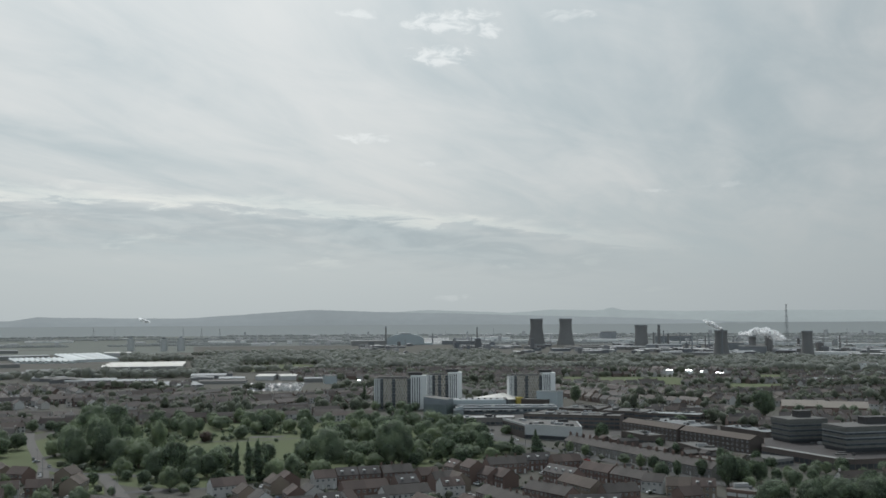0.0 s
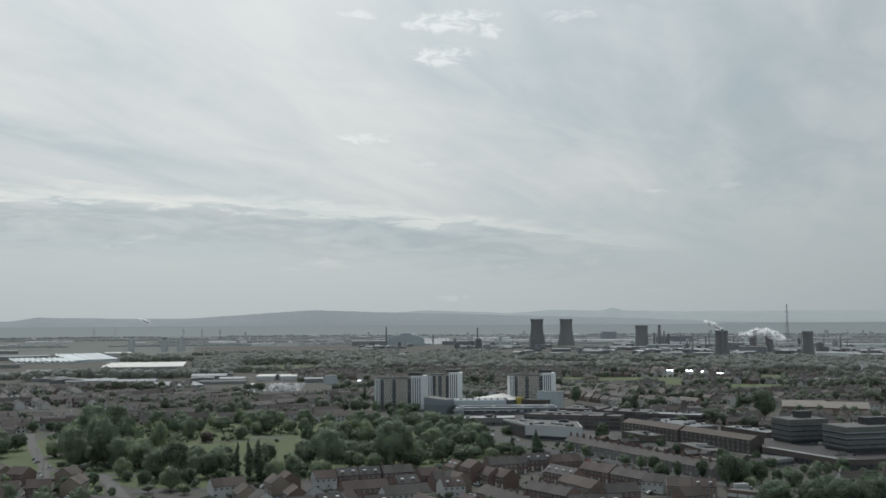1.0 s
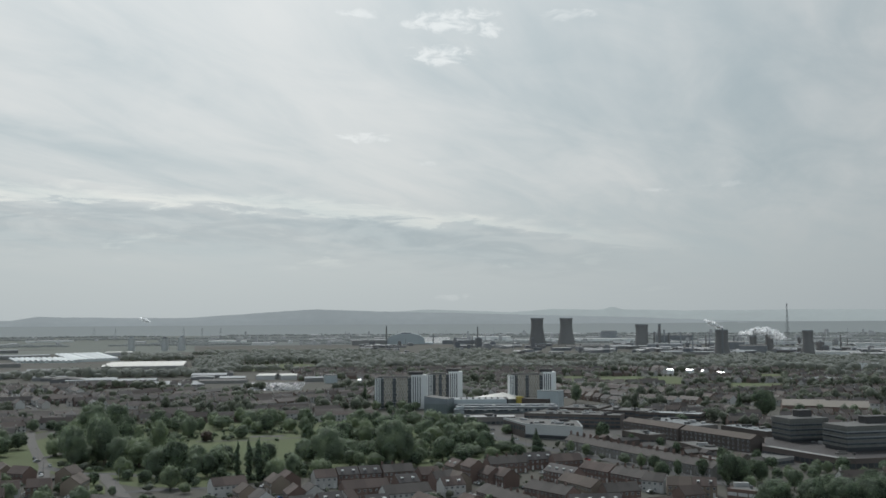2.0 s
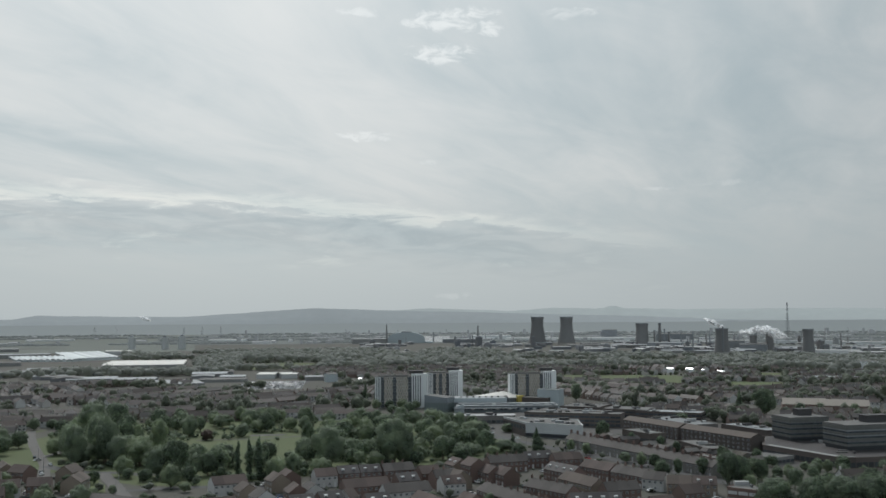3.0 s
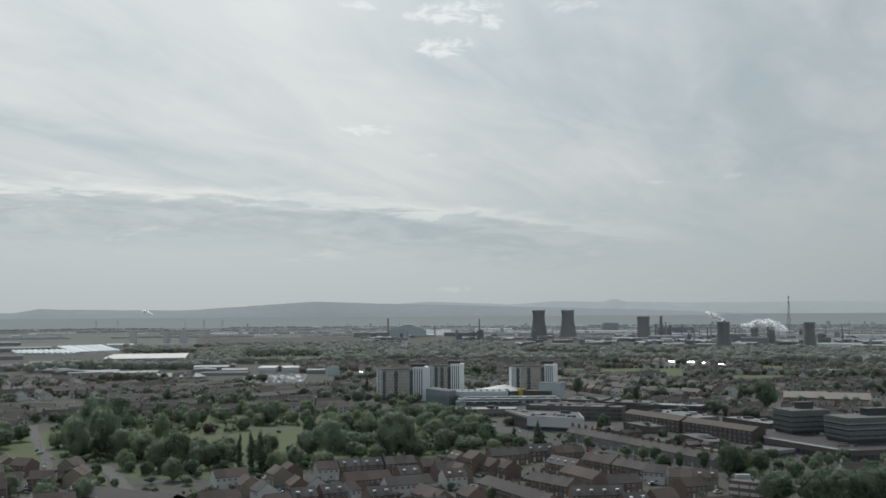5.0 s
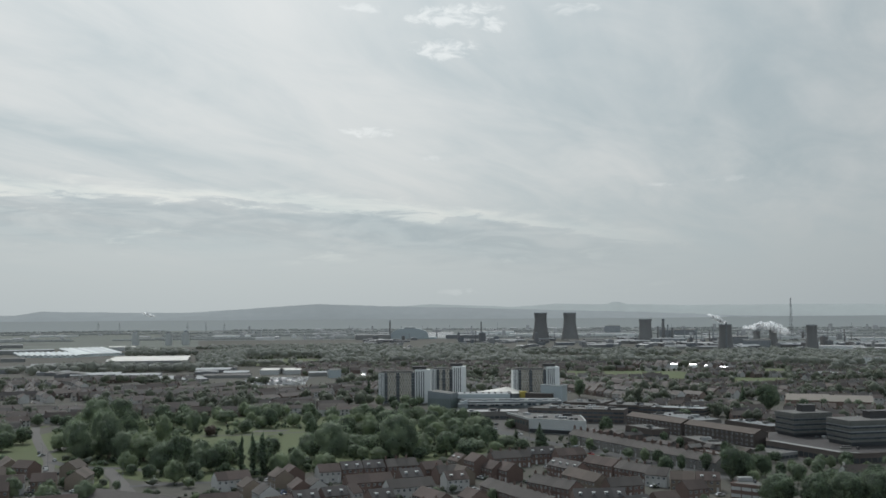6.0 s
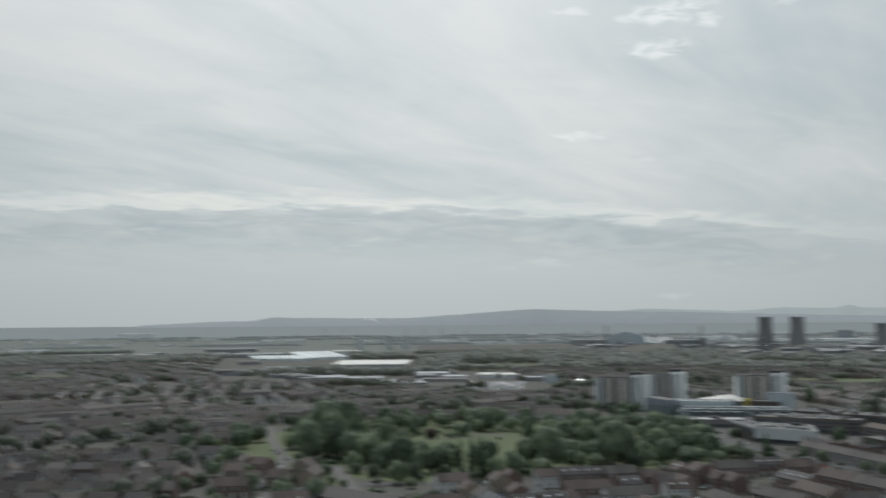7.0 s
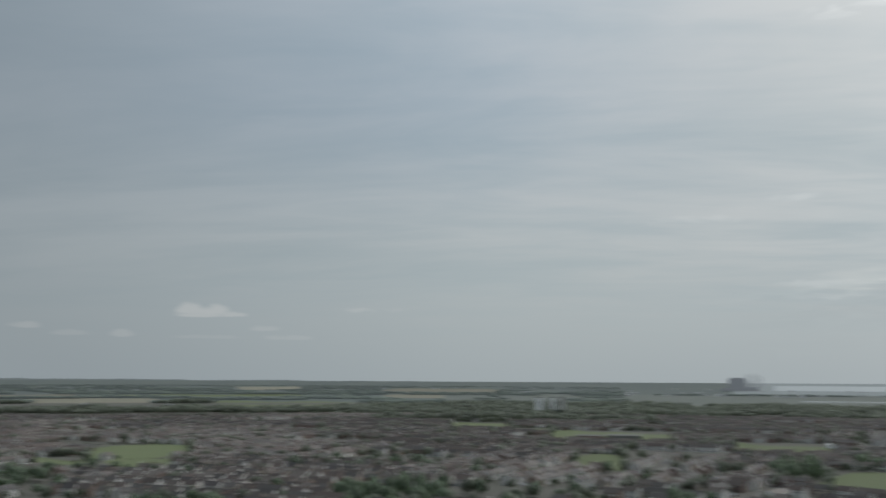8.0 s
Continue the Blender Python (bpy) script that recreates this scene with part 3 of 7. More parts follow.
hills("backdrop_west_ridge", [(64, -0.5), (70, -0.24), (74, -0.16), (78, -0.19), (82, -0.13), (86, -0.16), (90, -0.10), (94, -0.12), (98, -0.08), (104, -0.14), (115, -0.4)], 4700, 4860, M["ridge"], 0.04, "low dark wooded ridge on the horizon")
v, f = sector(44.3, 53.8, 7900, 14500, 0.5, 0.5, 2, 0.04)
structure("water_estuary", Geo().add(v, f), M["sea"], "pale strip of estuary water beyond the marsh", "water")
v, f = sector(46, 52.5, 3750, 4050, 0.4, 0.5, 1, 0.04)
structure("water_lagoon", Geo().add(v, f), M["water"], "narrow bright lagoon in the marsh", "water")
v, f = sector(-0.35, 1.8, 3330, 4480, 0.9, 0.2, 3, 0.06)
structure("water_river", Geo().add(v, f), M["water"], "bright bend of the river beside the works", "water")
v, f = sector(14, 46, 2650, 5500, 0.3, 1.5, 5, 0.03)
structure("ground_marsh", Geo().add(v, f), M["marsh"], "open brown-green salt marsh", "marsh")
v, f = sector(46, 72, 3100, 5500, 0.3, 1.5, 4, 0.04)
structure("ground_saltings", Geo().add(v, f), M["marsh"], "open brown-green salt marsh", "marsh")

FIELDS = [  # bearing from, to, distance from, to, grass or dry
    (86.0, 91.4, 1150, 1245, 0), (86.9, 90.3, 985, 1050, 0), (91.4, 96.5, 1125, 1085, 0), (59.2, 66.0, 1425, 1600, 0), (65.9, 68.0, 1630, 1640, 0), (50.8, 56.0, 1250, 1365, 0),
    (45.0, 51.2, 835, 960, 0), (38.9, 42.9, 805, 880, 0), (61.9, 64.6, 1005, 1095, 0), (68.2, 71.6, 1740, 1850, 0), (60.2, 64.5, 632, 683, 0),
    (76.5, 85.0, 2760, 3450, 0), (88, 94.5, 3100, 3900, 1), (92, 99, 4100, 4700, 1), (69.4, 75.5, 4150, 4900, 1), (69, 75.6, 5500, 7600, 1), (80.2, 83.6, 6700, 9000, 1), (66, 72, 3500, 3900, 1), (80, 90, 4300, 4800, 0),
    (64, 69, 4300, 4700, 0), (7.0, 11.5, 1800, 1850, 0),
    (33.0, 35.5, 1640, 1705, 0), (37.2, 41.4, 1730, 1830, 0), (-25.5, -23.0, 800, 880, 0)]
FIELDS = [(a0, a1, d0 * (0.905 if d1 < 2000 else 1.0), d1, dry) for a0, a1, d0, d1, dry in FIELDS]
STRIPS = [(-13.6, -8.6, 1248, 1412, 0), (-8.0, -6.6, 1265, 1405, 0), (-18.9, -15.8, 1155, 1290, 0), (-18.8, -17.4, 1325, 1510, 0), (-13.5, -10.5, 1690, 1900, 0)]  # playing fields below the woods
FIELDS += STRIPS
for k, (a0, a1, d0, d1, dry) in enumerate(FIELDS):
    v, f = sector(a0, a1, d0, d1, 0.12 + 0.012 * k, 0.35, 5, 0.012 if (a0, a1, d0, d1, dry) in STRIPS else 0.09, 0.22)
    structure("field", Geo().add(v, f), M["stubble" if dry else "grass"], "dry pale farm field" if dry else "green mown playing field among the houses", "field")


def flat(name, pts, material, lift, label, category, kind="structure"):
    return structure(name, Geo().add([(x, y, lift) for x, y in pts], [tuple(range(len(pts)))]), material, label, category, kind)


PARK = [(-290, 560), (-275, 700), (-250, 780), (-120, 800), (-40, 790), (-5, 730), (30, 690), (45, 610), (10, 565), (-60, 520), (-120, 485), (-150, 490), (-190, 520), (-225, 545)]
flat("lawn", PARK, M["grass"], 0.05, "mown park grass under scattered trees", "lawn")
flat("park_path", [(-165, 668), (-120, 676), (-95, 690), (-96, 694), (-122, 680), (-166, 672)], M["paving"], 0.10, "pale gravel path across the park", "path")
flat("playground", [(-135, 690), (-112, 694), (-110, 704), (-134, 701)], M["paving"], 0.10, "pale bare play area in the park", "playground")


def strip(name, pts, width, material, lift, label):
    """A road along a line of points."""
    v, f = [], []
    for i, p in enumerate(pts):
        a, b = Vector(pts[max(0, i - 1)]), Vector(pts[min(len(pts) - 1, i + 1)])
        s = Vector((-(b - a).y, (b - a).x)).normalized() * width / 2
        v += [(p[0] + s.x, p[1] + s.y, lift), (p[0] - s.x, p[1] - s.y, lift)]
    for i in range(len(pts) - 1):
        f.append((2 * i + 1, 2 * i + 3, 2 * i + 2, 2 * i))
    return structure(name, Geo().add(v, f), material, label, "road")


strip("road", [(-300, 730), (-284, 690), (-262, 642), (-240, 596), (-222, 560), (-210, 528), (-199, 500), (-190, 470), (-180, 430), (-165, 380)], 6.2, M["pink_paving"], 0.14, "pale worn road running past the park")
flat("verge", [(-319, 721), (-290, 738), (-294, 712), (-307, 693)], M["grass"], 0.11, "mown grass strip before the houses", "lawn")
flat("verge", [(-266, 602), (-253, 613), (-251, 607), (-264, 595)], M["grass"], 0.115, "mown grass verge beside the road", "lawn")
flat("verge", [(-238, 606), (-232, 606), (-221, 572), (-226, 568)], M["grass"], 0.12, "mown grass corner at the junction", "lawn")
strip("road", [(-236, 590), (-233, 620), (-222, 648)], 5, M["pink_paving"], 0.15, "pale lane into the park")
strip("road", [(-220, 556), (-207, 543), (-190, 532), (-172, 530), (-150, 520)], 7, M["asphalt"], 0.15, "grey side road at the park's edge")
strip("road", [(-180, 529), (-165, 500), (-151, 470), (-140, 446), (-126, 400)], 7, M["pink_paving"], 0.16, "pale worn road beside the green verge")
strip("road", [(-150, 474), (-125, 483), (-100, 486), (-60, 474)], 6, M["asphalt"], 0.17, "grey residential road")
strip("road", [(-220, 447), (-186, 455), (-150, 458)], 6, M["asphalt"], 0.18, "grey residential lane with parked cars")
flat("verge", [(-264, 596), (-252, 610), (-229, 562), (-246, 552)], M["grass"], 0.11, "mown grass verge beside the road", "lawn")
flat("verge", [(-196, 524), (-183, 522), (-165, 490), (-158, 470), (-166, 468)], M["grass"], 0.11, "mown grass verge beside the road", "lawn")
LANES = [((-730, 378), (-846, 512)), ((-559, 369), (-634, 462)), ((-538, 407), (-574, 464))]
for p, q in LANES:
    strip("road", [p, ((p[0] + q[0]) / 2, (p[1] + q[1]) / 2), q], 9, M["pink_paving"], 0.14, "pale pinkish residential street")
strip("road", [(25, 740), (32, 690), (48, 655), (62, 628), (100, 560), (135, 490), (160, 440)], 9, M["asphalt"], 0.15, "grey road between terraces and the shops")
flat("car_park", [(15, 735), (40, 745), (52, 690), (36, 660), (24, 690)], M["paving"], 0.13, "pale paved forecourt beside the shops", "pavement")
flat("pavement_precinct", [(-25, 855), (120, 870), (200, 760), (260, 620), (225, 520), (180, 540), (120, 690), (20, 760)], M["paving"], 0.08, "pale paved shopping precinct", "pavement")

# ------------------------------------------------------------------ trees


@functools.lru_cache(None)
def ball(fine):
    """Points and faces of a unit ball."""
    bm = bmesh.new()
    bmesh.ops.create_icosphere(bm, subdivisions=fine, radius=1.0)
    out = [v.co.copy() for v in bm.verts], [tuple(v.index for v in fc.verts) for fc in bm.faces]
    bm.free()
    return out


def crown_geo(seed, w, h, z0, lobes, cards, kind="round"):
    """A crown of lumpy lobes overlaid with many small leaf sprays; unit height is h above z0."""
    rnd = random.Random(seed)
    geo = Geo()
    cs = []
    big = lobes > 6
    for k in range(lobes):
        if kind == "round":
            d = Vector((rnd.gauss(0, 1), rnd.gauss(0, 1), rnd.gauss(0.15, 0.9))).normalized()
            lean = Vector((math.cos(seed * 2.4), math.sin(seed * 2.4), 0)) * w * 0.06 * (1 + d.z)
            full = rnd.uniform(0.72, 1.04) if big else rnd.uniform(0.5, 0.9)
            c = Vector((d.x * w * 0.36 * full, d.y * w * 0.36 * full, z0 + h * (0.5 + 0.37 * d.z * full))) + lean
            s = w * (rnd.uniform(0.09, 0.17) if big else rnd.uniform(0.2, 0.3))
            sz = s * rnd.uniform(0.8, 1.2) * min(1.3, max(0.8, h / w))
        else:
            t = (k + 0.5) / lobes
            wide = (math.sin(math.pi * min(1, t * 0.9 + 0.12)) ** 0.6) if kind == "poplar" else (1.05 - t)
            c = Vector((rnd.uniform(-.1, .1) * w, rnd.uniform(-.1, .1) * w, z0 + h * t))
            s = w * 0.5 * wide * rnd.uniform(0.8, 1.0)
            sz = h / lobes * 1.5
        cs.append((c, s, sz, 2 if big else 1))
    if kind == "round" and lobes > 1:
        cs.append((Vector((0, 0, z0 + h * 0.5)), w * (0.43 if big else 0.40), h * (0.47 if big else 0.45), 3 if big else 1))
    elif kind == "round":
        cs = [(Vector((0, 0, z0 + h * 0.5)), w * 0.5, h * 0.5, 2 if lobes else 1)]
    for c, s, sz, fine in cs:
        base_v, base_f = ball(fine)
        off = Vector((rnd.random() * 50, rnd.random() * 50, rnd.random() * 50))
        vs = []
        for p in base_v:
            q = 0.84 + 0.36 * noise.noise(p * 1.7 + off) + 0.30 * noise.noise(p * 3.6 + off) + 0.12 * noise.noise(p * 7.0 + off)
            vs.append((c.x + p.x * s * q, c.y + p.y * s * q, c.z + p.z * sz * q))
        geo.add(vs, base_f)
    for k in range(cards):
        c, s, sz, fine = cs[-1] if big and kind == "round" and k % 5 < 2 else rnd.choice(cs)
        d = Vector((rnd.gauss(0, 1), rnd.gauss(0, 1), rnd.gauss(0.25, 1))).normalized()
        p = c + Vector((d.x * s, d.y * s, d.z * sz)) * rnd.uniform(0.86, 1.22)
        t1 = d.cross(Vector((rnd.gauss(0, 1), rnd.gauss(0, 1), rnd.gauss(0, 1)))).normalized()
        t2 = (d.cross(t1) + d * rnd.uniform(-0.8, 0.8)).normalized()
        e = w * (rnd.uniform(0.014, 0.034) if big else rnd.uniform(0.05, 0.11))
        geo.add([p - t1 * e, p + t2 * e * 1.3 + d * e * 0.3, p + t1 * e], [(0, 1, 2)])
    return geo


def trunk_geo(h, r, limbs, seed):
    rnd = random.Random(seed)
    geo = Geo().lathe([(r * 1.35, 0), (r, h * 0.12), (r * 0.75, h * 0.4), (r * 0.3, h * 0.75)], 8)
    for k in range(limbs):
        a = rnd.uniform(0, 6.283)
        z = h * rnd.uniform(0.28, 0.5)
        end = Vector((math.cos(a), math.sin(a), rnd.uniform(0.6, 1.2))) * h * 0.28
        ax = end.normalized()
        s1 = ax.cross(Vector((0, 0, 1))).normalized()
        s2 = ax.cross(s1)
        v = []
        for c, q in ((Vector((0, 0, z)), r * 0.45), (Vector((0, 0, z)) + end, r * 0.15)):
            v += [c + (s1 * math.cos(b) + s2 * math.sin(b)) * q for b in (0, 1.57, 3.14, 4.71)]
        geo.add(v, [(0, 1, 5, 4), (1, 2, 6, 5), (2, 3, 7, 6), (3, 0, 4, 7)])
    return geo


TREE_KINDS = {}


def tree_kind(key, kind, leaf, label, seeds, aspect):
    out = []
    for s in seeds:
        if kind == "round":
            c = crown_geo(s, 10 * aspect, 9.7, 0.35, 15, 1500)
            t = trunk_geo(8.0, 0.28, 4, s)
        elif kind == "poplar":
            c = crown_geo(s, 10 * aspect, 9.3, 0.3, 15, 1100, "poplar")
            t = trunk_geo(9.0, 0.22, 2, s)
        else:
            c = crown_geo(s, 10 * aspect, 9.2, 0.8, 8, 900, "cone")
            t = trunk_geo(9.0, 0.22, 2, s)
        out.append((c.mesh("crown", M[leaf], True), t.mesh("trunk", M["bark"])))
    TREE_KINDS[key] = (out, label, aspect)


tree_kind("round", "round", "leaf", "broad green deciduous tree in full leaf", (1, 2, 3, 4), 1.0)
tree_kind("light", "round", "leaf_light", "light green leafy deciduous tree", (5, 6, 7), 0.95)
tree_kind("dark", "round", "leaf_dark", "dark green dense deciduous tree", (8, 9, 10), 1.0)
tree_kind("red", "round", "leaf_red", "small copper-leaved tree on the park lawn", (11,), 1.0)
tree_kind("poplar", "poplar", "leaf_dark", "tall narrow columnar poplar", (12, 13), 0.25)
tree_kind("conifer", "cone", "leaf_dark", "dark pointed conifer tree", (14, 15), 0.6)
tree_rnd = random.Random(77)
OPEN_WAYS = [[(-300, 730), (-284, 690), (-262, 642), (-240, 596), (-222, 560), (-210, 528), (-199, 500)], [(-180, 529), (-165, 500), (-151, 470), (-140, 446)], [(-262, 590), (-240, 560)]]


def near_way(x, y, gap):
    for pts in OPEN_WAYS:
        for p, q in zip(pts, pts[1:]):
            u = Vector((q[0] - p[0], q[1] - p[1]))
            t = max(0.0, min(1.0, ((x - p[0]) * u.x + (y - p[1]) * u.y) / u.length_squared))
            if math.hypot(x - p[0] - u.x * t, y - p[1] - u.y * t) < gap:
                return True
    return False


TREE_SPOTS = []


def tree(x, y, h, w, key="", group="trees of the town and park"):
    key = key or tree_rnd.choices(("round", "light", "dark"), (4, 3, 4))[0]
    meshes, label, aspect = TREE_KINDS[key]
    w *= 1.04
    h *= tree_rnd.uniform(1.0, 1.12)
    crown, trunk = tree_rnd.choice(meshes)
    ob = thing("tree", label, "tree", Matrix.LocRotScale((x, y, level(x, y)), Euler((0, 0, tree_rnd.uniform(0, 6.28))), (w / (10 * aspect), w / (10 * aspect), h / 10)), group)
    part("trunk", trunk, None, ob)
    part("crown", crown, None, ob)
    TREE_SPOTS.append((x, y))
    return ob


PARK_WEST = [(-266, 598, 12, 16), (-231, 622, 12, 12), (-217, 582, 19, 14), (-203, 553, 21, 14), (-189, 562, 24, 15), (-199, 578, 25, 16), (-208, 604, 24, 15), (-193, 612, 22, 14), (-242, 694, 22, 21), (-245, 747, 20, 24), (-313, 751, 6, 7), (-185, 605, 17, 9),
             (-175, 617, 17, 11), (-190, 600, 20, 12), (-177, 580, 10, 10), (-139, 517, 20, 17), (-147, 514, 14, 14), (-165, 518, 10, 11), (-131, 482, 11, 10), (-138, 552, 10, 11), (-149, 603, 6, 9), (-119, 526, 14, 12)]
ROADSIDE = [(-154, 427, 10, 10), (-171, 427, 9, 9), (-192, 443, 9, 8), (-153, 465, 4, 4), (-125, 574, 9, 12), (-213, 520, 5, 6), (-180, 472, 5, 6), (-131, 439, 5, 5), (-121, 470, 5, 6), (-275, 622, 13, 14), (-268, 633, 11, 12), (-285, 640, 12, 13), (-232, 600, 10, 13), (-310, 700, 8, 9), (-302, 738, 8, 10), (-326, 730, 9, 11), (-291, 744, 7, 9), (-215, 492, 6, 7), (-205, 470, 5, 6), (-232, 488, 7, 8), (-226, 460, 6, 7), (-204, 443, 6, 7), (-176, 446, 5, 6), (-236, 530, 8, 9), (-248, 540, 9, 11), (-150, 440, 5, 6)]
PARK_EAST = [(296, 836, 9, 11), (338, 828, 8, 9), (318, 850, 7, 8), (105, 668, 11, 10), (-83, 497, 12, 11), (-77, 511, 13, 9), (-62, 539, 22, 19), (-88, 649, 14, 9), (-111, 722, 10, 11), (-131, 781, 8, 13), (-28, 559, 23, 24), (-22, 747, 11, 13), (-51, 653, 15, 10), (-58, 663, 8, 14), (-17, 699, 9, 10),
             (-7, 657, 10, 15), (-1, 573, 14, 15), (-59, 571, 10, 10), (-46, 549, 8, 8), (-73, 572, 7, 10), (-38, 549, 8, 12), (-72, 686, 10, 12), (-45, 737, 10, 14), (-139, 689, 9, 12), (-132, 716, 9, 12), (-164, 743, 10, 16)]
CENTRE = [(-60, 886, 9, 10), (-49, 890, 8, 9), (-37, 888, 10, 11), (-25, 890, 8, 9), (-76, 880, 10, 11), (-30, 852, 9, 11), (-44, 846, 8, 10), (4, 657, 12, 13), (20, 668, 12, 19), (25, 662, 11, 11), (8, 592, 7, 13), (17, 591, 6, 12), (27, 579, 7, 9), (35, 606, 7, 14), (44, 590, 7, 10), (44, 707, 6, 10), (76, 606, 7, 6), (83, 589, 7, 6), 
          (100, 558, 6, 7), (106, 543, 7, 6), (112, 539, 7, 7), (127, 966, 17, 12), (96, 593, 5, 5)]
EAST = [(136, 482, 16, 13), (142, 486, 13, 14), (136, 418, 14, 17), (163, 470, 10, 8), (148, 406, 15, 15), (159, 406, 16, 17), (172, 406, 16, 17), (155, 493, 10, 8), (131, 509, 9, 7), (129, 522, 7, 6), (119, 513, 8, 5), (109, 505, 9, 8),
        (262, 817, 21, 19), (168, 452, 9, 9), (178, 468, 8, 9), (192, 460, 9, 10), (202, 478, 8, 9), (188, 440, 10, 11), (150, 455, 7, 8), (178, 756, 8, 12), (209, 802, 8, 9), (181, 417, 14, 16)]
for spots in (PARK_WEST, ROADSIDE, PARK_EAST, CENTRE):
    for s in spots:
        tree(*s)
for s in EAST:
    tree(*s, "dark")
tree(-158, 670, 7, 9, "red")
for s in [(-107, 521, 17, 4), (-99, 510, 19, 4.5), (-93, 505, 22, 5.5), (-89, 505, 16, 4)]:
    tree(*s, "poplar")
for s in [(56, 605, 12, 11), (43, 632, 7, 5), (248, 843, 17, 10), (-63, 928, 22, 7), (-76, 960, 20, 7)]:
    tree(*s, "conifer")
for x0, x1, y0, y1, count, lo, hi in ((-285, -110, 690, 800, 24, 8, 14), (-235, -160, 540, 640, 30, 8, 17), (-100, 30, 552, 610, 26, 7, 13), (-70, 20, 640, 760, 26, 8, 14), (-160, -90, 495, 560, 22, 6, 12), (-300, -240, 560, 640, 8, 6, 11), (-110, -50, 700, 780, 12, 7, 12), (-120, -40, 505, 540, 12, 6, 10), (-235, -150, 545, 660, 24, 7, 15), (-150, -95, 500, 560, 16, 6, 12), (-75, 25, 555, 680, 22, 7, 13), (-230, -90, 715, 800, 22, 7, 13)):
    for k in range(count):
        hh = tree_rnd.uniform(lo, hi)
        x, y = tree_rnd.uniform(x0, x1), tree_rnd.uniform(y0, y1)
        if near_way(x, y, 15) or -120 < x < -80 and y < 535 or -178 < x < -78 and 565 < y < 672 or min(math.hypot(x - a, y - b) for a, b in TREE_SPOTS) < 4.5:
            continue
        tree(x, y, hh, hh * tree_rnd.uniform(0.8, 1.2))


def shrub_spots():
    """Undergrowth along the park's margins, off the lawn and the roads."""
    rnd, out = random.Random(31), []
    while len(out) < 900:
        x, y = rnd.uniform(-290, 45), rnd.uniform(485, 800)
        if not inside(x, y, PARK) or (-176 < x < -80 and 572 < y < 668) or noise.noise((x * 0.02, y * 0.02, 7.0)) < -0.08:
            continue
        if near_way(x, y, 12) or (-140 < x < -100 and 670 < y < 706):
            continue
        h = rnd.uniform(1.2, 4.5)
        out.append((x, y, h, h * rnd.uniform(0.9, 1.8)))
    return out


def stuff_trees(name, spots, material, label, cards=14, lobes=1):
    """Many far trees as one sheet of stuff. spots: x, y, height, width."""
    rnd = random.Random(len(spots))
    kinds = []
    for s in range(5):
        c = crown_geo(200 + s, 1.0, 0.95, 0.05, lobes, cards)
        kinds.append((np.array([tuple(p) for p in c.v]), c.f))
    vs, fs, k = [], [], 0
    for x, y, h, w in spots:
        cv, cf = rnd.choice(kinds)
        a = rnd.uniform(0, 6.283)
        ca, sa = math.cos(a), math.sin(a)
        p = np.stack([x + w * (cv[:, 0] * ca - cv[:, 1] * sa), y + w * (cv[:, 0] * sa + cv[:, 1] * ca), level(x, y) + h * cv[:, 2]], 1)
        vs.append(p)
        fs += [tuple(k + i for i in q) for q in cf]
        k += len(cv)
    me = bpy.data.meshes.new(name)
    me.from_pydata(np.concatenate(vs).tolist(), [], fs)
    me.materials.append(M[material])
    me.polygons.foreach_set("use_smooth", np.ones(len(me.polygons), dtype=bool))
    return tagged(new(name, me), label, "trees", "", "stuff")


def inside(x, y, poly):
    hit = False
    for i in range(len(poly)):
        (x0, y0), (x1, y1) = poly[i - 1], poly[i]
        if (y0 > y) != (y1 > y) and x < (x1 - x0) * (y - y0) / (y1 - y0) + x0:
            hit = not hit
    return hit


def polar(x, y):
    return math.degrees(math.atan2(-x, y)), math.hypot(x, y)


def in_field(az, dist, grow=0.0):
    return any(a0 - grow < az < a1 + grow and d0 - 20 * grow < dist < d1 + 20 * grow for a0, a1, d0, d1, dry in FIELDS)


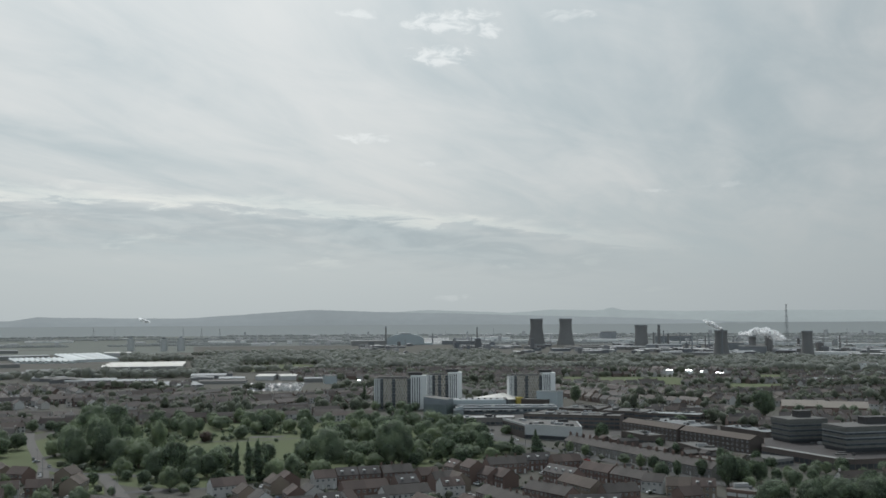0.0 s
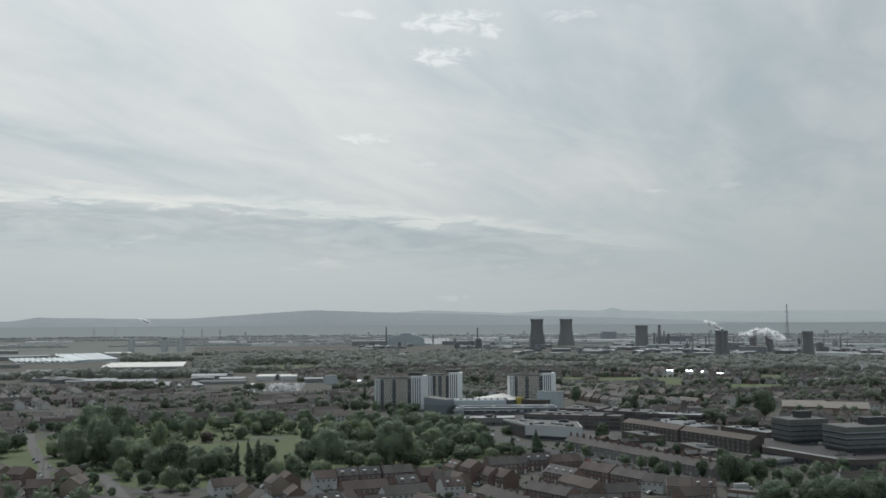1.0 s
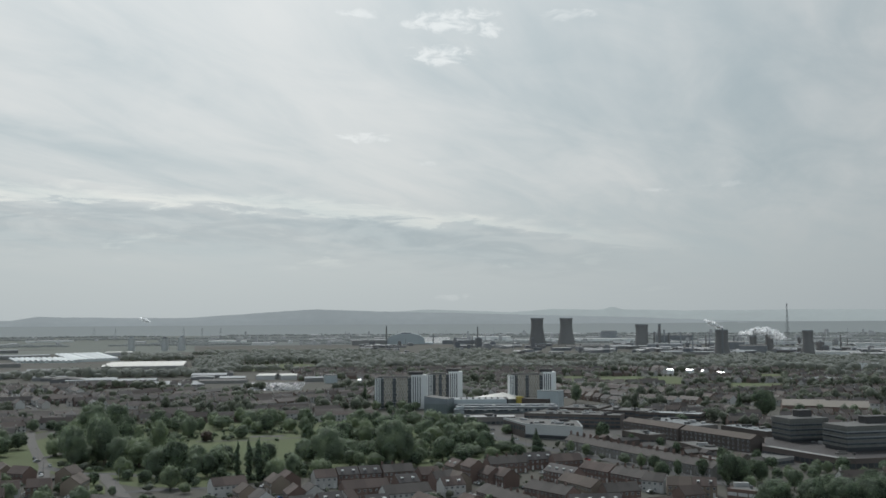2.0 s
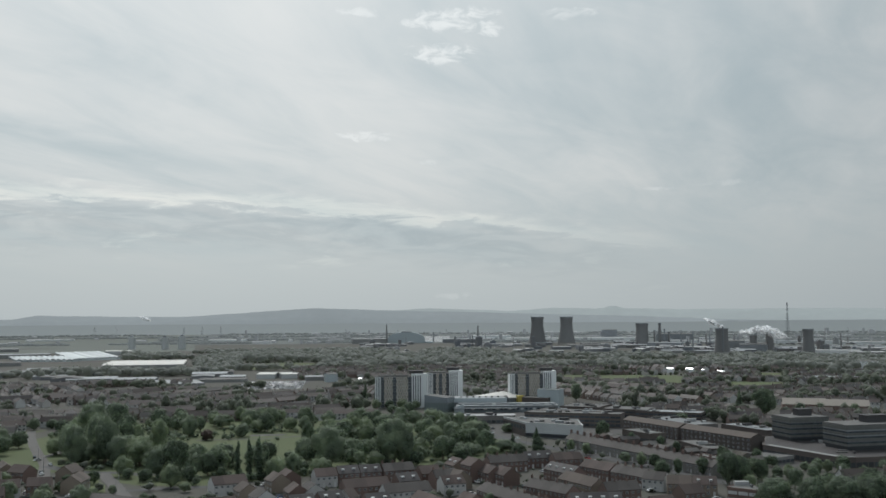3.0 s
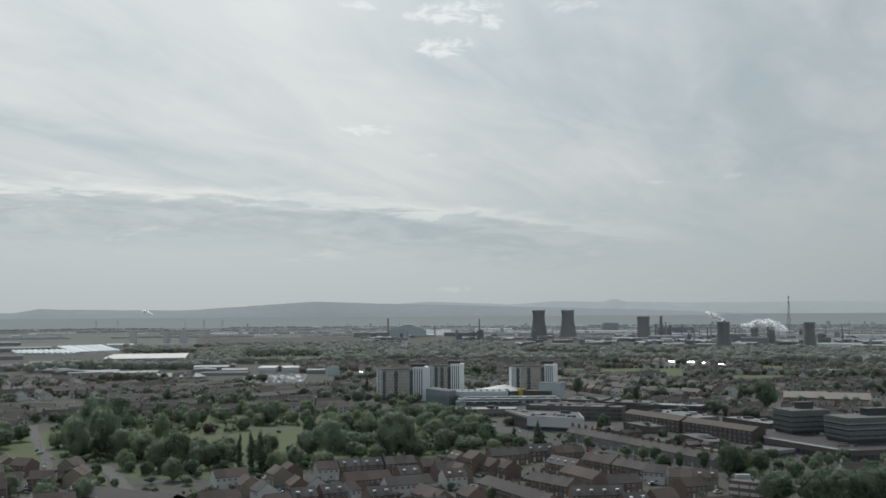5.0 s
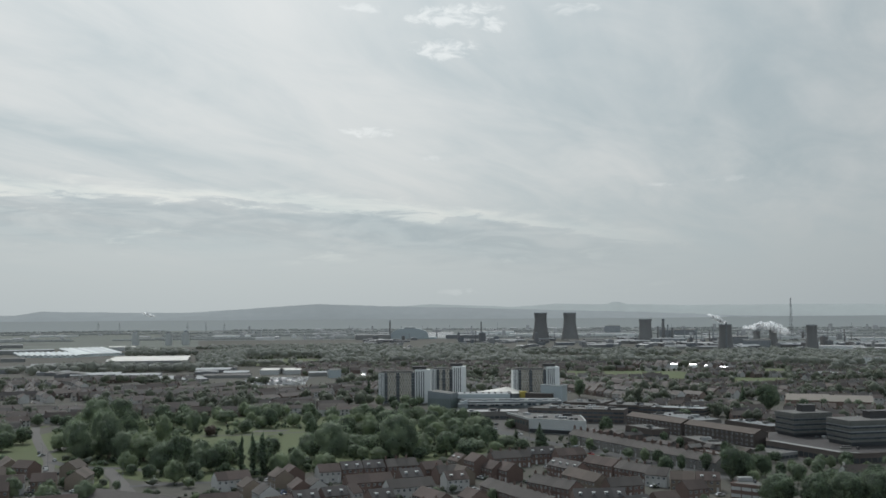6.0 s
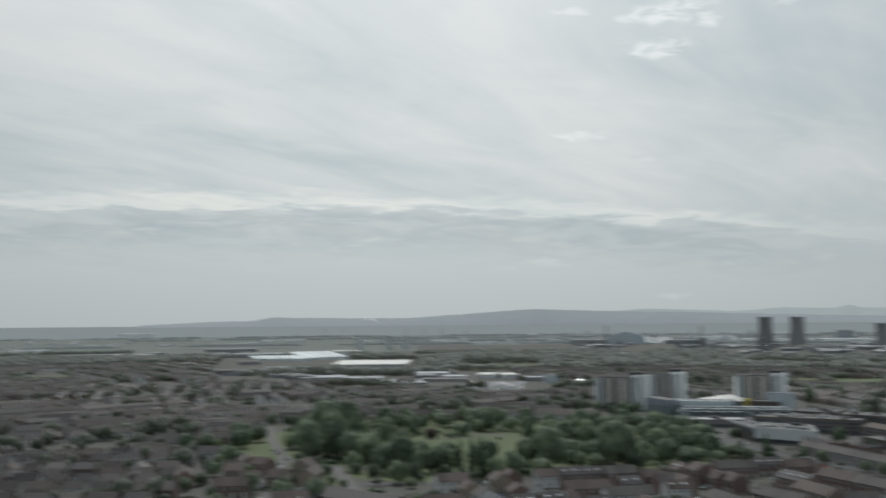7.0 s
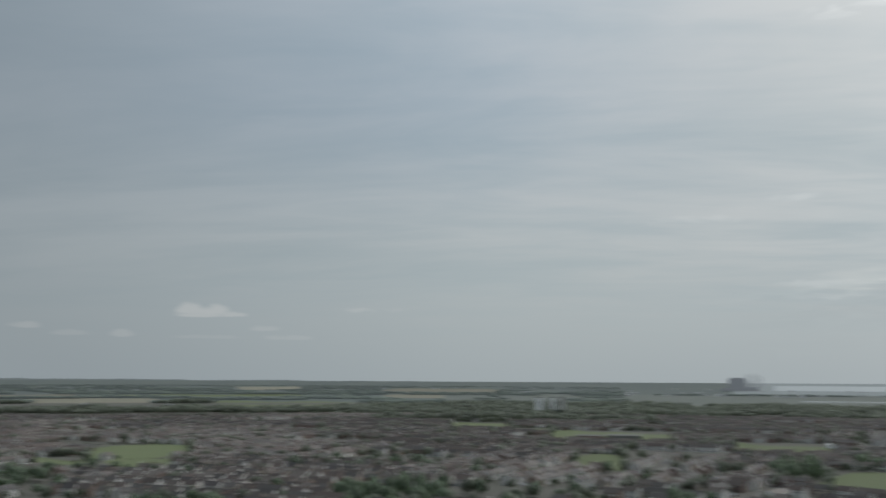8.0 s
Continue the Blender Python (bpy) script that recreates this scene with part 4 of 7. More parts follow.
WOODS = [  # bearing from, to, distance from, to, spacing
    (-27, -3, 1600, 2060, 21), (-3, 14, 1600, 2450, 22), (14, 17.5, 2080, 2300, 20), (25, 28, 2080, 2300, 20), (12, 24, 1480, 1560, 17), (28, 46, 1980, 2350, 19), (46, 78, 2150, 2950, 21), (60, 76, 1880, 2000, 17), (78, 100, 2300, 2500, 19),
    (78, 100, 3150, 3250, 20), (40, 47, 930, 985, 11), (45.5, 47, 820, 850, 9), (50.5, 54, 860, 960, 12), (47, 50, 1000, 1040, 12), (26.5, 30.5, 725, 775, 12), (57.5, 59.5, 620, 660, 11), (46, 70, 2950, 3190, 30), (43, 45, 880, 970, 11), (36, 38, 700, 730, 11), (72, 78, 640, 720, 12), (84, 90, 560, 640, 12), (93, 99, 760, 860, 14), (64, 70, 560, 600, 12),
    (62, 100, 3330, 3420, 26), (62, 86, 3700, 3900, 40), (76, 100, 3950, 4150, 40), (62, 100, 4350, 4600, 60), (62, 100, 5400, 5600, 60), (62, 100, 6600, 6900, 80), (62, 100, 8300, 8600, 100), (62, 100, 4950, 5150, 32), (62, 100, 5900, 6150, 60), (70, 100, 7300, 7600, 75), (62, 100, 9500, 9900, 100), (-27, 46, 3400, 3520, 26), (-27, 16, 3900, 4050, 30), (-27, 30, 4600, 4800, 36), (-27, 60, 5300, 5500, 44), (-26, -16, 2600, 2700, 22), (30, 46, 2700, 2760, 22), (10, 17, 1180, 1230, 15), (-24, -14, 1200, 1240, 14), (0, 6, 1120, 1200, 15), (-9, -1, 1180, 1230, 15), (11.2, 13.4, 830, 880, 10), (13.5, 16, 900, 930, 11), (4.5, 7.5, 880, 930, 11), (-25, -19.2, 1010, 1032, 14), (-17.6, -15.9, 975, 995, 12), (-13, -10.6, 1010, 1030, 13), (-21, -18.9, 1170, 1200, 14), (-25, -21, 1420, 1450, 15), (-16.5, -14.5, 800, 815, 10), (-11.5, -9.8, 860, 872, 10)]
wood_rnd = random.Random(5)
WOODS = [(a0, a1, d0, d1, gap * 1.15 if d1 < 3200 else gap) for a0, a1, d0, d1, gap in WOODS]
far_spots, near_spots, hazy_spots = [], [], []
for a0, a1, d0, d1, gap in WOODS:
    dist = d0
    while dist < d1:
        r = reach(dist)
        step = math.degrees(gap / dist) * (1 if dist < 3200 else 0.75)
        a = a0 + wood_rnd.random() * step
        while a < a1:
            dd = dist + wood_rnd.uniform(-0.5, 0.5) * gap
            aa = a + wood_rnd.uniform(-0.4, 0.4) * step
            clump = noise.noise((aa * 0.25, dd * 0.003, 4.0))
            if not in_field(aa, dd, 0.1) and not (-0.6 < aa < 2.0 and 2600 < dd < 4800) and clump > (-0.42 if dd < 3200 else -0.12):
                x, y, z, s = land(aa, dd)
                h = (wood_rnd.uniform(9.5, 15) if 1500 < dd < 3200 and aa < 44 else wood_rnd.uniform(8, 17)) * (1 + 0.4 * clump) * s * (1 if dd < 3200 else 0.62)
                (far_spots if dd < 3200 else hazy_spots).append((x, y, h, (min(1.4, gap / 16) * wood_rnd.uniform(11, 20) if dd < 3200 else wood_rnd.uniform(40, 90) if aa > 50 else wood_rnd.uniform(18, 46)) * s))
            a += step
        dist += gap * (1 if dist < 3200 else 1.6)

hedge_rnd, hedge_spots = random.Random(8), []
for a0, a1, d0, d1, dry in FIELDS:
    if d1 > 2000 or d1 == 1050:
        continue
    for dist, every in ((d1 + 6, 7), (d0 - 5, 10)):
        a = a0
        while a < a1:
            if hedge_rnd.random() < 0.85:
                x, y, z, q = land(a, dist + hedge_rnd.uniform(-4, 4))
                h = hedge_rnd.choice((2.5, 3.5, 5, 7, 9) if dist > d1 else (1.2, 1.6, 2.0, 2.4, 5))
                hedge_spots.append((x, y, h, h * hedge_rnd.uniform(0.9, 1.5)))
            a += math.degrees(every / dist)
    for a in (a0, a1):
        dist = d0
        while dist < d1:
            x, y, z, q = land(a, dist)
            h = hedge_rnd.choice((2.5, 4, 6, 9))
            hedge_spots.append((x, y, h, h * hedge_rnd.uniform(0.9, 1.4)))
            dist += 11
stuff_trees("hedgerow_trees", hedge_spots, "leaf_garden", "dark hedges and trees along the edges of the fields", 14, 1)
shrubs = shrub_spots()
stuff_trees("shrubs", shrubs[0::2], "leaf", "low leafy shrubs and undergrowth around the park trees", 24, 4)
stuff_trees("shrubs", shrubs[1::2], "leaf_dark", "dark low shrubs and undergrowth around the park trees", 24, 4)
# ------------------------------------------------------------------ terraced houses of the near estate
WIN = {}


def window_mesh(w, h):
    key = (w, h)
    if key not in WIN:
        geo = Geo()
        t = 0.09
        geo.box(-w / 2, w / 2, -0.06, 0.10, 0, t, 0).box(-w / 2, w / 2, -0.06, 0.10, h - t, h, 0)
        geo.box(-w / 2, -w / 2 + t, -0.06, 0.10, t, h - t, 0).box(w / 2 - t, w / 2, -0.06, 0.10, t, h - t, 0)
        geo.box(-t / 2, t / 2, -0.05, 0.10, t, h - t, 0)
        geo.add([(-w / 2 + t, -0.01, t), (w / 2 - t, -0.01, t), (w / 2 - t, -0.01, h - t), (-w / 2 + t, -0.01, h - t)], [(0, 1, 2, 3)], 1)
        WIN[key] = geo.mesh("window", [M["upvc"], M["pane"]])
    return WIN[key]


HOUSES = {}


def house_template(key, wall, roof, storeys, dormers, chimney, label, width=5.4, depth=9.0, name="terraced_house"):
    """One house of a row, its front to -y, its ridge along x."""
    h = 2.6 * storeys + 0.1
    rise = 3.1
    ob = thing(name, label, "house")
    part("wall", Geo().gable_body(-width / 2, width / 2, -depth / 2, depth / 2, h, rise), M[wall], ob)
    part("roof", Geo().roof(-width / 2, width / 2, -depth / 2, depth / 2, h, rise), M[roof], ob)
    for side in (-1, 1):
        turn = Matrix.Rotation(0 if side < 0 else math.pi, 4, "Z")
        for s in range(storeys):
            for cx in (-1.35, 1.35):
                if s == 0 and cx > 0 and side < 0:
                    part("door", Geo().box(-0.5, 0.5, -0.06, 0.05, 0.1, 2.1).box(-0.58, 0.58, -0.05, 0.05, 2.1, 2.2).box(-0.6, 0.6, -0.5, 0.0, 0, 0.12), M["upvc"], ob, at=Matrix.Translation((cx, -depth / 2 - 0.02, 0)))
                    continue
                part("window", window_mesh(1.25, 1.15), None, ob, at=turn @ Matrix.Translation((cx, -depth / 2 - 0.02, 0.95 + 2.6 * s)))
    if dormers:
        for cx in ((-1.3, 1.3) if dormers == 2 else (0,)):
            y = -depth / 2 + 1.5
            geo = Geo().box(cx - 0.6, cx + 0.6, y, y + 1.6, h + 0.8, h + 1.95)
            geo.box(cx - 0.7, cx + 0.7, y - 0.12, y + 1.9, h + 1.95, h + 2.08)
            dm = part("dormer", geo, M["white_clad"], ob, "white boxed dormer")
            part("window", window_mesh(1.0, 0.9), None, dm, at=Matrix.Translation((cx, y - 0.03, h + 0.9)))
    if chimney:
        tall, deep = (2.0, 0.65) if key == "pebble" else (1.3, 0.35)
        geo = Geo().box(-width / 2 + 0.15, -width / 2 + 0.95, -deep, deep, h + rise - 0.5, h + rise + tall)
        geo.lathe([(0.14, h + rise + tall), (0.11, h + rise + tall + 0.5)], 8, 0, -width / 2 + 0.4, 0).lathe([(0.14, h + rise + tall), (0.11, h + rise + tall + 0.5)], 8, 0, -width / 2 + 0.75, 0)
        part("chimney", geo, M["brick"], ob)
    HOUSES[key] = [ob, width, False]


def put_house(key, m):
    rec = HOUSES[key]
    if not rec[2]:
        rec[2] = True
        rec[0].matrix_basis = m
        return rec[0]
    return copy_thing(rec[0], m)


def terrace(key, x0, y0, x1, y1, group):
    rec = HOUSES[key]
    d = Vector((x1 - x0, y1 - y0))
    n = max(1, round(d.length / rec[1]))
    d.normalize()
    ang = math.degrees(math.atan2(d.y, d.x))
    for k in range(n):
        c = Vector((x0, y0)) + d * (k + 0.5) * rec[1]
        ob = put_house(key, pose(c.x, c.y, 0, 0, 0, ang))
        ob["group"] = group


house_template("white", "white", "roof_brown", 2, 0, False, "white rendered terraced house with a brown tiled roof")
house_template("white_grey", "white", "roof_grey", 2, 0, False, "pale rendered terraced house with a grey tiled roof")
house_template("brick_dormer", "brick", "roof_slate", 2, 1, False, "red brick terraced house with a white dormer in a dark roof")
house_template("brick_brown", "brick", "roof_brown", 2, 0, False, "red brick terraced house with a brown tiled roof")
house_template("brick_grey", "brick", "roof_grey", 2, 0, True, "red brick terraced house with a grey tiled roof and chimney")
house_template("brick_tall", "brick", "roof_brown", 3, 0, False, "three-storey red brick terraced house with a brown roof")
house_template("buff_tan", "buff", "roof_tan", 2, 0, False, "buff brick terraced house with a weathered tan roof")
house_template("buff_dormer", "buff", "roof_brown", 2, 1, False, "buff brick terraced house with a white dormer")
house_template("white_dormer", "white", "roof_brown", 2, 1, False, "white rendered terraced house with a white dormer in a brown roof")
house_template("pebble", "grey_render", "roof_grey", 2, 0, True, "grey pebbledashed terraced house with a brick chimney", 7.2, 8.5)

SEMI = []
for wall, roof, label in (("brick", "roof_brown", "red brick semi-detached house with a brown tiled roof"), ("buff", "roof_tan", "buff brick semi-detached house with a weathered roof"),
                          ("white", "roof_brown", "white rendered semi-detached house with a brown roof"), ("grey_render", "roof_grey", "pebbledashed semi-detached house with a grey roof"), ("brick_brown", "roof_slate", "brown brick semi-detached house with a dark roof")):
    house_template("semi_" + wall, wall, roof, 2, 0, True, label, 6.0, 8.2, "semi_detached_house")
    SEMI.append("semi_" + wall)

# ------------------------------------------------------------------ suburban streets
NEAREST = [0]
KERBS = []  # stretches of street where cars stand
TOWN = [(-80, 845), (-85, 1010), (135, 1010), (165, 860), (200, 770), (245, 660), (290, 560), (285, 500), (190, 480), (120, 560), (60, 610), (20, 700), (-20, 780)]
ESTATE = [(-125, 375), (-125, 480), (-60, 520), (10, 560), (20, 600), (60, 645), (95, 645), (150, 525), (195, 480), (195, 375)]
WEST_ROADS = [(-310, 740), (-262, 560), (-240, 480), (-215, 400), (-100, 390), (-105, 500), (-215, 560), (-235, 640), (-270, 740)]
street_rnd = random.Random(11)


def free_for_houses(x, y):
    az, dist = polar(x, y)
    if dist < 330 or dist > 2150 or az < -29 or az > 101:
        return False
    if inside(x, y, PARK) or inside(x, y, TOWN) or inside(x, y, ESTATE) or in_field(az, dist, 0.12):
        return False
    if any(a0 < az < a1 and d0 - 10 < dist < d1 + 10 for a0, a1, d0, d1, gap in WOODS):
        return False
    if 8.5 < az < 25.5 and dist > 1290 or 4 < az < 14 and 1130 < dist < 1330 or 7.2 < az < 11.2 and 1075 < dist < 1330 or -29 < az < 14 and dist > 1590:
        return False
    if -24.2 < az < -18.4 and 880 < dist < 955 or -16.2 < az < -12.2 and 1395 < dist < 1500:
        return False
    if -60 < x < 62 and 500 < y < 735:
        return False
    if inside(x, y, WEST_ROADS):
        return False
    for p, q in LANES:
        u = Vector((q[0] - p[0], q[1] - p[1]))
        t = max(0.0, min(1.0, ((x - p[0]) * u.x + (y - p[1]) * u.y) / u.length_squared))
        if math.hypot(x - p[0] - u.x * t, y - p[1] - u.y * t) < 13:
            return False
    return True


class Streets:
    """Far houses of one district, joined: walls, roofs, windows."""

    def __init__(self):
        self.v, self.f, self.i = [], [], []

    def house(self, x, y, ang, length, depth, eaves, rise, windows, chimney, wall):
        ca, sa = math.cos(ang), math.sin(ang)
        k = len(self.v)
        a, b = length / 2, depth / 2
        loc = [(-a, -b, 0), (a, -b, 0), (a, b, 0), (-a, b, 0), (-a, -b, eaves), (a, -b, eaves), (a, b, eaves), (-a, b, eaves), (-a, 0, eaves + rise), (a, 0, eaves + rise)]
        fc = [((0, 1, 5, 4), wall), ((2, 3, 7, 6), wall), ((1, 2, 6, 9, 5), wall), ((3, 0, 4, 8, 7), wall)]
        o = 0.4
        dz = o * rise / b
        loc += [(-a - .2, -b - o, eaves - dz + .15), (a + .2, -b - o, eaves - dz + .15), (a + .2, 0, eaves + rise + .15), (-a - .2, 0, eaves + rise + .15), (a + .2, b + o, eaves - dz + .15), (-a - .2, b + o, eaves - dz + .15)]
        fc += [((10, 11, 12, 13), 1), ((12, 14, 15, 13), 1)]
        if chimney:
            for cx in ((-a + 0.6), (a - 0.6)):
                q = len(loc)
                z0, z1 = eaves + rise - 0.6, eaves + rise + 1.3
                loc += [(cx + u, w, z) for z in (z0, z1) for u, w in ((-.45, -.35), (.45, -.35), (.45, .35), (-.45, .35))]
                fc += [((q, q + 1, q + 5, q + 4), 0), ((q + 1, q + 2, q + 6, q + 5), 0), ((q + 2, q + 3, q + 7, q + 6), 0), ((q + 3, q, q + 4, q + 7), 0), ((q + 4, q + 5, q + 6, q + 7), 0)]
        if windows:
            n = max(2, int(length / 3.2))
            for side in (-1, 1):
                for j in range(n):
                    cx = -a + (j + 0.5) * length / n
                    for zc in (1.4, 3.9):
                        q = len(loc)
                        yy = side * (b + 0.05)
                        hw, hh = 0.75, 0.62
                        loc += [(cx - hw, yy, zc - hh), (cx + hw, yy, zc - hh), (cx + hw, yy, zc + hh), (cx - hw, yy, zc + hh)]
                        fc.append(((q, q + 1, q + 2, q + 3) if side < 0 else (q + 3, q + 2, q + 1, q), 2 if street_rnd.random() < 0.75 else 3))
        z = level(x, y)
        self.v += [(x + p * ca - r * sa, y + p * sa + r * ca, z + t) for p, r, t in loc]
        self.f += [tuple(k + j for j in q) for q, s in fc]
        self.i += [s for q, s in fc]


def i_even(x):
    return int(x // 300) % 2 == 0


def district(ax, ay, size, ang_deg, name):
    """Parallel streets of pitched-roof houses, back gardens and trees, filling a square of that size."""
    st, ang = Streets(), radians(ang_deg)
    ca, sa = math.cos(ang), math.sin(ang)
    road = Geo()
    v = -size / 2
    flip = 0
    while v < size / 2:
        bend = street_rnd.uniform(0.3, 1.0) * 12
        ph = street_rnd.uniform(0, 6.28)
        for row in (0, 21):
            u = -size / 2
            while u < size / 2:
                n = street_rnd.choice((4, 4, 6, 2) if -620 < ax < -120 and 700 < ay < 1300 else (2, 2, 2, 4) if i_even(ax) else (2, 2, 2, 1))
                length = n * street_rnd.uniform(5.6, 6.6) + (2.5 if n == 1 else 0)
                cu = u + length / 2
                lv = v + row + bend * math.sin(cu * 0.012 + ph)
                tilt = math.atan(bend * 0.012 * math.cos(cu * 0.012 + ph))
                x, y = ax + cu * ca - lv * sa, ay + cu * sa + lv * ca
                if abs(cu) < size / 2 and free_for_houses(x, y) and street_rnd.random() < 0.94:
                    dist = math.hypot(x, y)
                    if 400 < dist < 600 and NEAREST[0] < 84:
                        key = street_rnd.choice(SEMI)
                        n = max(1, n)
                        for q in range(n):
                            dx = (q + 0.5 - n / 2) * 6.0
                            ob = put_house(key, pose(x + dx * math.cos(ang + tilt), y + dx * math.sin(ang + tilt), 0, 0, 0, math.degrees(ang + tilt)))
                            ob["group"] = "semi-detached houses of the near streets"
                            NEAREST[0] += 1
                        length = n * 6.0
                    else:
                        st.house(x, y, ang + tilt + (math.pi / 2 if street_rnd.random() < 0.06 else 0), length, street_rnd.uniform(7.2, 8.8), street_rnd.uniform(4.7, 5.4), street_rnd.uniform(2.4, 3.3), dist < 1300, street_rnd.random() < 0.6, street_rnd.choices((0, 4), (5, 2.8))[0])
                    for extra in range(street_rnd.choice((1, 2, 2, 2, 3) if polar(x, y)[0] < 32 else (0, 0, 1, 1, 1, 2))):
                        lx, ly = cu + street_rnd.uniform(-5, 5), lv + (12 if row else -12) + street_rnd.uniform(-3, 3)
                        gx, gy = ax + lx * ca - ly * sa, ay + lx * sa + ly * ca
                        if free_for_houses(gx, gy):
                            hh = street_rnd.uniform(3.0, 7.5) if street_rnd.random() < 0.75 else street_rnd.uniform(7, 13)
                            near_spots.append((gx, gy, hh, hh * street_rnd.uniform(0.8, 1.2)))
                    if street_rnd.random() < 0.25:
                        ly = lv + (9 if row else -9)
                        gx, gy = ax + cu * ca - ly * sa, ay + cu * sa + ly * ca
                        if free_for_houses(gx, gy):
                            st.house(gx, gy, ang, 5, 3, 2.1, 0.5, False, False, 4)
                u += length + street_rnd.choice((2.6, 3.2, 5.0))
        pts = []
        for k in range(int(size / 20) + 1):
            cu = -size / 2 + k * 20
            lv = v + 10.5 + bend * math.sin(cu * 0.012 + ph)
            pts.append((ax + cu * ca - lv * sa, ay + cu * sa + lv * ca))
        for p, q in zip(pts, pts[1:]):
            if free_for_houses(*p) and free_for_houses(*q):
                s = Vector((-(q[1] - p[1]), q[0] - p[0])).normalized() * 3.2
                KERBS.append((p, q))
                road.add([(p[0] - s.x, p[1] - s.y, .1), (q[0] - s.x, q[1] - s.y, .1), (q[0] + s.x, q[1] + s.y, .1), (p[0] + s.x, p[1] + s.y, .1)], [(0, 1, 2, 3)])
        v += 52
    if road.v:
        structure("road", road, M["asphalt"], "grey residential streets between rows of houses", "road")
    if st.v:
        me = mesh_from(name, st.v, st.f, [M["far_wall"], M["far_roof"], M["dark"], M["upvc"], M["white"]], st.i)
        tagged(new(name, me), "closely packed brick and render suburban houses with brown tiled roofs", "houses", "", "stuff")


SIZE = 300
for i in range(-8, 4):
    for j in range(-1, 8):
        cx, cy = i * SIZE + 100, j * SIZE + 120
        if -2300 < cx < 1200 and any(free_for_houses(cx + dx, cy + dy) for dx in (-110, 0, 110) for dy in (-110, 0, 110)):
            turn = street_rnd.choice((25, -65, 5, 50, -30, 25, 12))
            if cx < -520:  # the western estates share one street grid
                turn = {25: -42, -65: 48, 5: 46, 50: 50, -30: -39, 12: 48}[turn]
            district(cx, cy, SIZE, turn, "suburban_houses")

clump_rnd = random.Random(19)
for k in range(5200):
    az, dist = clump_rnd.uniform(-28, 100), 400 * (2100 / 400) ** clump_rnd.random()
    x, y, z, s = land(az, dist)
    if free_for_houses(x, y) and noise.noise((x * 0.006, y * 0.006, 3.0)) > 0.16:
        hh = clump_rnd.uniform(6, 13)
        near_spots.append((x, y, hh, hh * clump_rnd.uniform(0.8, 1.2)))
near_pick, rest = [], []
for s in near_spots:
    (near_pick if math.hypot(s[0], s[1]) < 640 and len(near_pick) < 30 else rest).append(s)
for s in near_pick:
    tree(*s)
close = [s for s in rest if math.hypot(s[0], s[1]) < 1000]
away = [s for s in rest if math.hypot(s[0], s[1]) >= 1000]
stuff_trees("garden_trees", close[0::2], "leaf_garden", "small leafy garden trees between the houses", 16, 3)
stuff_trees("garden_trees", [s for s in close[1::2] if polar(s[0], s[1])[0] < 60], "leaf_garden", "small dark garden trees between the houses", 16, 3)
stuff_trees("garden_trees", [s for s in close[1::2] if polar(s[0], s[1])[0] >= 60], "leaf_dark", "dark green garden trees between the houses", 16, 3)
stuff_trees("garden_trees", away[0::2], "leaf_garden", "small leafy garden trees between the houses", 9, 0)
stuff_trees("garden_trees", away[1::2], "leaf_garden", "small dark garden trees between the houses", 9, 0)
copses = [p for p in far_spots if polar(p[0], p[1])[0] < 44 and polar(p[0], p[1])[1] < 1300]
stuff_trees("woodland", copses, "leaf_garden", "dark copses of tall trees between the houses", 60, 4)
east_woods = [p for p in far_spots if polar(p[0], p[1])[0] < 44 and polar(p[0], p[1])[1] >= 1300]
west_woods = [p for p in far_spots if polar(p[0], p[1])[0] >= 44 and polar(p[0], p[1])[1] >= 1300]
west_copses = [p for p in far_spots if polar(p[0], p[1])[0] >= 44 and polar(p[0], p[1])[1] < 1300]
stuff_trees("woodland", west_copses, "leaf_dark", "dark green copses between the western estates", 34, 3)
for k in range(2):
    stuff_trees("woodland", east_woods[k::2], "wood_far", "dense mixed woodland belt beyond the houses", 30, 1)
    stuff_trees("woodland", west_woods[k::2], "leaf_garden", "dense dark woodland belt around the tower blocks", 24, 1)
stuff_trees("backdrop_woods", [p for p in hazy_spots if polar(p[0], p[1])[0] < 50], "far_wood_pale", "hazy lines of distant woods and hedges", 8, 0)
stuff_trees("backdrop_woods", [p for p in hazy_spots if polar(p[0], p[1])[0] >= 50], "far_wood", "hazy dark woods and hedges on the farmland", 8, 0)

NEAR = "terraced houses of the near estate"
for key, x0, y0, x1, y1 in (
        ("white", -63, 484, -53, 488), ("brick_dormer", -53, 492, -43, 496), ("brick_dormer", -42.5, 496, -32, 500), ("brick_grey", -31.5, 500, -14, 507), ("brick_brown", -46, 451, -28, 459)):
    terrace(key, x0, y0, x1, y1, NEAR)
for key, x0, y0, x1, y1 in (
        ("white_grey", -27, 438, -5, 448), ("brick_dormer", -64, 412, -54, 417), ("brick_dormer", -53, 420, -44, 425), ("white", -43, 426, -38, 431), ("white", -107, 461, -93, 469), ("brick_brown", -72, 398, -62, 404),
        ("brick_dormer", -23, 468, -13, 473), ("brick_brown", -13, 491, -5, 495), ("brick_brown", -11, 423, 0, 403), ("brick_grey", 22, 526, 41, 533), ("brick_dormer", 42, 541, 57, 546), ("brick_brown", 57, 536, 72, 540)):
    terrace(key, x0, y0, x1, y1, NEAR)
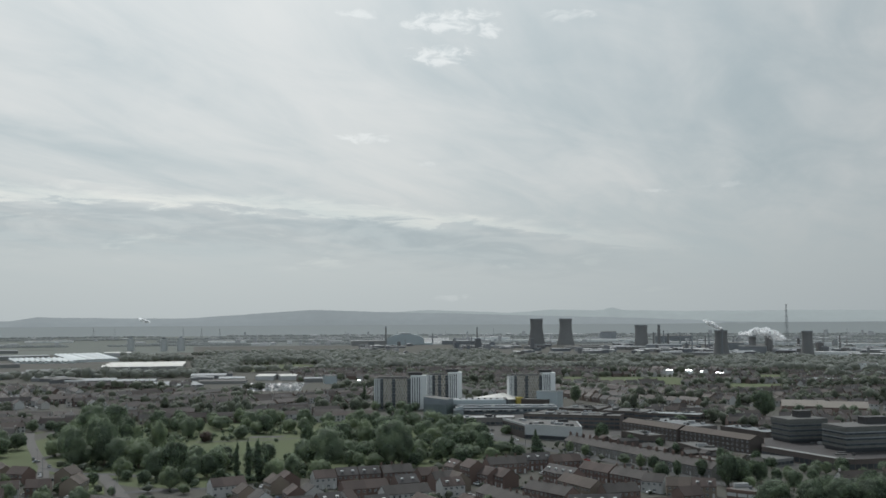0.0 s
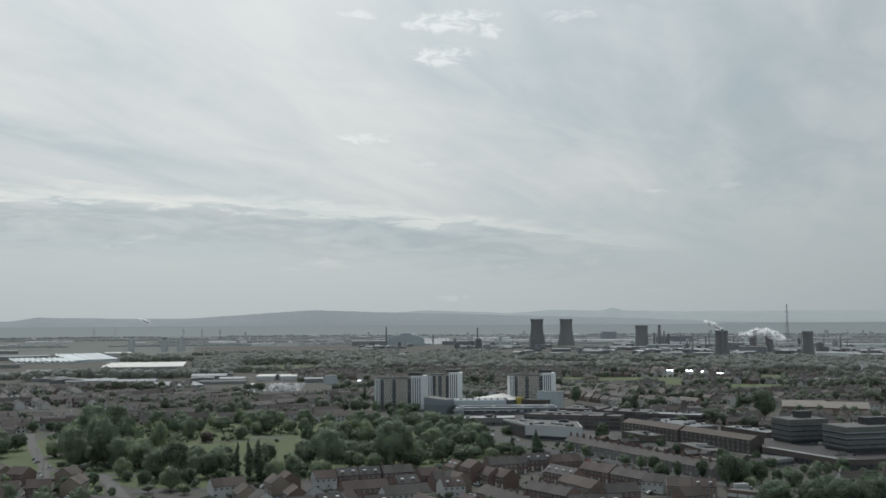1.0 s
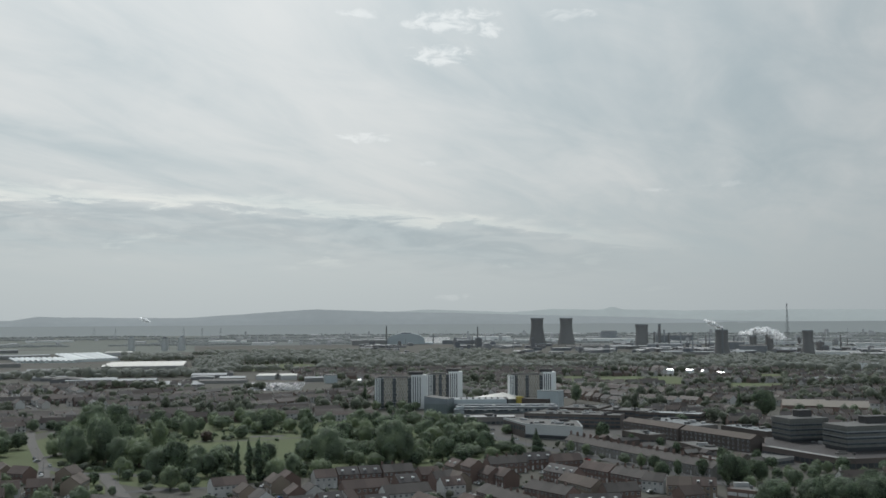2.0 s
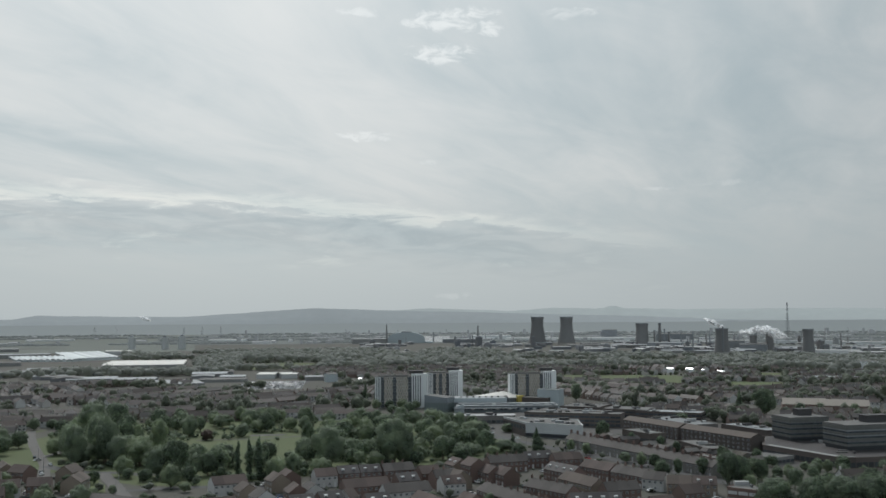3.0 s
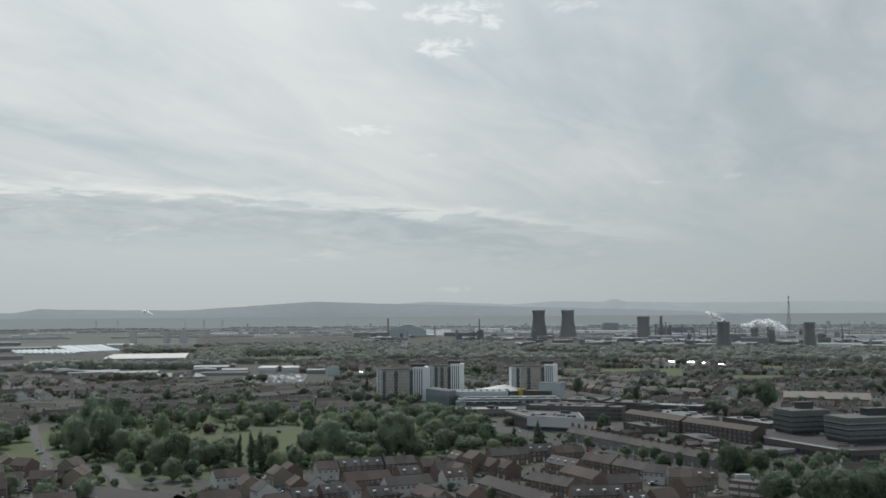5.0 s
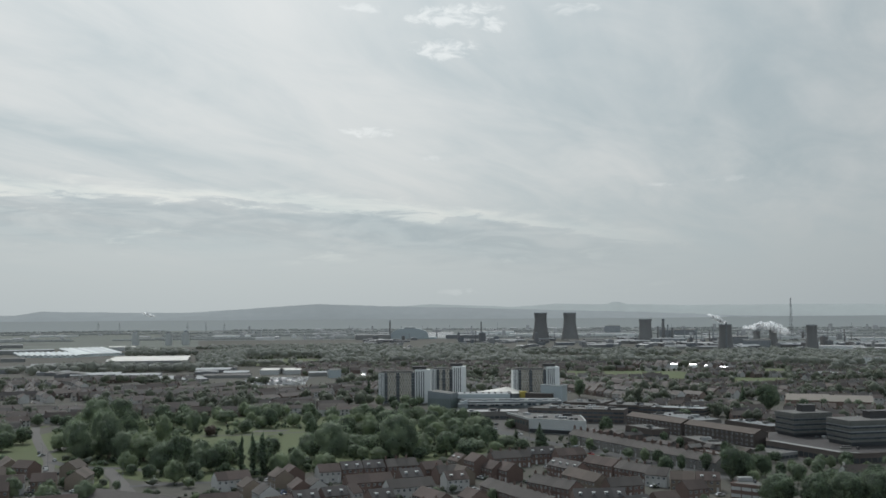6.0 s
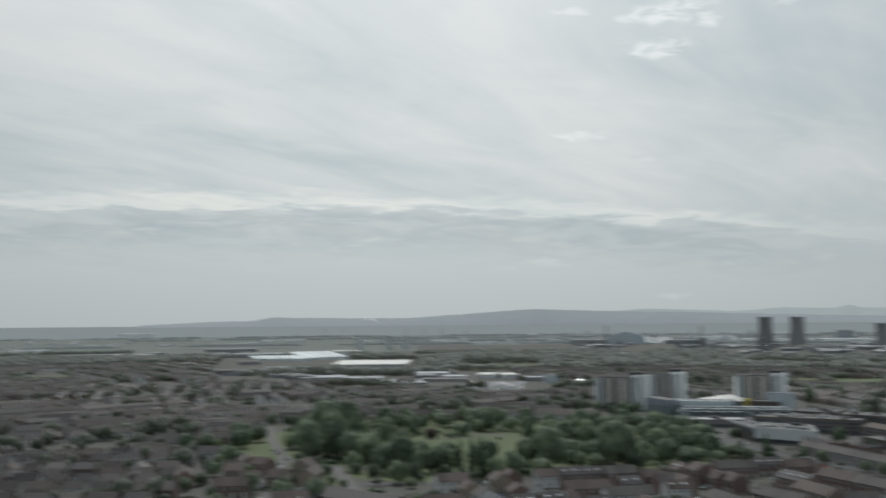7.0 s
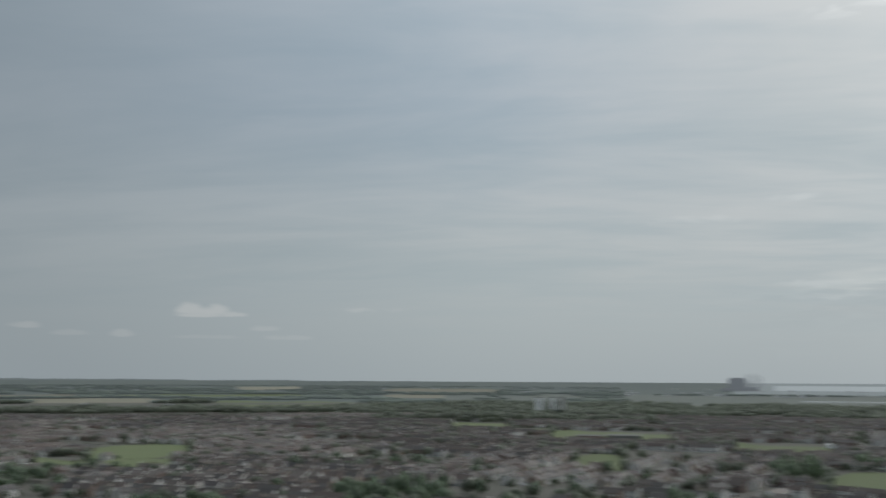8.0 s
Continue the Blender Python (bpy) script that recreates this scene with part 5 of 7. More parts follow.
for key, x0, y0, x1, y1 in (
        ("buff_dormer", 4, 524, 9, 514), ("brick_grey", 18, 444, 42, 396), ("brick_grey", 39, 454, 54, 434), ("buff_tan", 57, 474, 69, 450), ("brick_dormer", 53, 504, 64, 487), ("brick_brown", 72, 513, 84, 495), ("brick_grey", 84.5, 494, 95, 478),
        ("white_grey", 94, 473, 103, 467), ("brick_grey", 69, 441, 84, 445), ("brick_dormer", 51, 414, 71, 416), ("white_dormer", -2, 460, 8, 464), ("brick_dormer", 69, 397, 79, 401), ("brick_brown", 82, 405, 92, 409)):
    terrace(key, x0, y0, x1, y1, NEAR)
for key, x0, y0, x1, y1 in (
        ("buff_tan", 101, 459, 112, 457), ("buff_dormer", 112, 457, 122, 455), ("brick_brown", -77, 487, -72, 477), ("buff_tan", -81, 477, -76, 468), ("brick_brown", -67, 447, -63, 437), ("white_grey", -61, 449, -56, 439), ("buff_tan", -90, 450, -85, 440),
        ("white_grey", -80, 433, -74, 422), ("brick_dormer", -33, 414, -24, 419), ("brick_tall", 12, 505, 17, 495), ("brick_brown", 20, 498, 26, 487), ("brick_brown", 27, 492, 33, 481), ("brick_grey", -6, 478, 3, 482), ("buff_tan", 4, 483, 9, 473)):
    terrace(key, x0, y0, x1, y1, NEAR)
for key, x0, y0, x1, y1 in (
        ("buff_tan", -228, 519, -218, 503), ("brick_brown", -216, 505, -206, 501), ("buff_tan", -188, 497, -186, 507), ("buff_tan", -173, 466, -174, 480), ("brick_brown", -191, 461, -181, 464), ("white", -203, 455, -193, 459),
        ("brick_brown", -240, 470, -230, 452), ("buff_tan", -222, 478, -212, 482), ("brick_brown", -206, 432, -192, 437), ("white", -165, 402, -150, 408), ("brick_brown", 100, 432, 110, 436), ("buff_dormer", 95, 386, 112, 392),
        ("brick_brown", -100, 405, -84, 412), ("brick_grey", -20, 385, 0, 394), ("brick_brown", 8, 420, 14, 408)):
    terrace(key, x0, y0, x1, y1, NEAR)
terrace("pebble", 79, 628, 136.5, 506.4, "long terrace with chimneys")

# every house of the near rows keeps the windows and doors on its street and garden fronts that face south; blank backs to the north
for ob in [o for o in scene.objects if o.name.startswith(("window", "door")) and o.parent and "house" in o.parent.name]:
    m = ob.parent.matrix_basis @ ob.matrix_basis
    front = m.to_3x3() @ Vector((0, -1, 0))
    if front.normalized().dot(m.translation.normalized()) > 0.12:
        bpy.data.objects.remove(ob)

# hedges, bushes and small garden trees between the near terraces
HOUSE_SPOTS = [(o.matrix_basis.translation.x, o.matrix_basis.translation.y) for o in scene.objects if o.parent is None and "house" in o.name and o.type == "EMPTY"]
bush_rnd, bushes = random.Random(63), []
while len(bushes) < 560:
    x, y = bush_rnd.uniform(-240, 195), bush_rnd.uniform(380, 640)
    if not (inside(x, y, ESTATE) or inside(x, y, WEST_ROADS)) or near_way(x, y, 8) or min(math.hypot(x - a, y - b) for a, b in HOUSE_SPOTS) < 6.3:
        continue
    h = bush_rnd.uniform(0.8, 2.6) if bush_rnd.random() < 0.8 else bush_rnd.uniform(2.6, 5)
    bushes.append((x, y, h, h * bush_rnd.uniform(0.9, 1.7)))
fill_rnd = random.Random(91)
for x0, x1, y0, y1, count, lo, hi in ((-262, -150, 400, 540, 44, 3.5, 7.5), (140, 232, 470, 530, 26, 4.5, 9), (-130, 110, 395, 520, 26, 3, 6)):
    for k in range(count):
        x, y, h = fill_rnd.uniform(x0, x1), fill_rnd.uniform(y0, y1), fill_rnd.uniform(lo, hi)
        if not near_way(x, y, 8) and min(math.hypot(x - a, y - b) for a, b in HOUSE_SPOTS) > 6.6 and min(math.hypot(x - a, y - b) for a, b in TREE_SPOTS) > 4:
            tree(x, y, h, h * fill_rnd.uniform(0.8, 1.15), fill_rnd.choice(("round", "dark", "light", "dark")))
stuff_trees("garden_bushes", bushes, "leaf_garden", "low hedges and bushes in the gardens of the terraces", 20, 3)
# ------------------------------------------------------------------ slab blocks of flats
PANEL = {}


def panel_mesh(key, w, h, d, material):
    k = (key, w, h, d)
    if k not in PANEL:
        PANEL[k] = Geo().box(-w / 2, w / 2, -d, 0, 0, h).mesh(key, M[material])
    return PANEL[k]


def slab_block(x, y, ang, tower_x, length, label):
    """Ten-storey slab, front to -y: white stair towers, strips of dark glass, tan panels in a lozenge pattern."""
    ob = thing("apartment_block", label, "apartment block", pose(x, y, 0, 0, 0, ang), "slab blocks of flats")
    h, dep = 27.6, 13.0
    part("wall", Geo().box(0, length, 0, dep, 0, h), M["white_clad"], ob)
    part("roof", Geo().box(-0.2, tower_x - 0.1, -0.3, dep + 0.2, h, h + 0.5).box(3, tower_x - 3, 3, dep - 3, h + 0.5, h + 1.4), M["felt"], ob)
    part("stair_tower", Geo().box(tower_x, length + 0.3, -1.6, dep + 0.5, 0, h + 2.6), M["white_clad"], ob, "white stair tower with dark slots")
    wide = length - tower_x
    for k in range(4):
        cx = tower_x + wide * (0.12 + 0.155 * k)
        part("slot_window", Geo().box(cx - 0.42, cx + 0.42, -1.68, -1.5, 1.5, h + 1.0), M["dark"], ob)
    part("plant_room", Geo().box(tower_x - 2, length - 3, 3, dep - 1, h + 2.6, h + 5.0).box(tower_x - 2.5, length - 2.5, 2.5, dep - 0.5, h + 5.0, h + 5.3), M["dark_clad"], ob, "dark roof plant room")
    for k in range(3):
        part("slot_window", Geo().box(1.1 + 1.4 * k, 1.7 + 1.4 * k, -0.08, 0.1, 1.0, h - 0.6), M["dark"], ob)
    zones, u = [], 5.2
    for w, glass in ((3.0, 1), ((tower_x - 14.6) * 0.42, 0), (3.2, 1), ((tower_x - 14.6) * 0.58, 0), (3.2, 1)):
        zones.append((u, u + w, glass))
        u += w
    for u0, u1, glass in zones:
        if glass:
            part("glazing_strip", Geo().box(u0, u1, -0.15, 0.1, 0, h - 0.3), M["dark"], ob, "dark glazed strip")
            for s in range(10):
                part("spandrel", panel_mesh("spandrel", round(u1 - u0, 2), 0.45, 0.24, "steel"), None, ob, at=Matrix.Translation(((u0 + u1) / 2, 0, s * 2.75 + 0.2)))
        else:
            n = max(3, round((u1 - u0) / 1.1))
            w = (u1 - u0) / n
            for s in range(10):
                for j in range(n):
                    at = Matrix.Translation((u0 + (j + 0.5) * w, 0, s * 2.75 + 0.1))
                    part("panel", panel_mesh("panel" + str((s + j) % 2), round(w - 0.06, 2), 2.68, 0.10 + 0.04 * ((s + j) % 2), ("tan_clad", "pale_tan")[(s + j) % 2]), None, ob, at=at)
                    if (s + j) % 2 == 0:
                        part("window", panel_mesh("slit", 0.55, 1.7, 0.17, "pane"), None, ob, at=at @ Matrix.Translation((0, 0, 0.5)))
    return ob


slab_block(-62.5, 907, 3, 33, 46.5, "ten-storey slab of flats with tan panels and white stair tower")
slab_block(-16.0, 962, 3, 21, 33.5, "shorter ten-storey slab of flats with a white stair tower")
slab_block(61.5, 945, 3, 32, 44.0, "ten-storey slab of flats with tan panels and white stair tower")

# ------------------------------------------------------------------ town centre


def flat_building(name, pts, h, wall, roof, label, z0=0.0, parapet=0.5, bands=(), category="building", fins=0, kit=0, seed=1, blank=0.0):
    """A flat-roofed building over an outline, with parapet, window bands and roof kit."""
    cx = sum(p[0] for p in pts) / len(pts)
    cy = sum(p[1] for p in pts) / len(pts)
    loc = [(p[0] - cx, p[1] - cy) for p in pts]
    if sum(a[0] * b[1] - b[0] * a[1] for a, b in zip(loc, loc[1:] + loc[:1])) < 0:
        loc = loc[::-1]
    ob = thing(name, label, category, pose(cx, cy, z0))
    part("wall", Geo().prism(loc, 0, h), M[wall], ob)
    inner = [(x * 0.97, y * 0.97) for x, y in loc]
    part("roof", Geo().prism(inner, h + 0.02, h + 0.25), M[roof], ob)
    k = len(loc)
    for i in range(k):
        (xa, ya), (xb, yb) = loc[i], loc[(i + 1) % k]
        d = Vector((xb - xa, yb - ya))
        ln = d.length
        at = pose((xa + xb) / 2, (ya + yb) / 2, 0, 0, 0, math.degrees(math.atan2(d.y, d.x)))
        if parapet:
            part("parapet", Geo().box(-ln / 2, ln / 2, -0.12, 0.35, h, h + parapet), M[wall], ob, at=at)
        for b0, b1, m in bands if ln > blank else ():
            n = max(1, int(ln / 3.6))
            w = ln / n
            for j in range(n):
                part("window", panel_mesh("window" + m, round(w - 0.5, 1), b1 - b0, 0.07, m), None, ob, at=at @ Matrix.Translation((-ln / 2 + (j + 0.5) * w, 0, b0)))
    rnd = random.Random(seed)
    for q in range(int(kit * 1.8)):
        x, y = rnd.choice(inner)
        s = rnd.uniform(0.1, 0.75)
        a, b, c = (rnd.uniform(0.5, 1.6), rnd.uniform(0.5, 1.3), rnd.uniform(0.6, 1.6)) if q % 3 else (rnd.uniform(1.5, 3.2), rnd.uniform(0.8, 2.0), rnd.uniform(0.3, 2.2))
        part("roof_vent", Geo().box(x * s - a, x * s + a, y * s - b, y * s + b, h + 0.25, h + 0.25 + c), M[("pale_roof", "steel", "dark_clad", "felt")[q % 4]], ob)
    return ob


hall = flat_building("shop_hall", [(42.5, 722), (55, 680), (91, 660), (93, 700)], 9.2, "worn_white", "felt", "large shop hall with white panels and a brick side", kit=9, seed=3)
c = hall.matrix_basis.translation
d = Vector((12.5, -42))
at = pose(48.75 - c.x, 701 - c.y, 0, 0, 0, math.degrees(math.atan2(d.y, d.x)))
part("brick_side", Geo().box(-d.length / 2, d.length / 2, -0.3, -0.12, 0, 8.4), M["brick_brown"], hall, "brown brick side wall", at=at)
for k in range(8):
    part("window", panel_mesh("hallwin", 3.2, 2.4, 0.08, "pane"), None, hall, at=at @ Matrix.Translation((-19 + 5.3 * k, -0.3, 4.6)))
d = Vector((36, -20))
at = pose(73 - c.x, 670 - c.y, 0, 0, 0, math.degrees(math.atan2(d.y, d.x)))
part("shopfront", Geo().box(-d.length / 2, d.length / 2, -0.25, -0.12, 0.3, 2.6), M["dark"], hall, "dark glazed shopfront", at=at)
part("canopy", Geo().box(-d.length / 2, d.length / 2, -1.6, -0.12, 2.8, 3.1), M["steel"], hall, at=at)
flat_building("market_hall", [(-1, 764), (54, 766), (56, 786), (5, 781)], 5.6, "grey_render", "pale_roof", "long low shop building with a pale flat roof", bands=((0.6, 2.6, "dark"),), kit=4, seed=4)


def leisure_centre():
    """Layered blue-grey halls: a glazed prow with a raking top, a long high roof, a lower banded front."""
    ob = thing("leisure_centre", "layered blue-grey leisure centre with a glazed prow and long metal roofs", "leisure centre", pose(0, 0, 0, 0, 0, 0))
    foot = [(-17, 858), (2.5, 850), (9, 874), (-9, 882)]
    part("prow_glazing", Geo().prism(foot, 0, 8.6), M["green_glass"], ob, "dark greenish glazed corner")
    for k in range(9):
        t = (k + 0.5) / 9
        x, y = -17 + 19.5 * t, 858 - 8 * t
        part("mullion", Geo().box(x - 0.12, x + 0.12, y - 0.16, y + 0.1, 0, 8.6), M["blue_clad"], ob)
    v = [(x * 1.0, y - 0.3, z) for (x, y), z in zip(foot, (8.6,) * 4)] + [(x, y - 0.3, z) for (x, y), z in zip(foot, (15.0, 12.9, 12.4, 14.2))]
    part("prow_cladding", Geo().add(v, [(0, 1, 5, 4), (1, 2, 6, 5), (2, 3, 7, 6), (3, 0, 4, 7), (3, 2, 1, 0)]).add(v[4:], [(0, 1, 2, 3)], 1), [M["blue_clad"], M["felt"]], ob, "raking blue-grey cladding")
    part("hall", Geo().box(9.2, 53, 874, 896, 0, 9.6), M["blue_clad"], ob)
    part("fascia", Geo().box(4, 54.5, 872.4, 873.9, 7.2, 10.9), M["pale_blue"], ob, "pale grey roof fascia")
    part("hall_roof", Geo().box(4, 54.5, 874, 897, 9.7, 10.9), M["metal_roof"], ob)
    part("gable_end", Geo().box(53.2, 55.8, 873, 896, 0, 11.4), M["dark_clad"], ob, "dark gable end")
    for k in range(7):
        part("roof_vent", Geo().box(14 + 5.4 * k, 15.6 + 5.4 * k, 880, 881.6, 10.9, 11.9), M["dark_clad"], ob)
    part("front", Geo().box(11, 97, 857, 871.5, 0, 5.2), M["blue_clad"], ob)
    part("front_roof", Geo().box(10.4, 97.5, 856.4, 872, 5.2, 5.8).box(12, 96, 864, 872.2, 5.8, 7.1), M["metal_roof"], ob)
    part("canopy", Geo().box(8, 62, 852.5, 856.3, 3.5, 4.0), M["steel"], ob)
    v = [(8.5, 856, 0), (17, 853, 0), (17, 858, 0), (8.5, 856, 4.6), (17, 853, 7.4), (17, 858, 7.4)]
    part("stair_wedge", Geo().add(v, [(0, 1, 4, 3), (1, 2, 5, 4), (2, 0, 3, 5), (3, 4, 5)]), M["pale_blue"], ob, "pale wedge-shaped stair end")
    for k in range(24):
        part("window", panel_mesh("leisurewin", 2.3, 1.7, 0.08, "worn_white" if k % 3 == 0 else "pane") if k % 3 else panel_mesh("leisurepanel", 2.3, 1.7, 0.08, "worn_white"), None, ob, at=Matrix.Translation((14 + 3.5 * k, 857, 2.2)))
    for k, (x, w) in enumerate(((30, 4), (41, 3), (56, 6), (66, 3), (76, 5), (86, 4), (92, 2))):
        part("roof_unit", Geo().box(x, x + w, 859 + k % 3, 862 + k % 2, 5.8, 6.9 + 0.5 * (k % 2)), M["worn_white"] if k % 2 else M["blue_clad"], ob)


leisure_centre()
flat_building("white_hall", [(84, 905), (102, 895), (108, 906), (90, 916)], 15.6, "pale_blue", "felt", "tall plain pale blue-grey box building", seed=8)
flat_building("brick_hall", [(70, 905), (92, 893), (98, 905), (76, 916)], 8.6, "brick_brown", "felt", "brown brick hall with a grey flat roof", seed=9)
flat_building("precinct_shops", [(94, 818), (124, 805), (140, 838), (110, 851)], 8.0, "brick_brown", "felt", "brown brick shops with a flat grey roof", bands=((1.0, 3.0, "dark"), (4.6, 6.2, "dark")), kit=5, seed=10)
flat_building("precinct_shops", [(126, 806), (160, 790), (172, 815), (138, 830)], 7.0, "brick_brown", "felt", "brown brick shops with a grey flat roof", bands=((1.0, 3.0, "dark"), (4.4, 5.8, "dark")), kit=6, seed=11)
flat_building("precinct_shops", [(72, 790), (120, 768), (128, 786), (80, 808)], 7.5, "brick_brown", "felt", "long dark brick shops with a flat roof", bands=((1.0, 3.0, "dark"), (4.6, 6.2, "dark")), kit=6, seed=12)
flat_building("precinct_shops", [(150, 742), (172, 690), (190, 698), (168, 752)], 6.0, "grey_render", "metal_roof", "low shops with a pale grey metal roof", bands=((1.0, 3.0, "dark"),), kit=8, seed=13)
flat_building("precinct_shops", [(190, 690), (208, 648), (222, 655), (204, 698)], 6.5, "brick_brown", "metal_roof", "low shops with a weathered metal roof", bands=((1.0, 3.0, "dark"),), kit=6, seed=14)
flat_building("annexe", [(142, 612), (150, 572), (162, 575), (154, 615)], 5.0, "brick_brown", "felt", "low brown brick annexe with a flat roof", bands=((1.0, 2.6, "dark"),), kit=3, seed=15)
flat_building("annexe", [(118, 668), (130, 640), (142, 645), (130, 673)], 5.8, "brick_brown", "felt", "low brown brick annexe with a flat roof", bands=((1.0, 2.6, "dark"),), kit=3, seed=16)
flat_building("small_flats", [(122, 436), (133, 427), (140, 436), (129, 445)], 6.4, "brick", "felt", "two-storey brick building with a flat roof and white windows", bands=((1.0, 2.4, "upvc"), (4.0, 5.4, "upvc")), kit=2, seed=17)
flat_building("podium", [(184.5, 584), (206.7, 532), (216, 529), (290, 547), (305, 650), (199, 628)], 5.6, "brick_brown", "roof_slate", "low dark podium with shop windows under the offices", bands=((0.8, 3.4, "dark"),), kit=4, seed=18)
c = bpy.data.objects["podium"].matrix_basis.translation
for p, q, w in (((186, 583), (207.3, 533.5), 3.6), ((208, 533.2), (216.3, 530.6), 2.0)):
    d = Vector((q[0] - p[0], q[1] - p[1]))
    part("coping", Geo().box(-d.length / 2, d.length / 2, 0, w, 5.9, 6.15), M["concrete"], bpy.data.objects["podium"], "pale concrete terrace edge", at=pose((p[0] + q[0]) / 2 - c.x, (p[1] + q[1]) / 2 - c.y, 0, 0, 0, math.degrees(math.atan2(d.y, d.x))))
flat_building("shelter", [(165, 560), (180, 545), (192, 553), (177, 570)], 3.6, "concrete", "felt", "low concrete pavilion with a flat roof", bands=((0.8, 2.4, "dark"),), seed=19)
flat_building("garages", [(140, 566), (152, 540), (158, 543), (146, 570)], 2.8, "brick", "felt", "row of low brick garages", seed=20)

flat_building("precinct_shops", [(60, 752), (128, 730), (134, 746), (66, 768)], 9.6, "brick_brown", "felt", "long three-storey dark brick shops with a flat roof", bands=((0.8, 2.6, "dark"), (3.9, 5.2, "pane"), (6.8, 8.1, "pane")), kit=7, seed=22, blank=20.0)
flat_building("precinct_shops", [(150, 790), (196, 768), (204, 784), (158, 806)], 6.5, "brick_brown", "metal_roof", "low brown brick shops with a metal roof", bands=((0.8, 2.6, "dark"), (3.9, 5.2, "pane")), kit=6, seed=23)



def outhouse(x, y, ang, w, d, h, wall, roof, label):
    """A small pitched or flat outbuilding behind the shops."""
    ob = thing("outhouse", label, "outbuilding", pose(x, y, 0, 0, 0, ang), "outbuildings behind the shops")
    part("wall", Geo().gable_body(-w / 2, w / 2, -d / 2, d / 2, h, 1.6), M[wall], ob)
    part("roof", Geo().roof(-w / 2 - 0.2, w / 2 + 0.2, -d / 2, d / 2, h + 0.03, 1.6, 0.3), M[roof], ob)


yard_rnd = random.Random(73)
for k in range(16):
    t = k / 15
    x, y = 98 + 72 * t + yard_rnd.uniform(-4, 4), 655 - 108 * t + yard_rnd.uniform(-5, 5)
    outhouse(x, y, -64 + yard_rnd.choice((0, 90)), yard_rnd.uniform(5, 14), yard_rnd.uniform(4, 7), yard_rnd.uniform(2.4, 4.6), ("brick", "brick_brown", "grey_render")[k % 3], ("roof_slate", "roof_brown", "felt", "roof_grey")[k % 4], "small brick outbuilding in a yard behind the shops")
    if k % 2:
        tree(x + 7, y - 6, yard_rnd.uniform(5, 8), yard_rnd.uniform(5, 8), "dark")

# arena with a shallow white shell roof
arena = thing("arena", "ice arena with a shallow white shell roof and yellow end", "arena", pose(48, 938, 0, 0, 0, 8))
part("wall", Geo().prism([(23 * math.cos(a), 18 * math.sin(a)) for a in np.linspace(0, 2 * math.pi, 25)[:-1]], 0, 6.5), M["blue_clad"], arena)
rim = [(25 * math.cos(a), 19 * math.sin(a), 6.5 + 0.9 * max(0, math.cos(a)) + 0.5 * (k % 2)) for k, a in enumerate(np.linspace(0, 2 * math.pi, 17)[:-1])]
shell = Geo().add(rim + [(3, -5, 10.6), (8, 3, 11.9)], [(k, (k + 1) % 16, 17 if k < 8 else 16) for k in range(16)] + [(0, 17, 16), (8, 16, 17)])
shell.add([(x, y, z - 0.5) for x, y, z in rim] + rim, [(k, (k + 1) % 16, 16 + (k + 1) % 16, 16 + k) for k in range(16)])
part("roof", shell, M["cream_roof"], arena, "shallow folded white shell roof")
part("end_panel", Geo().prism([(18, -17), (24, -13), (23, -8), (17, -11)], 3.0, 8.8), M["yellow"], arena, "yellow end panel")

for x0, y0, x1, y1, w in ((131, 711, 157, 658, 11), (158.5, 656, 186.5, 599, 11)):
    d = Vector((x1 - x0, y1 - y0))
    ln = d.length
    ob = thing("shop_terrace", "long three-storey brown brick shop terrace with a tiled roof", "shop terrace", pose((x0 + x1) / 2, (y0 + y1) / 2, 0, 0, 0, math.degrees(math.atan2(d.y, d.x))), "long shop terraces")
    part("wall", Geo().gable_body(-ln / 2, ln / 2, -w / 2, w / 2, 8.2, 2.4), M["brick_brown"], ob)
    part("roof", Geo().roof(-ln / 2 - 0.2, ln / 2 + 0.2, -w / 2, w / 2, 8.2, 2.4), M["roof_tan"], ob)
    n = int(ln / 4)
    for side in (0, 1):
        turn = Matrix.Rotation(math.pi * side, 4, "Z")
        for s in range(3):
            for j in range(n):
                part("window", window_mesh(1.6, 1.3), None, ob, at=turn @ Matrix.Translation((-ln / 2 + (j + 0.5) * ln / n, -w / 2 - 0.02, 0.9 + 2.7 * s)))


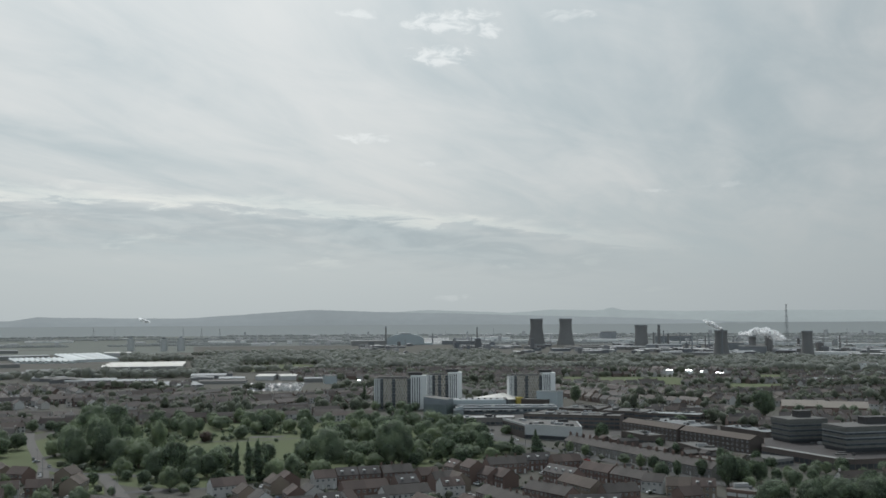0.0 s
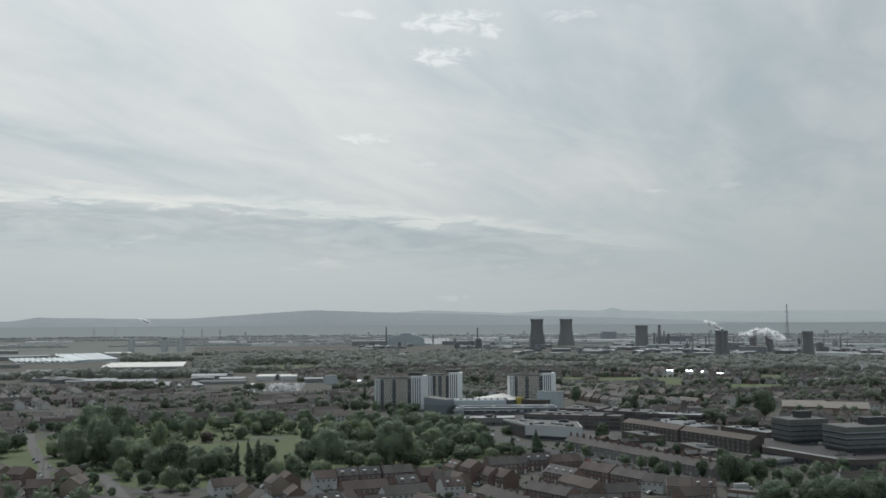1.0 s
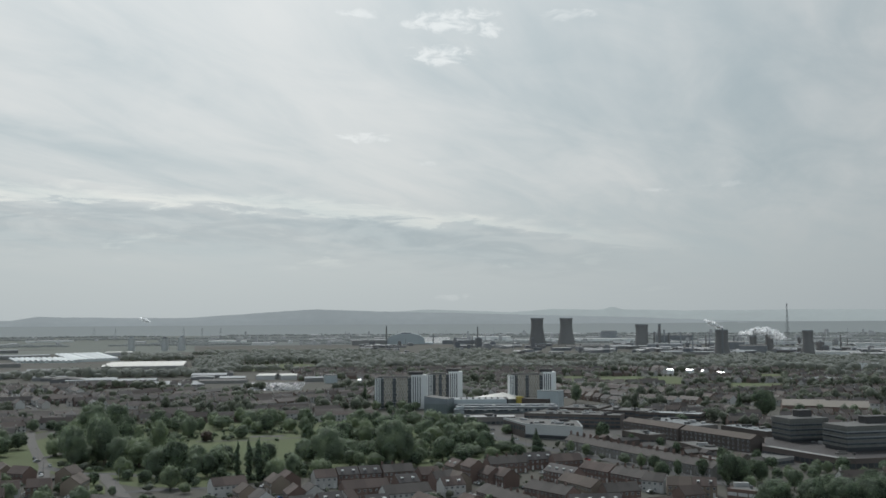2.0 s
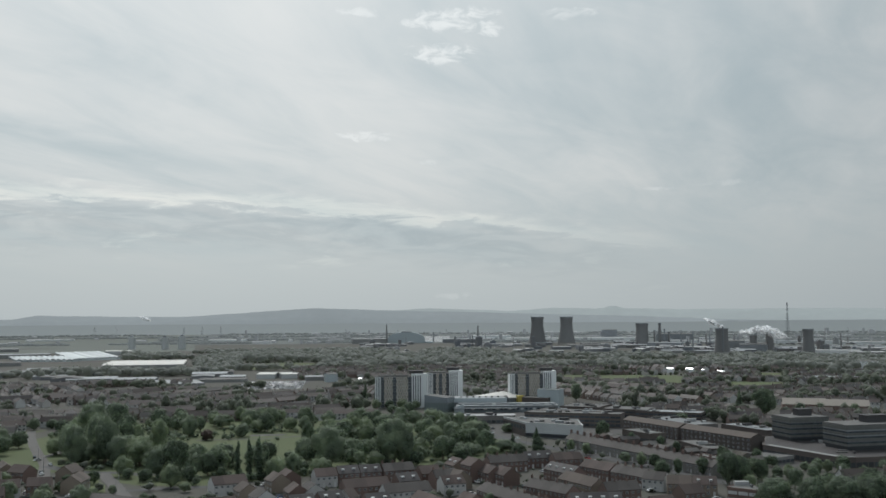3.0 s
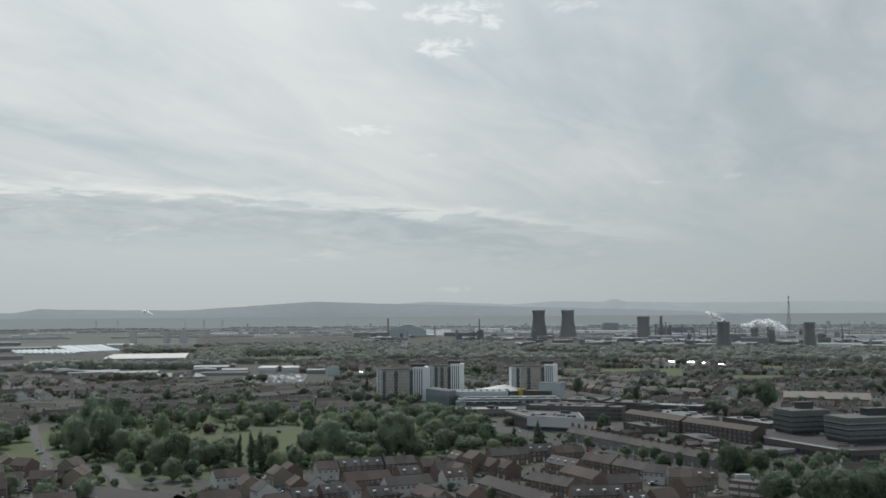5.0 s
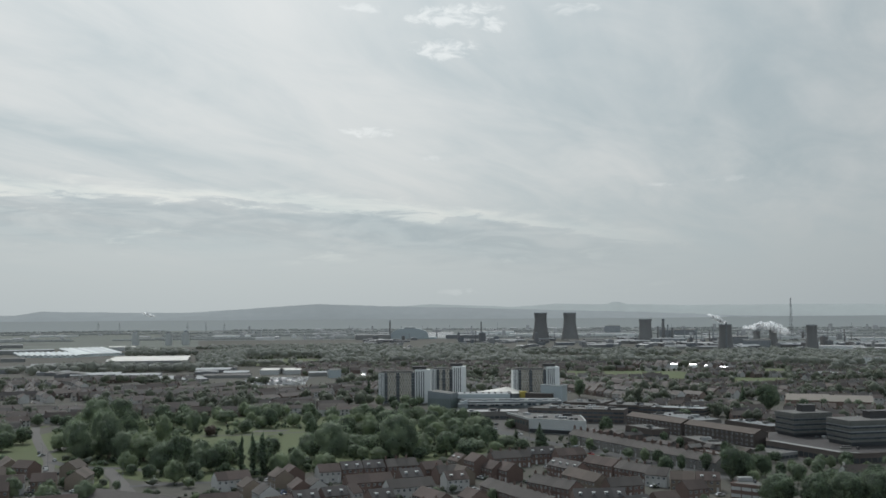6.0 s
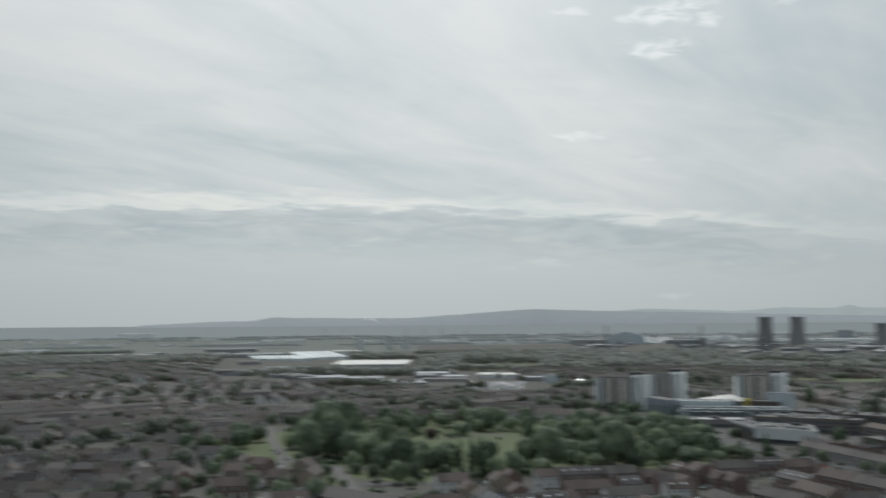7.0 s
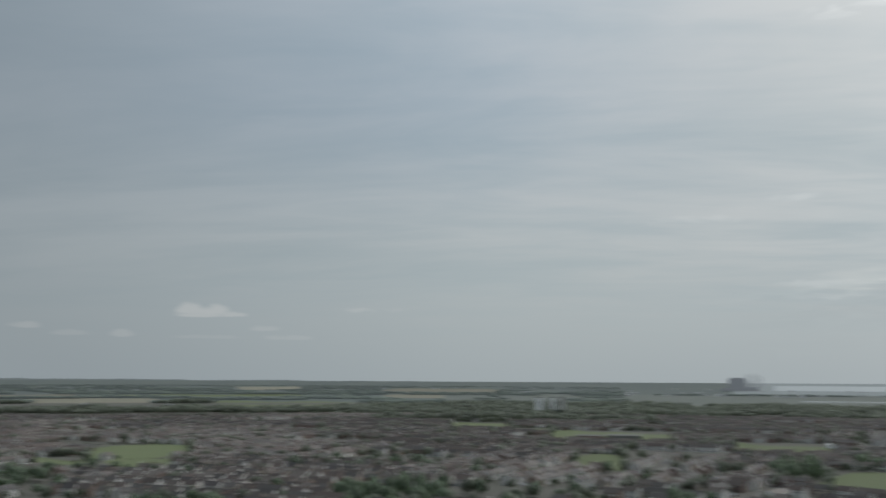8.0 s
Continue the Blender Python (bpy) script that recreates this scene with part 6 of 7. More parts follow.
def office(x, y, ang, lx, ly, label):
    """Office block raised over the podium: projecting floor bands, ribbon windows between fins. Corner at its origin, running along +x and +y."""
    ob = thing("office_block", label, "office block", pose(x, y, 5.85, 0, 0, ang), "twin office blocks")
    top = 13.5
    part("core", Geo().box(0.8, lx - 0.8, 0.8, ly - 0.8, 0, top - 0.5), M["dark"], ob, "dark glass behind the bands")
    part("roof", Geo().box(0, lx, 0, ly, top, top + 0.5), M["felt"], ob)
    for s in range(4):
        z = 1.5 + 3.0 * s
        part("floor_band", Geo().box(0, lx, 0, ly, z, z + 0.75), M["dark"] if s == 0 else M["steel"], ob, "dark recessed band")
        for (ax, ay, bx, by) in ((0, 0, lx, 0), (0, 0, 0, ly)):
            ln = lx if bx else ly
            n = int(ln / 1.9)
            for j in range(n):
                w = ln / n
                at = Matrix.Translation(((j + 0.5) * w, 0, z + 0.75)) if bx else Matrix.Rotation(math.radians(-90), 4, "Z") @ Matrix.Translation((-(j + 0.5) * w, 0, z + 0.75))
                part("panel", panel_mesh("opanel", round(w - 0.3, 2), 1.2, 0.22, "office"), None, ob, at=at)
                part("window", panel_mesh("owin", round(w - 0.35, 2), 1.0, 0.1, "pane"), None, ob, at=at @ Matrix.Translation((0, 0.3, 1.28)))
        part("panel", Geo().box(0.35, lx - 0.35, 0.35, ly - 0.35, z + 0.75, z + 2.3), M["office"], ob)
    part("parapet", Geo().box(-0.2, lx + 0.2, -0.2, ly + 0.2, top - 1.0, top), M["office"], ob)
    part("plant_room", Geo().box(lx * 0.45, lx * 0.8, ly * 0.45, ly * 0.75, top + 0.5, top + 4.2).box(lx * 0.43, lx * 0.82, ly * 0.43, ly * 0.77, top + 4.2, top + 4.5), M["dark_clad"], ob, "dark roof plant room")
    for a, b in ((0.2, 0.2), (0.8, 0.2), (0.2, 0.8), (0.8, 0.8), (0.5, 0.5)):
        part("column", Geo().box(lx * a - 0.5, lx * a + 0.5, ly * b - 0.5, ly * b + 0.5, 0, 1.7), M["concrete"], ob)
    return ob


office(206.7, 600.4, 14, 26, 20, "five-storey concrete office block with ribbon windows")
office(223.0, 557.0, 14, 44, 22, "larger five-storey concrete office block with ribbon windows")

# ------------------------------------------------------------------ works and power plant


def cooling_tower(az, dist, h, r_top, r_base, label):
    x, y, z, s = land(az, dist)
    ob = thing("cooling_tower", label, "cooling tower", pose(x, y, z), "cooling towers")
    prof = []
    for k in range(15):
        t = k / 14
        waist = r_top * 0.93
        r = waist + (r_base - waist) * max(0.0, (0.72 - t) / 0.72) ** 1.45 + (r_top - waist) * max(0.0, (t - 0.72) / 0.28) ** 1.5
        prof.append((r * s, (h * 0.06 + t * h * 0.94) * s))
    shell = Geo().lathe(prof, 40, cap=False)
    shell.lathe([(r_top * s * 1.0, h * s), (r_top * s * 1.03, h * s), (r_top * s * 1.03, h * s * 0.975), (r_top * s * 0.98, h * s * 0.975)], 40, cap=False)
    part("shell", shell, M["tower"], ob, smooth=True)
    part("rim", Geo().lathe([(r_top * s * 1.04, h * s * 0.965), (r_top * s * 1.04, h * s), (r_top * s * 0.94, h * s), (r_top * s * 0.92, h * s * 0.8)], 40, cap=False), M["steel"], ob, "dark top rim")
    part("basin", Geo().lathe([(r_base * s * 1.06, 0), (r_base * s * 1.06, 1.2), (r_base * s * 0.9, 1.2)], 40), M["concrete"], ob)
    for k in range(20 if h > 80 else 0):
        a = 2 * math.pi * k / 20
        part("leg", Geo().box(-0.5, 0.5, -0.5, 0.5, 0, h * s * 0.075), M["concrete"], ob, at=pose(math.cos(a) * r_base * s * 0.98, math.sin(a) * r_base * s * 0.98, 0))
    return ob


cooling_tower(-5.35, 3040, 84, 19.5, 27, "large grey concrete cooling tower")
cooling_tower(-7.0, 3030, 84, 19.5, 27, "large grey concrete cooling tower")
cooling_tower(-11.22, 2790, 65, 17.5, 20, "paler squat concrete cooling tower")
cooling_tower(-15.55, 2240, 56, 14.0, 17.5, "brown concrete cooling tower with steam beside it")
cooling_tower(-20.03, 2270, 54, 11.5, 14.0, "brown concrete cooling tower at the works")


cooling_tower(-17.2, 2440, 38, 8.5, 10.5, "smaller dark cooling tower beside a steam plume")
cooling_tower(-18.07, 2440, 42, 8.5, 10.5, "smaller dark cooling tower beside a steam plume")


def column(name, az, dist, h, r, material, label, category, caps=True):
    x, y, z, s = land(az, dist)
    ob = thing(name, label, category, pose(x, y, z))
    part("shaft", Geo().lathe([(r * 1.3 * s, 0), (r * 1.1 * s, h * 0.3 * s), (r * 0.85 * s, h * s)], 12), M[material], ob)
    if caps:
        part("cap_ring", Geo().lathe([(r * 1.0 * s, h * 0.93 * s), (r * 1.05 * s, h * 0.97 * s), (r * 0.9 * s, h * s)], 12), M["steel"], ob)
    return ob


for az, dist, h, r in ((3.28, 3300, 62, 2.6), (-1.95, 3500, 55, 2.4), (-12.2, 2750, 66, 4.0), (-12.7, 2750, 42, 3.2), (-14.0, 2500, 44, 1.8), (-13.7, 2500, 28, 1.8), (-13.35, 2700, 40, 2.0), (-12.45, 2740, 50, 2.0),
                       (-17.2, 2450, 50, 2.2), (-17.35, 2450, 48, 1.6), (-18.05, 2440, 48, 2.0), (-15.6, 2215, 60, 2.2), (-16.4, 2480, 35, 2.0), (-14.9, 3100, 38, 2.2), (-11.9, 2760, 46, 2.4), (0.6, 3600, 34, 2.0), (-25.0, 2700, 36, 1.6)):
    column("chimney_stack", az, dist, h, r, "tower" if r > 2.3 else "steel", "tall slender works chimney", "chimney")


def lattice(name, az, dist, h, base, label, arms=()):
    x, y, z, s = land(az, dist)
    ob = thing(name, label, "mast", pose(x, y, z, 0, 0, 20))
    geo = Geo()

    def bar(p, q, w):
        p, q = Vector(p), Vector(q)
        ax = (q - p).normalized()
        u = ax.cross(Vector((0.3, 0.9, 0.1))).normalized() * w
        t = ax.cross(u)
        geo.add([p - u - t, p + u - t, p + u + t, p - u + t, q - u - t, q + u - t, q + u + t, q - u + t], [(0, 1, 5, 4), (1, 2, 6, 5), (2, 3, 7, 6), (3, 0, 4, 7), (4, 5, 6, 7)])

    n = 9
    for k in range(n):
        za, zb = h * s * k / n, h * s * (k + 1) / n
        wa, wb = base * s * (1 - 0.85 * k / n), base * s * (1 - 0.85 * (k + 1) / n)
        for i in range(4):
            cs = ((-1, -1), (1, -1), (1, 1), (-1, 1))
            a, b = cs[i], cs[(i + 1) % 4]
            bar((a[0] * wa, a[1] * wa, za), (a[0] * wb, a[1] * wb, zb), 0.22 * s)
            bar((a[0] * wa, a[1] * wa, za), (b[0] * wb, b[1] * wb, zb), 0.12 * s)
    for f_, w in arms:
        bar((-w * s, 0, h * s * f_), (w * s, 0, h * s * f_), 0.3 * s)
    part("lattice", geo, M["steel"], ob)
    return ob


lattice("radio_mast", -19.0, 2760, 118, 4.5, "tall lattice mast beside the works")
for az, dist in ((19.3, 4800), (18.2, 4800), (12.6, 4300), (13.6, 4300), (14.6, 4500)):
    lattice("pylon", az, dist, 52, 5, "lattice electricity pylon on the marsh", ((0.62, 8), (0.76, 7), (0.9, 5)))


def steam(az, dist, z0, length, size, seed, label, rise=0.75, droop=0.0):
    """A drifting plume of torn, overlapping veils, fixed to the stack by its narrow end; droop lets its thin tail sink."""
    rnd = random.Random(seed)
    x, y, z, s = land(az, dist)
    bm = bmesh.new()
    for k in range(54):
        t = (k / 53) ** 1.15
        body = math.sin(math.pi * min(1.0, 0.08 + 0.92 * t)) ** 0.8
        c = Vector((-length * t, rnd.uniform(-1, 1) * size * 0.4, z0 + size * (rise * t - droop * max(0.0, t - 0.5)) + rnd.uniform(-0.5, 0.5) * size * (0.15 + 0.6 * body)))
        r = size * (0.13 + 0.34 * body * rnd.uniform(0.5, 1.0))
        made = bmesh.ops.create_icosphere(bm, subdivisions=2, radius=r, matrix=Matrix.Translation(c))
        for v in made["verts"]:
            v.co += (v.co - c) * (0.6 * noise.noise(v.co * (1.4 / size) + Vector((seed, 0, 0))) + 0.45 * noise.noise(v.co * (4 / size)))
    me = bpy.data.meshes.new("steam_plume")
    bm.to_mesh(me)
    bm.free()
    me.materials.append(M["steam"])
    me.polygons.foreach_set("use_smooth", np.ones(len(me.polygons), dtype=bool))
    ob = tagged(new("steam_plume", me), label, "steam", "", "stuff")
    ob.matrix_basis = pose(x, y, z)
    return ob


steam(-18.87, 2430, 34, 104, 17, 3, "white torn plume of steam drifting from the works", 2.3, 3.2)
steam(-15.6, 2250, 58, 40, 9, 7, "white wisp of steam over the tower", 2.2)
steam(16.4, 4500, 66, 40, 10, 9, "small white plume of steam on the marsh", 1.2)


def shed(az, dist, w, d, h, wall, roof, label, turn=0.0, rise=1.5, name="shed", category="industrial shed", spans=1):
    x, y, z, s = land(az, dist)
    ob = thing(name, label, category, Matrix.LocRotScale((x, y, z), Euler((0, 0, radians(az + turn))), (s, s, s)), "industrial sheds")
    part("wall", Geo().box(-w / 2, w / 2, -d / 2, d / 2, 0, h), M[wall], ob)
    sd = d / spans
    for k in range(spans):
        part("roof", Geo().roof(-w / 2, w / 2, -d / 2 + k * sd, -d / 2 + (k + 1) * sd, h, rise, 0.0 if spans > 1 else 0.3), M[roof], ob)
    return ob


for k in range(11):
    shed(23.25 - 0.275 * k, 2235 - 4 * k, 215, 8.5, 3.5, "glass_roof", "glass_roof", "narrow glasshouse in a row of bright glazed roofs", 94.5, 2.4, "glasshouse", "greenhouse")
for k in range(10):
    shed(20.65 - 0.225 * k, 2330 + 6 * k, 430, 9.6, 4, "glass_roof", "glass_roof", "long glasshouse bay with a bright glazed roof", 96, 2.2, "glasshouse", "greenhouse")
shed(16.55, 1830, 132, 170, 5.5, "concrete", "cream_roof", "wide warehouse with a pale cream roof", -4, 2.4, spans=3)
shed(17.2, 440, 46, 15, 3.6, "brick_brown", "roof_grey", "long low brick hall with a dark grey pitched roof", -44, 3.0, "hall", "hall")
for az, dist, w, d, h, wall, roof in (
        (15.0, 1290, 52, 90, 3.5, "concrete", "metal_roof"), (19.4, 1420, 66, 60, 3.5, "concrete", "metal_roof"), (21.3, 1720, 80, 80, 3.5, "concrete", "metal_roof"), (23.5, 1950, 40, 40, 6, "concrete", "felt"), (24.5, 1600, 50, 26, 6, "brick_brown", "felt"),
        (11.9, 1390, 34, 40, 4, "concrete", "metal_roof"), (9.95, 1400, 25, 44, 6, "worn_white", "cream_roof"), (8.85, 1395, 25, 44, 6, "worn_white", "cream_roof"), (6.45, 1295, 15, 14, 10, "pale_blue", "felt"), (7.4, 1330, 24, 16, 5, "concrete", "metal_roof"), (12.4, 1330, 60, 26, 3.5, "concrete", "felt"),
        (26.5, 1700, 40, 24, 6, "brick_brown", "felt"), (27.5, 1900, 60, 20, 6, "concrete", "metal_roof"), (23.0, 2350, 120, 40, 8, "concrete", "metal_roof"), (18.0, 2450, 60, 30, 9, "worn_white", "cream_roof"), (16.2, 2300, 30, 20, 8, "concrete", "pale_roof")):
    shed(az, dist, w, d, h, wall, roof, "grey industrial shed with a low pitched roof", random.Random(az).uniform(-12, 12))
for az, dist, w, d, h, wall, roof in (
        (4.3, 3250, 110, 60, 16, "concrete", "metal_roof"), (2.6, 3500, 120, 60, 12, "concrete", "metal_roof"), (-1.0, 3350, 120, 60, 12, "steel", "metal_roof"), (-2.7, 3900, 150, 50, 14, "white_clad", "pale_roof"), (-3.0, 2900, 150, 40, 6, "concrete", "metal_roof"),
        (-6.2, 3600, 330, 40, 10, "white_clad", "pale_roof"), (-9.6, 3500, 180, 50, 12, "white_clad", "pale_roof"), (-8.2, 2760, 120, 40, 7, "concrete", "felt"), (-10.5, 2720, 120, 40, 8, "concrete", "metal_roof"), (-12.5, 2680, 90, 40, 14, "steel", "metal_roof"),
        (-14.5, 2300, 180, 26, 6, "concrete", "metal_roof"), (-17.2, 2380, 60, 30, 18, "steel", "felt"), (-16.3, 2460, 40, 30, 24, "steel", "felt")):
    shed(az, dist, w, d, h, wall, roof, "large grey works building", random.Random(az).uniform(-8, 8))
for az, dist, w, d, h, wall, roof in (
        (-21.5, 2300, 90, 30, 8, "white_clad", "pale_roof"), (-23.5, 2200, 110, 30, 8, "concrete", "pale_roof"), (-22.5, 2600, 160, 30, 10, "white_clad", "metal_roof"), (-19.5, 2500, 120, 30, 10, "white_clad", "metal_roof"), (-25.0, 2450, 160, 30, 9, "concrete", "pale_roof"),
        (-24.0, 3000, 240, 40, 10, "white_clad", "pale_roof"), (-20.0, 3100, 200, 40, 10, "white_clad", "metal_roof"), (-15.0, 3200, 260, 40, 9, "white_clad", "pale_roof"), (-13.0, 3500, 120, 40, 24, "steel", "felt"), (-9.4, 3900, 60, 40, 34, "steel", "felt"),
        (-21.5, 1330, 60, 22, 5, "concrete", "metal_roof"), (-19.6, 1300, 40, 22, 5, "blue_clad", "metal_roof"), (-23.0, 1650, 26, 20, 12, "white_clad", "felt")):
    shed(az, dist, w, d, h, wall, roof, "pale industrial building beyond the trees", random.Random(az).uniform(-10, 10))
for az, dist, w in ((-19.7, 925, 36), (-21.7, 918, 40)):
    shed(az, dist, w, 22, 5, "brick", "tan_roof", "long brick school hall with a sun-bleached tan roof", 4, 4.5, "school_hall", "school")
for az, dist, w in ((-12.75, 1480, 11), (-13.8, 1475, 12), (-14.5, 1450, 4), (-15.45, 1410, 12), (4.8, 1240, 5)):
    shed(az, dist, w, 3.4, 6.5, "white_clad", "glint", "small shed with a glinting metal roof", -38 if az < 0 else -20, 1.1)

def plant(name, zones, material, seed, label):
    """Far clutter of a works district: sheds, tanks, low blocks, thin stacks and gantries, as one sheet of stuff."""
    rnd, geo = random.Random(seed), Geo()
    for a0, a1, d0, d1, count, tall in zones:
        for k in range(count):
            az, dist = rnd.uniform(a0, a1), d0 * (d1 / d0) ** rnd.random()
            if in_field(az, dist, 0.1) or -0.5 < az < 1.9 and dist < 4600:
                continue
            x, y, z, s = land(az, dist)
            kind = rnd.random() * (1.0 if tall else 0.7)
            if kind < 0.55:
                w, d, h = rnd.uniform(12, 60) * s, rnd.uniform(10, 26) * s, rnd.uniform(3.5, 9 if tall else 6) * s
                geo.box(x - w / 2, x + w / 2, y - d / 2, y + d / 2, z - 1, z + h)
                geo.roof(x - w / 2, x + w / 2, y - d / 2, y + d / 2, z + h, rnd.uniform(0.5, 2.5) * s, 0.3)
            elif kind < 0.75:
                r, h = rnd.uniform(4, 12) * s, rnd.uniform(6, 14) * s
                geo.lathe([(r, z - 1), (r, z + h), (r * 0.2, z + h * 1.12)], 12, 0, x, y)
            elif kind < 0.88:
                w, h = rnd.uniform(6, 16) * s, rnd.uniform(12, 28) * s
                geo.box(x - w / 2, x + w / 2, y - w / 2, y + w / 2, z - 1, z + h)
            else:
                r, h = rnd.uniform(0.7, 1.5) * s, rnd.uniform(18, 44) * s
                geo.lathe([(r * 1.2, z - 1), (r, z + h)], 8, 0, x, y)
    return structure(name, geo, M[material], label, "industrial plant", "stuff")


def works(zones, seed):
    """Sheds, tanks, process towers and thin stacks of the works, each a thing of its own."""
    rnd = random.Random(seed)
    group = "sheds, tanks and stacks of the works"

    def piece(name, geo, x, y, turn, label, category):
        ob = tagged(new(name, geo.mesh(name, M["plant"])), label, category, group)
        ob.matrix_basis = pose(x, y, 0, 0, 0, turn)
        return ob

    for a0, a1, d0, d1, count, tall in zones:
        for k in range(count):
            az, dist = rnd.uniform(a0, a1), d0 * (d1 / d0) ** rnd.random()
            if in_field(az, dist, 0.1) or -0.6 < az < 1.9:
                continue
            x, y, z, s = land(az, dist)
            kind = rnd.random() * (1.0 if tall else 0.54)
            turn = rnd.choice((8, 8, 98)) + rnd.uniform(-5, 5)
            if kind < 0.55:
                w, d, h, rise = rnd.uniform(12, 60), rnd.uniform(10, 26) if tall else rnd.uniform(20, 55), rnd.uniform(3.5, 8) if tall else rnd.uniform(3, 4.5), rnd.uniform(0.5, 2.5)
                ob = piece("works_shed", Geo().gable_body(-w / 2, w / 2, -d / 2, d / 2, h, rise), x, y, turn, "pale sheet-clad works shed with a low pitched roof", "shed")
                part("roof", Geo().roof(-w / 2 - 0.3, w / 2 + 0.3, -d / 2, d / 2, h + 0.05, rise, 0.3), M[rnd.choice(("plant", "pale_roof", "metal_roof", "pale_roof") if tall else ("plant", "metal_roof", "felt", "felt"))], ob)
            elif kind < 0.75:
                r, h = rnd.uniform(4, 12), rnd.uniform(6, 14)
                ob = piece("storage_tank", Geo().lathe([(r, 0), (r, h)], 14), x, y, 0, "round grey steel storage tank at the works", "tank")
                part("lid", Geo().lathe([(r * 1.02, h), (r * 1.02, h + 0.2), (r * 0.2, h * 1.12)], 14), M["plant"], ob)
            elif kind < 0.88:
                w, h = rnd.uniform(6, 16), rnd.uniform(12, 28)
                ob = piece("process_tower", Geo().box(-w / 2, w / 2, -w / 2, w / 2, 0, h), x, y, turn, "tall blocky grey process building", "works building")
                part("roof_housing", Geo().box(-w / 4, w / 4, -w / 4, w / 4, h, h * 1.12), M["steel"], ob)
            else:
                r, h = rnd.uniform(0.7, 1.5), rnd.uniform(18, 44)
                piece("exhaust_stack", Geo().lathe([(r * 1.2, 0), (r, h)], 8), x, y, 0, "thin steel exhaust stack at the works", "chimney")


works([(-27, 5, 2300, 3150, 220, 1), (-27, -8, 2350, 2800, 110, 1), (24, 34, 2350, 3000, 10, 0), (12, 27, 1380, 1650, 26, 0),], 41)
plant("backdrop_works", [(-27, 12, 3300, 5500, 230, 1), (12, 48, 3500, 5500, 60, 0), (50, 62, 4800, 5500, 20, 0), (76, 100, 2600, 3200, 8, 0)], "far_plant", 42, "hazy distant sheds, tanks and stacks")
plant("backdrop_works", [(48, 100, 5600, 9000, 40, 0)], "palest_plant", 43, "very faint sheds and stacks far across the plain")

# curved works hall
x, y, z, s = land(2.15, 3350)
hall = thing("works_hall", "big grey works hall with a stepped curved roof", "works building", Matrix.LocRotScale((x, y, z), Euler((0, 0, radians(1.6))), (s, s, s)))
arc = [(62 * math.cos(a), 14 + 22 * math.sin(a)) for a in np.linspace(0, math.pi, 15)]
v = [(p, q, r) for q in (-30, 30) for p, r in [(62, 0)] + arc + [(-62, 0)]]
k = len(arc) + 2
part("wall", Geo().add(v, [tuple(range(k)), tuple(range(2 * k - 1, k - 1, -1))] + [(i, i + k, (i + 1) % k + k, (i + 1) % k) for i in range(k)]), M["pale_blue"], hall)
part("side_aisle", Geo().box(-120, -62, -28, 28, 0, 14), M["pale_blue"], hall)
part("side_aisle", Geo().box(62, 90, -28, 28, 0, 5), M["pale_blue"], hall)
part("roof_monitor", Geo().box(-18, 18, -31, 31, 35.5, 39), M["steel"], hall)

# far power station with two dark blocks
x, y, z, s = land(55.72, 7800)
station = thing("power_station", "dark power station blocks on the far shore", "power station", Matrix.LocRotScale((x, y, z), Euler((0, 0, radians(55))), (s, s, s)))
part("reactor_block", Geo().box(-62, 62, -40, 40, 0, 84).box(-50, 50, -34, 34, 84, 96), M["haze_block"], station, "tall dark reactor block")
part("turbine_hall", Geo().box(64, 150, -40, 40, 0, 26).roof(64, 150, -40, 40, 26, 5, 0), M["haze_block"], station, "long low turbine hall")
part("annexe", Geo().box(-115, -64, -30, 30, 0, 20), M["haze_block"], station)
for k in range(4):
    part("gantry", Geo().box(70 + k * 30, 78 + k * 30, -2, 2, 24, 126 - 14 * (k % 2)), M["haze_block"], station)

for az, dist, w, h in ((66.6, 2230, 17, 38), (65.85, 2250, 13, 38), (65.28, 2230, 14, 38)):
    x, y, z, s = land(az, dist)
    ob = thing("tower_block", "pale grey high-rise block of flats among trees", "tower block", pose(x, y, 0, 0, 0, az), "three far tower blocks")
    part("wall", Geo().box(-w / 2, w / 2, -8, 8, 0, h), M["white_roof" if az > 65.5 else "cream_roof"], ob)
    part("roof", Geo().box(-w / 2 - .3, w / 2 + .3, -8.3, 8.3, h, h + 0.6).box(-3, 3, -3, 3, h + 0.6, h + 3), M["felt"], ob)
    for fl in range(12):
        for j in (-0.3, 0.3):
            part("window", panel_mesh("twin", 2.4, 1.1, 0.06, "steel"), None, ob, at=Matrix.Translation((w * j, -8, 1.2 + fl * 3.0)))
for az, dist, w, h in ((17.35, 2900, 20, 34), (15.6, 2850, 20, 33), (14.7, 2840, 22, 36)):
    x, y, z, s = land(az, dist)
    ob = thing("storage_silo", "grey concrete storage tower on the marsh edge", "silo", pose(x, y, z))
    part("shell", Geo().lathe([(w / 2, 0), (w / 2, h * 0.9), (w / 2 + 0.8, h * 0.9), (w / 2 + 0.8, h)], 16), M["worn_white"], ob)
    part("head_house", Geo().box(-4, 4, -4, 4, h, h + 4), M["steel"], ob)
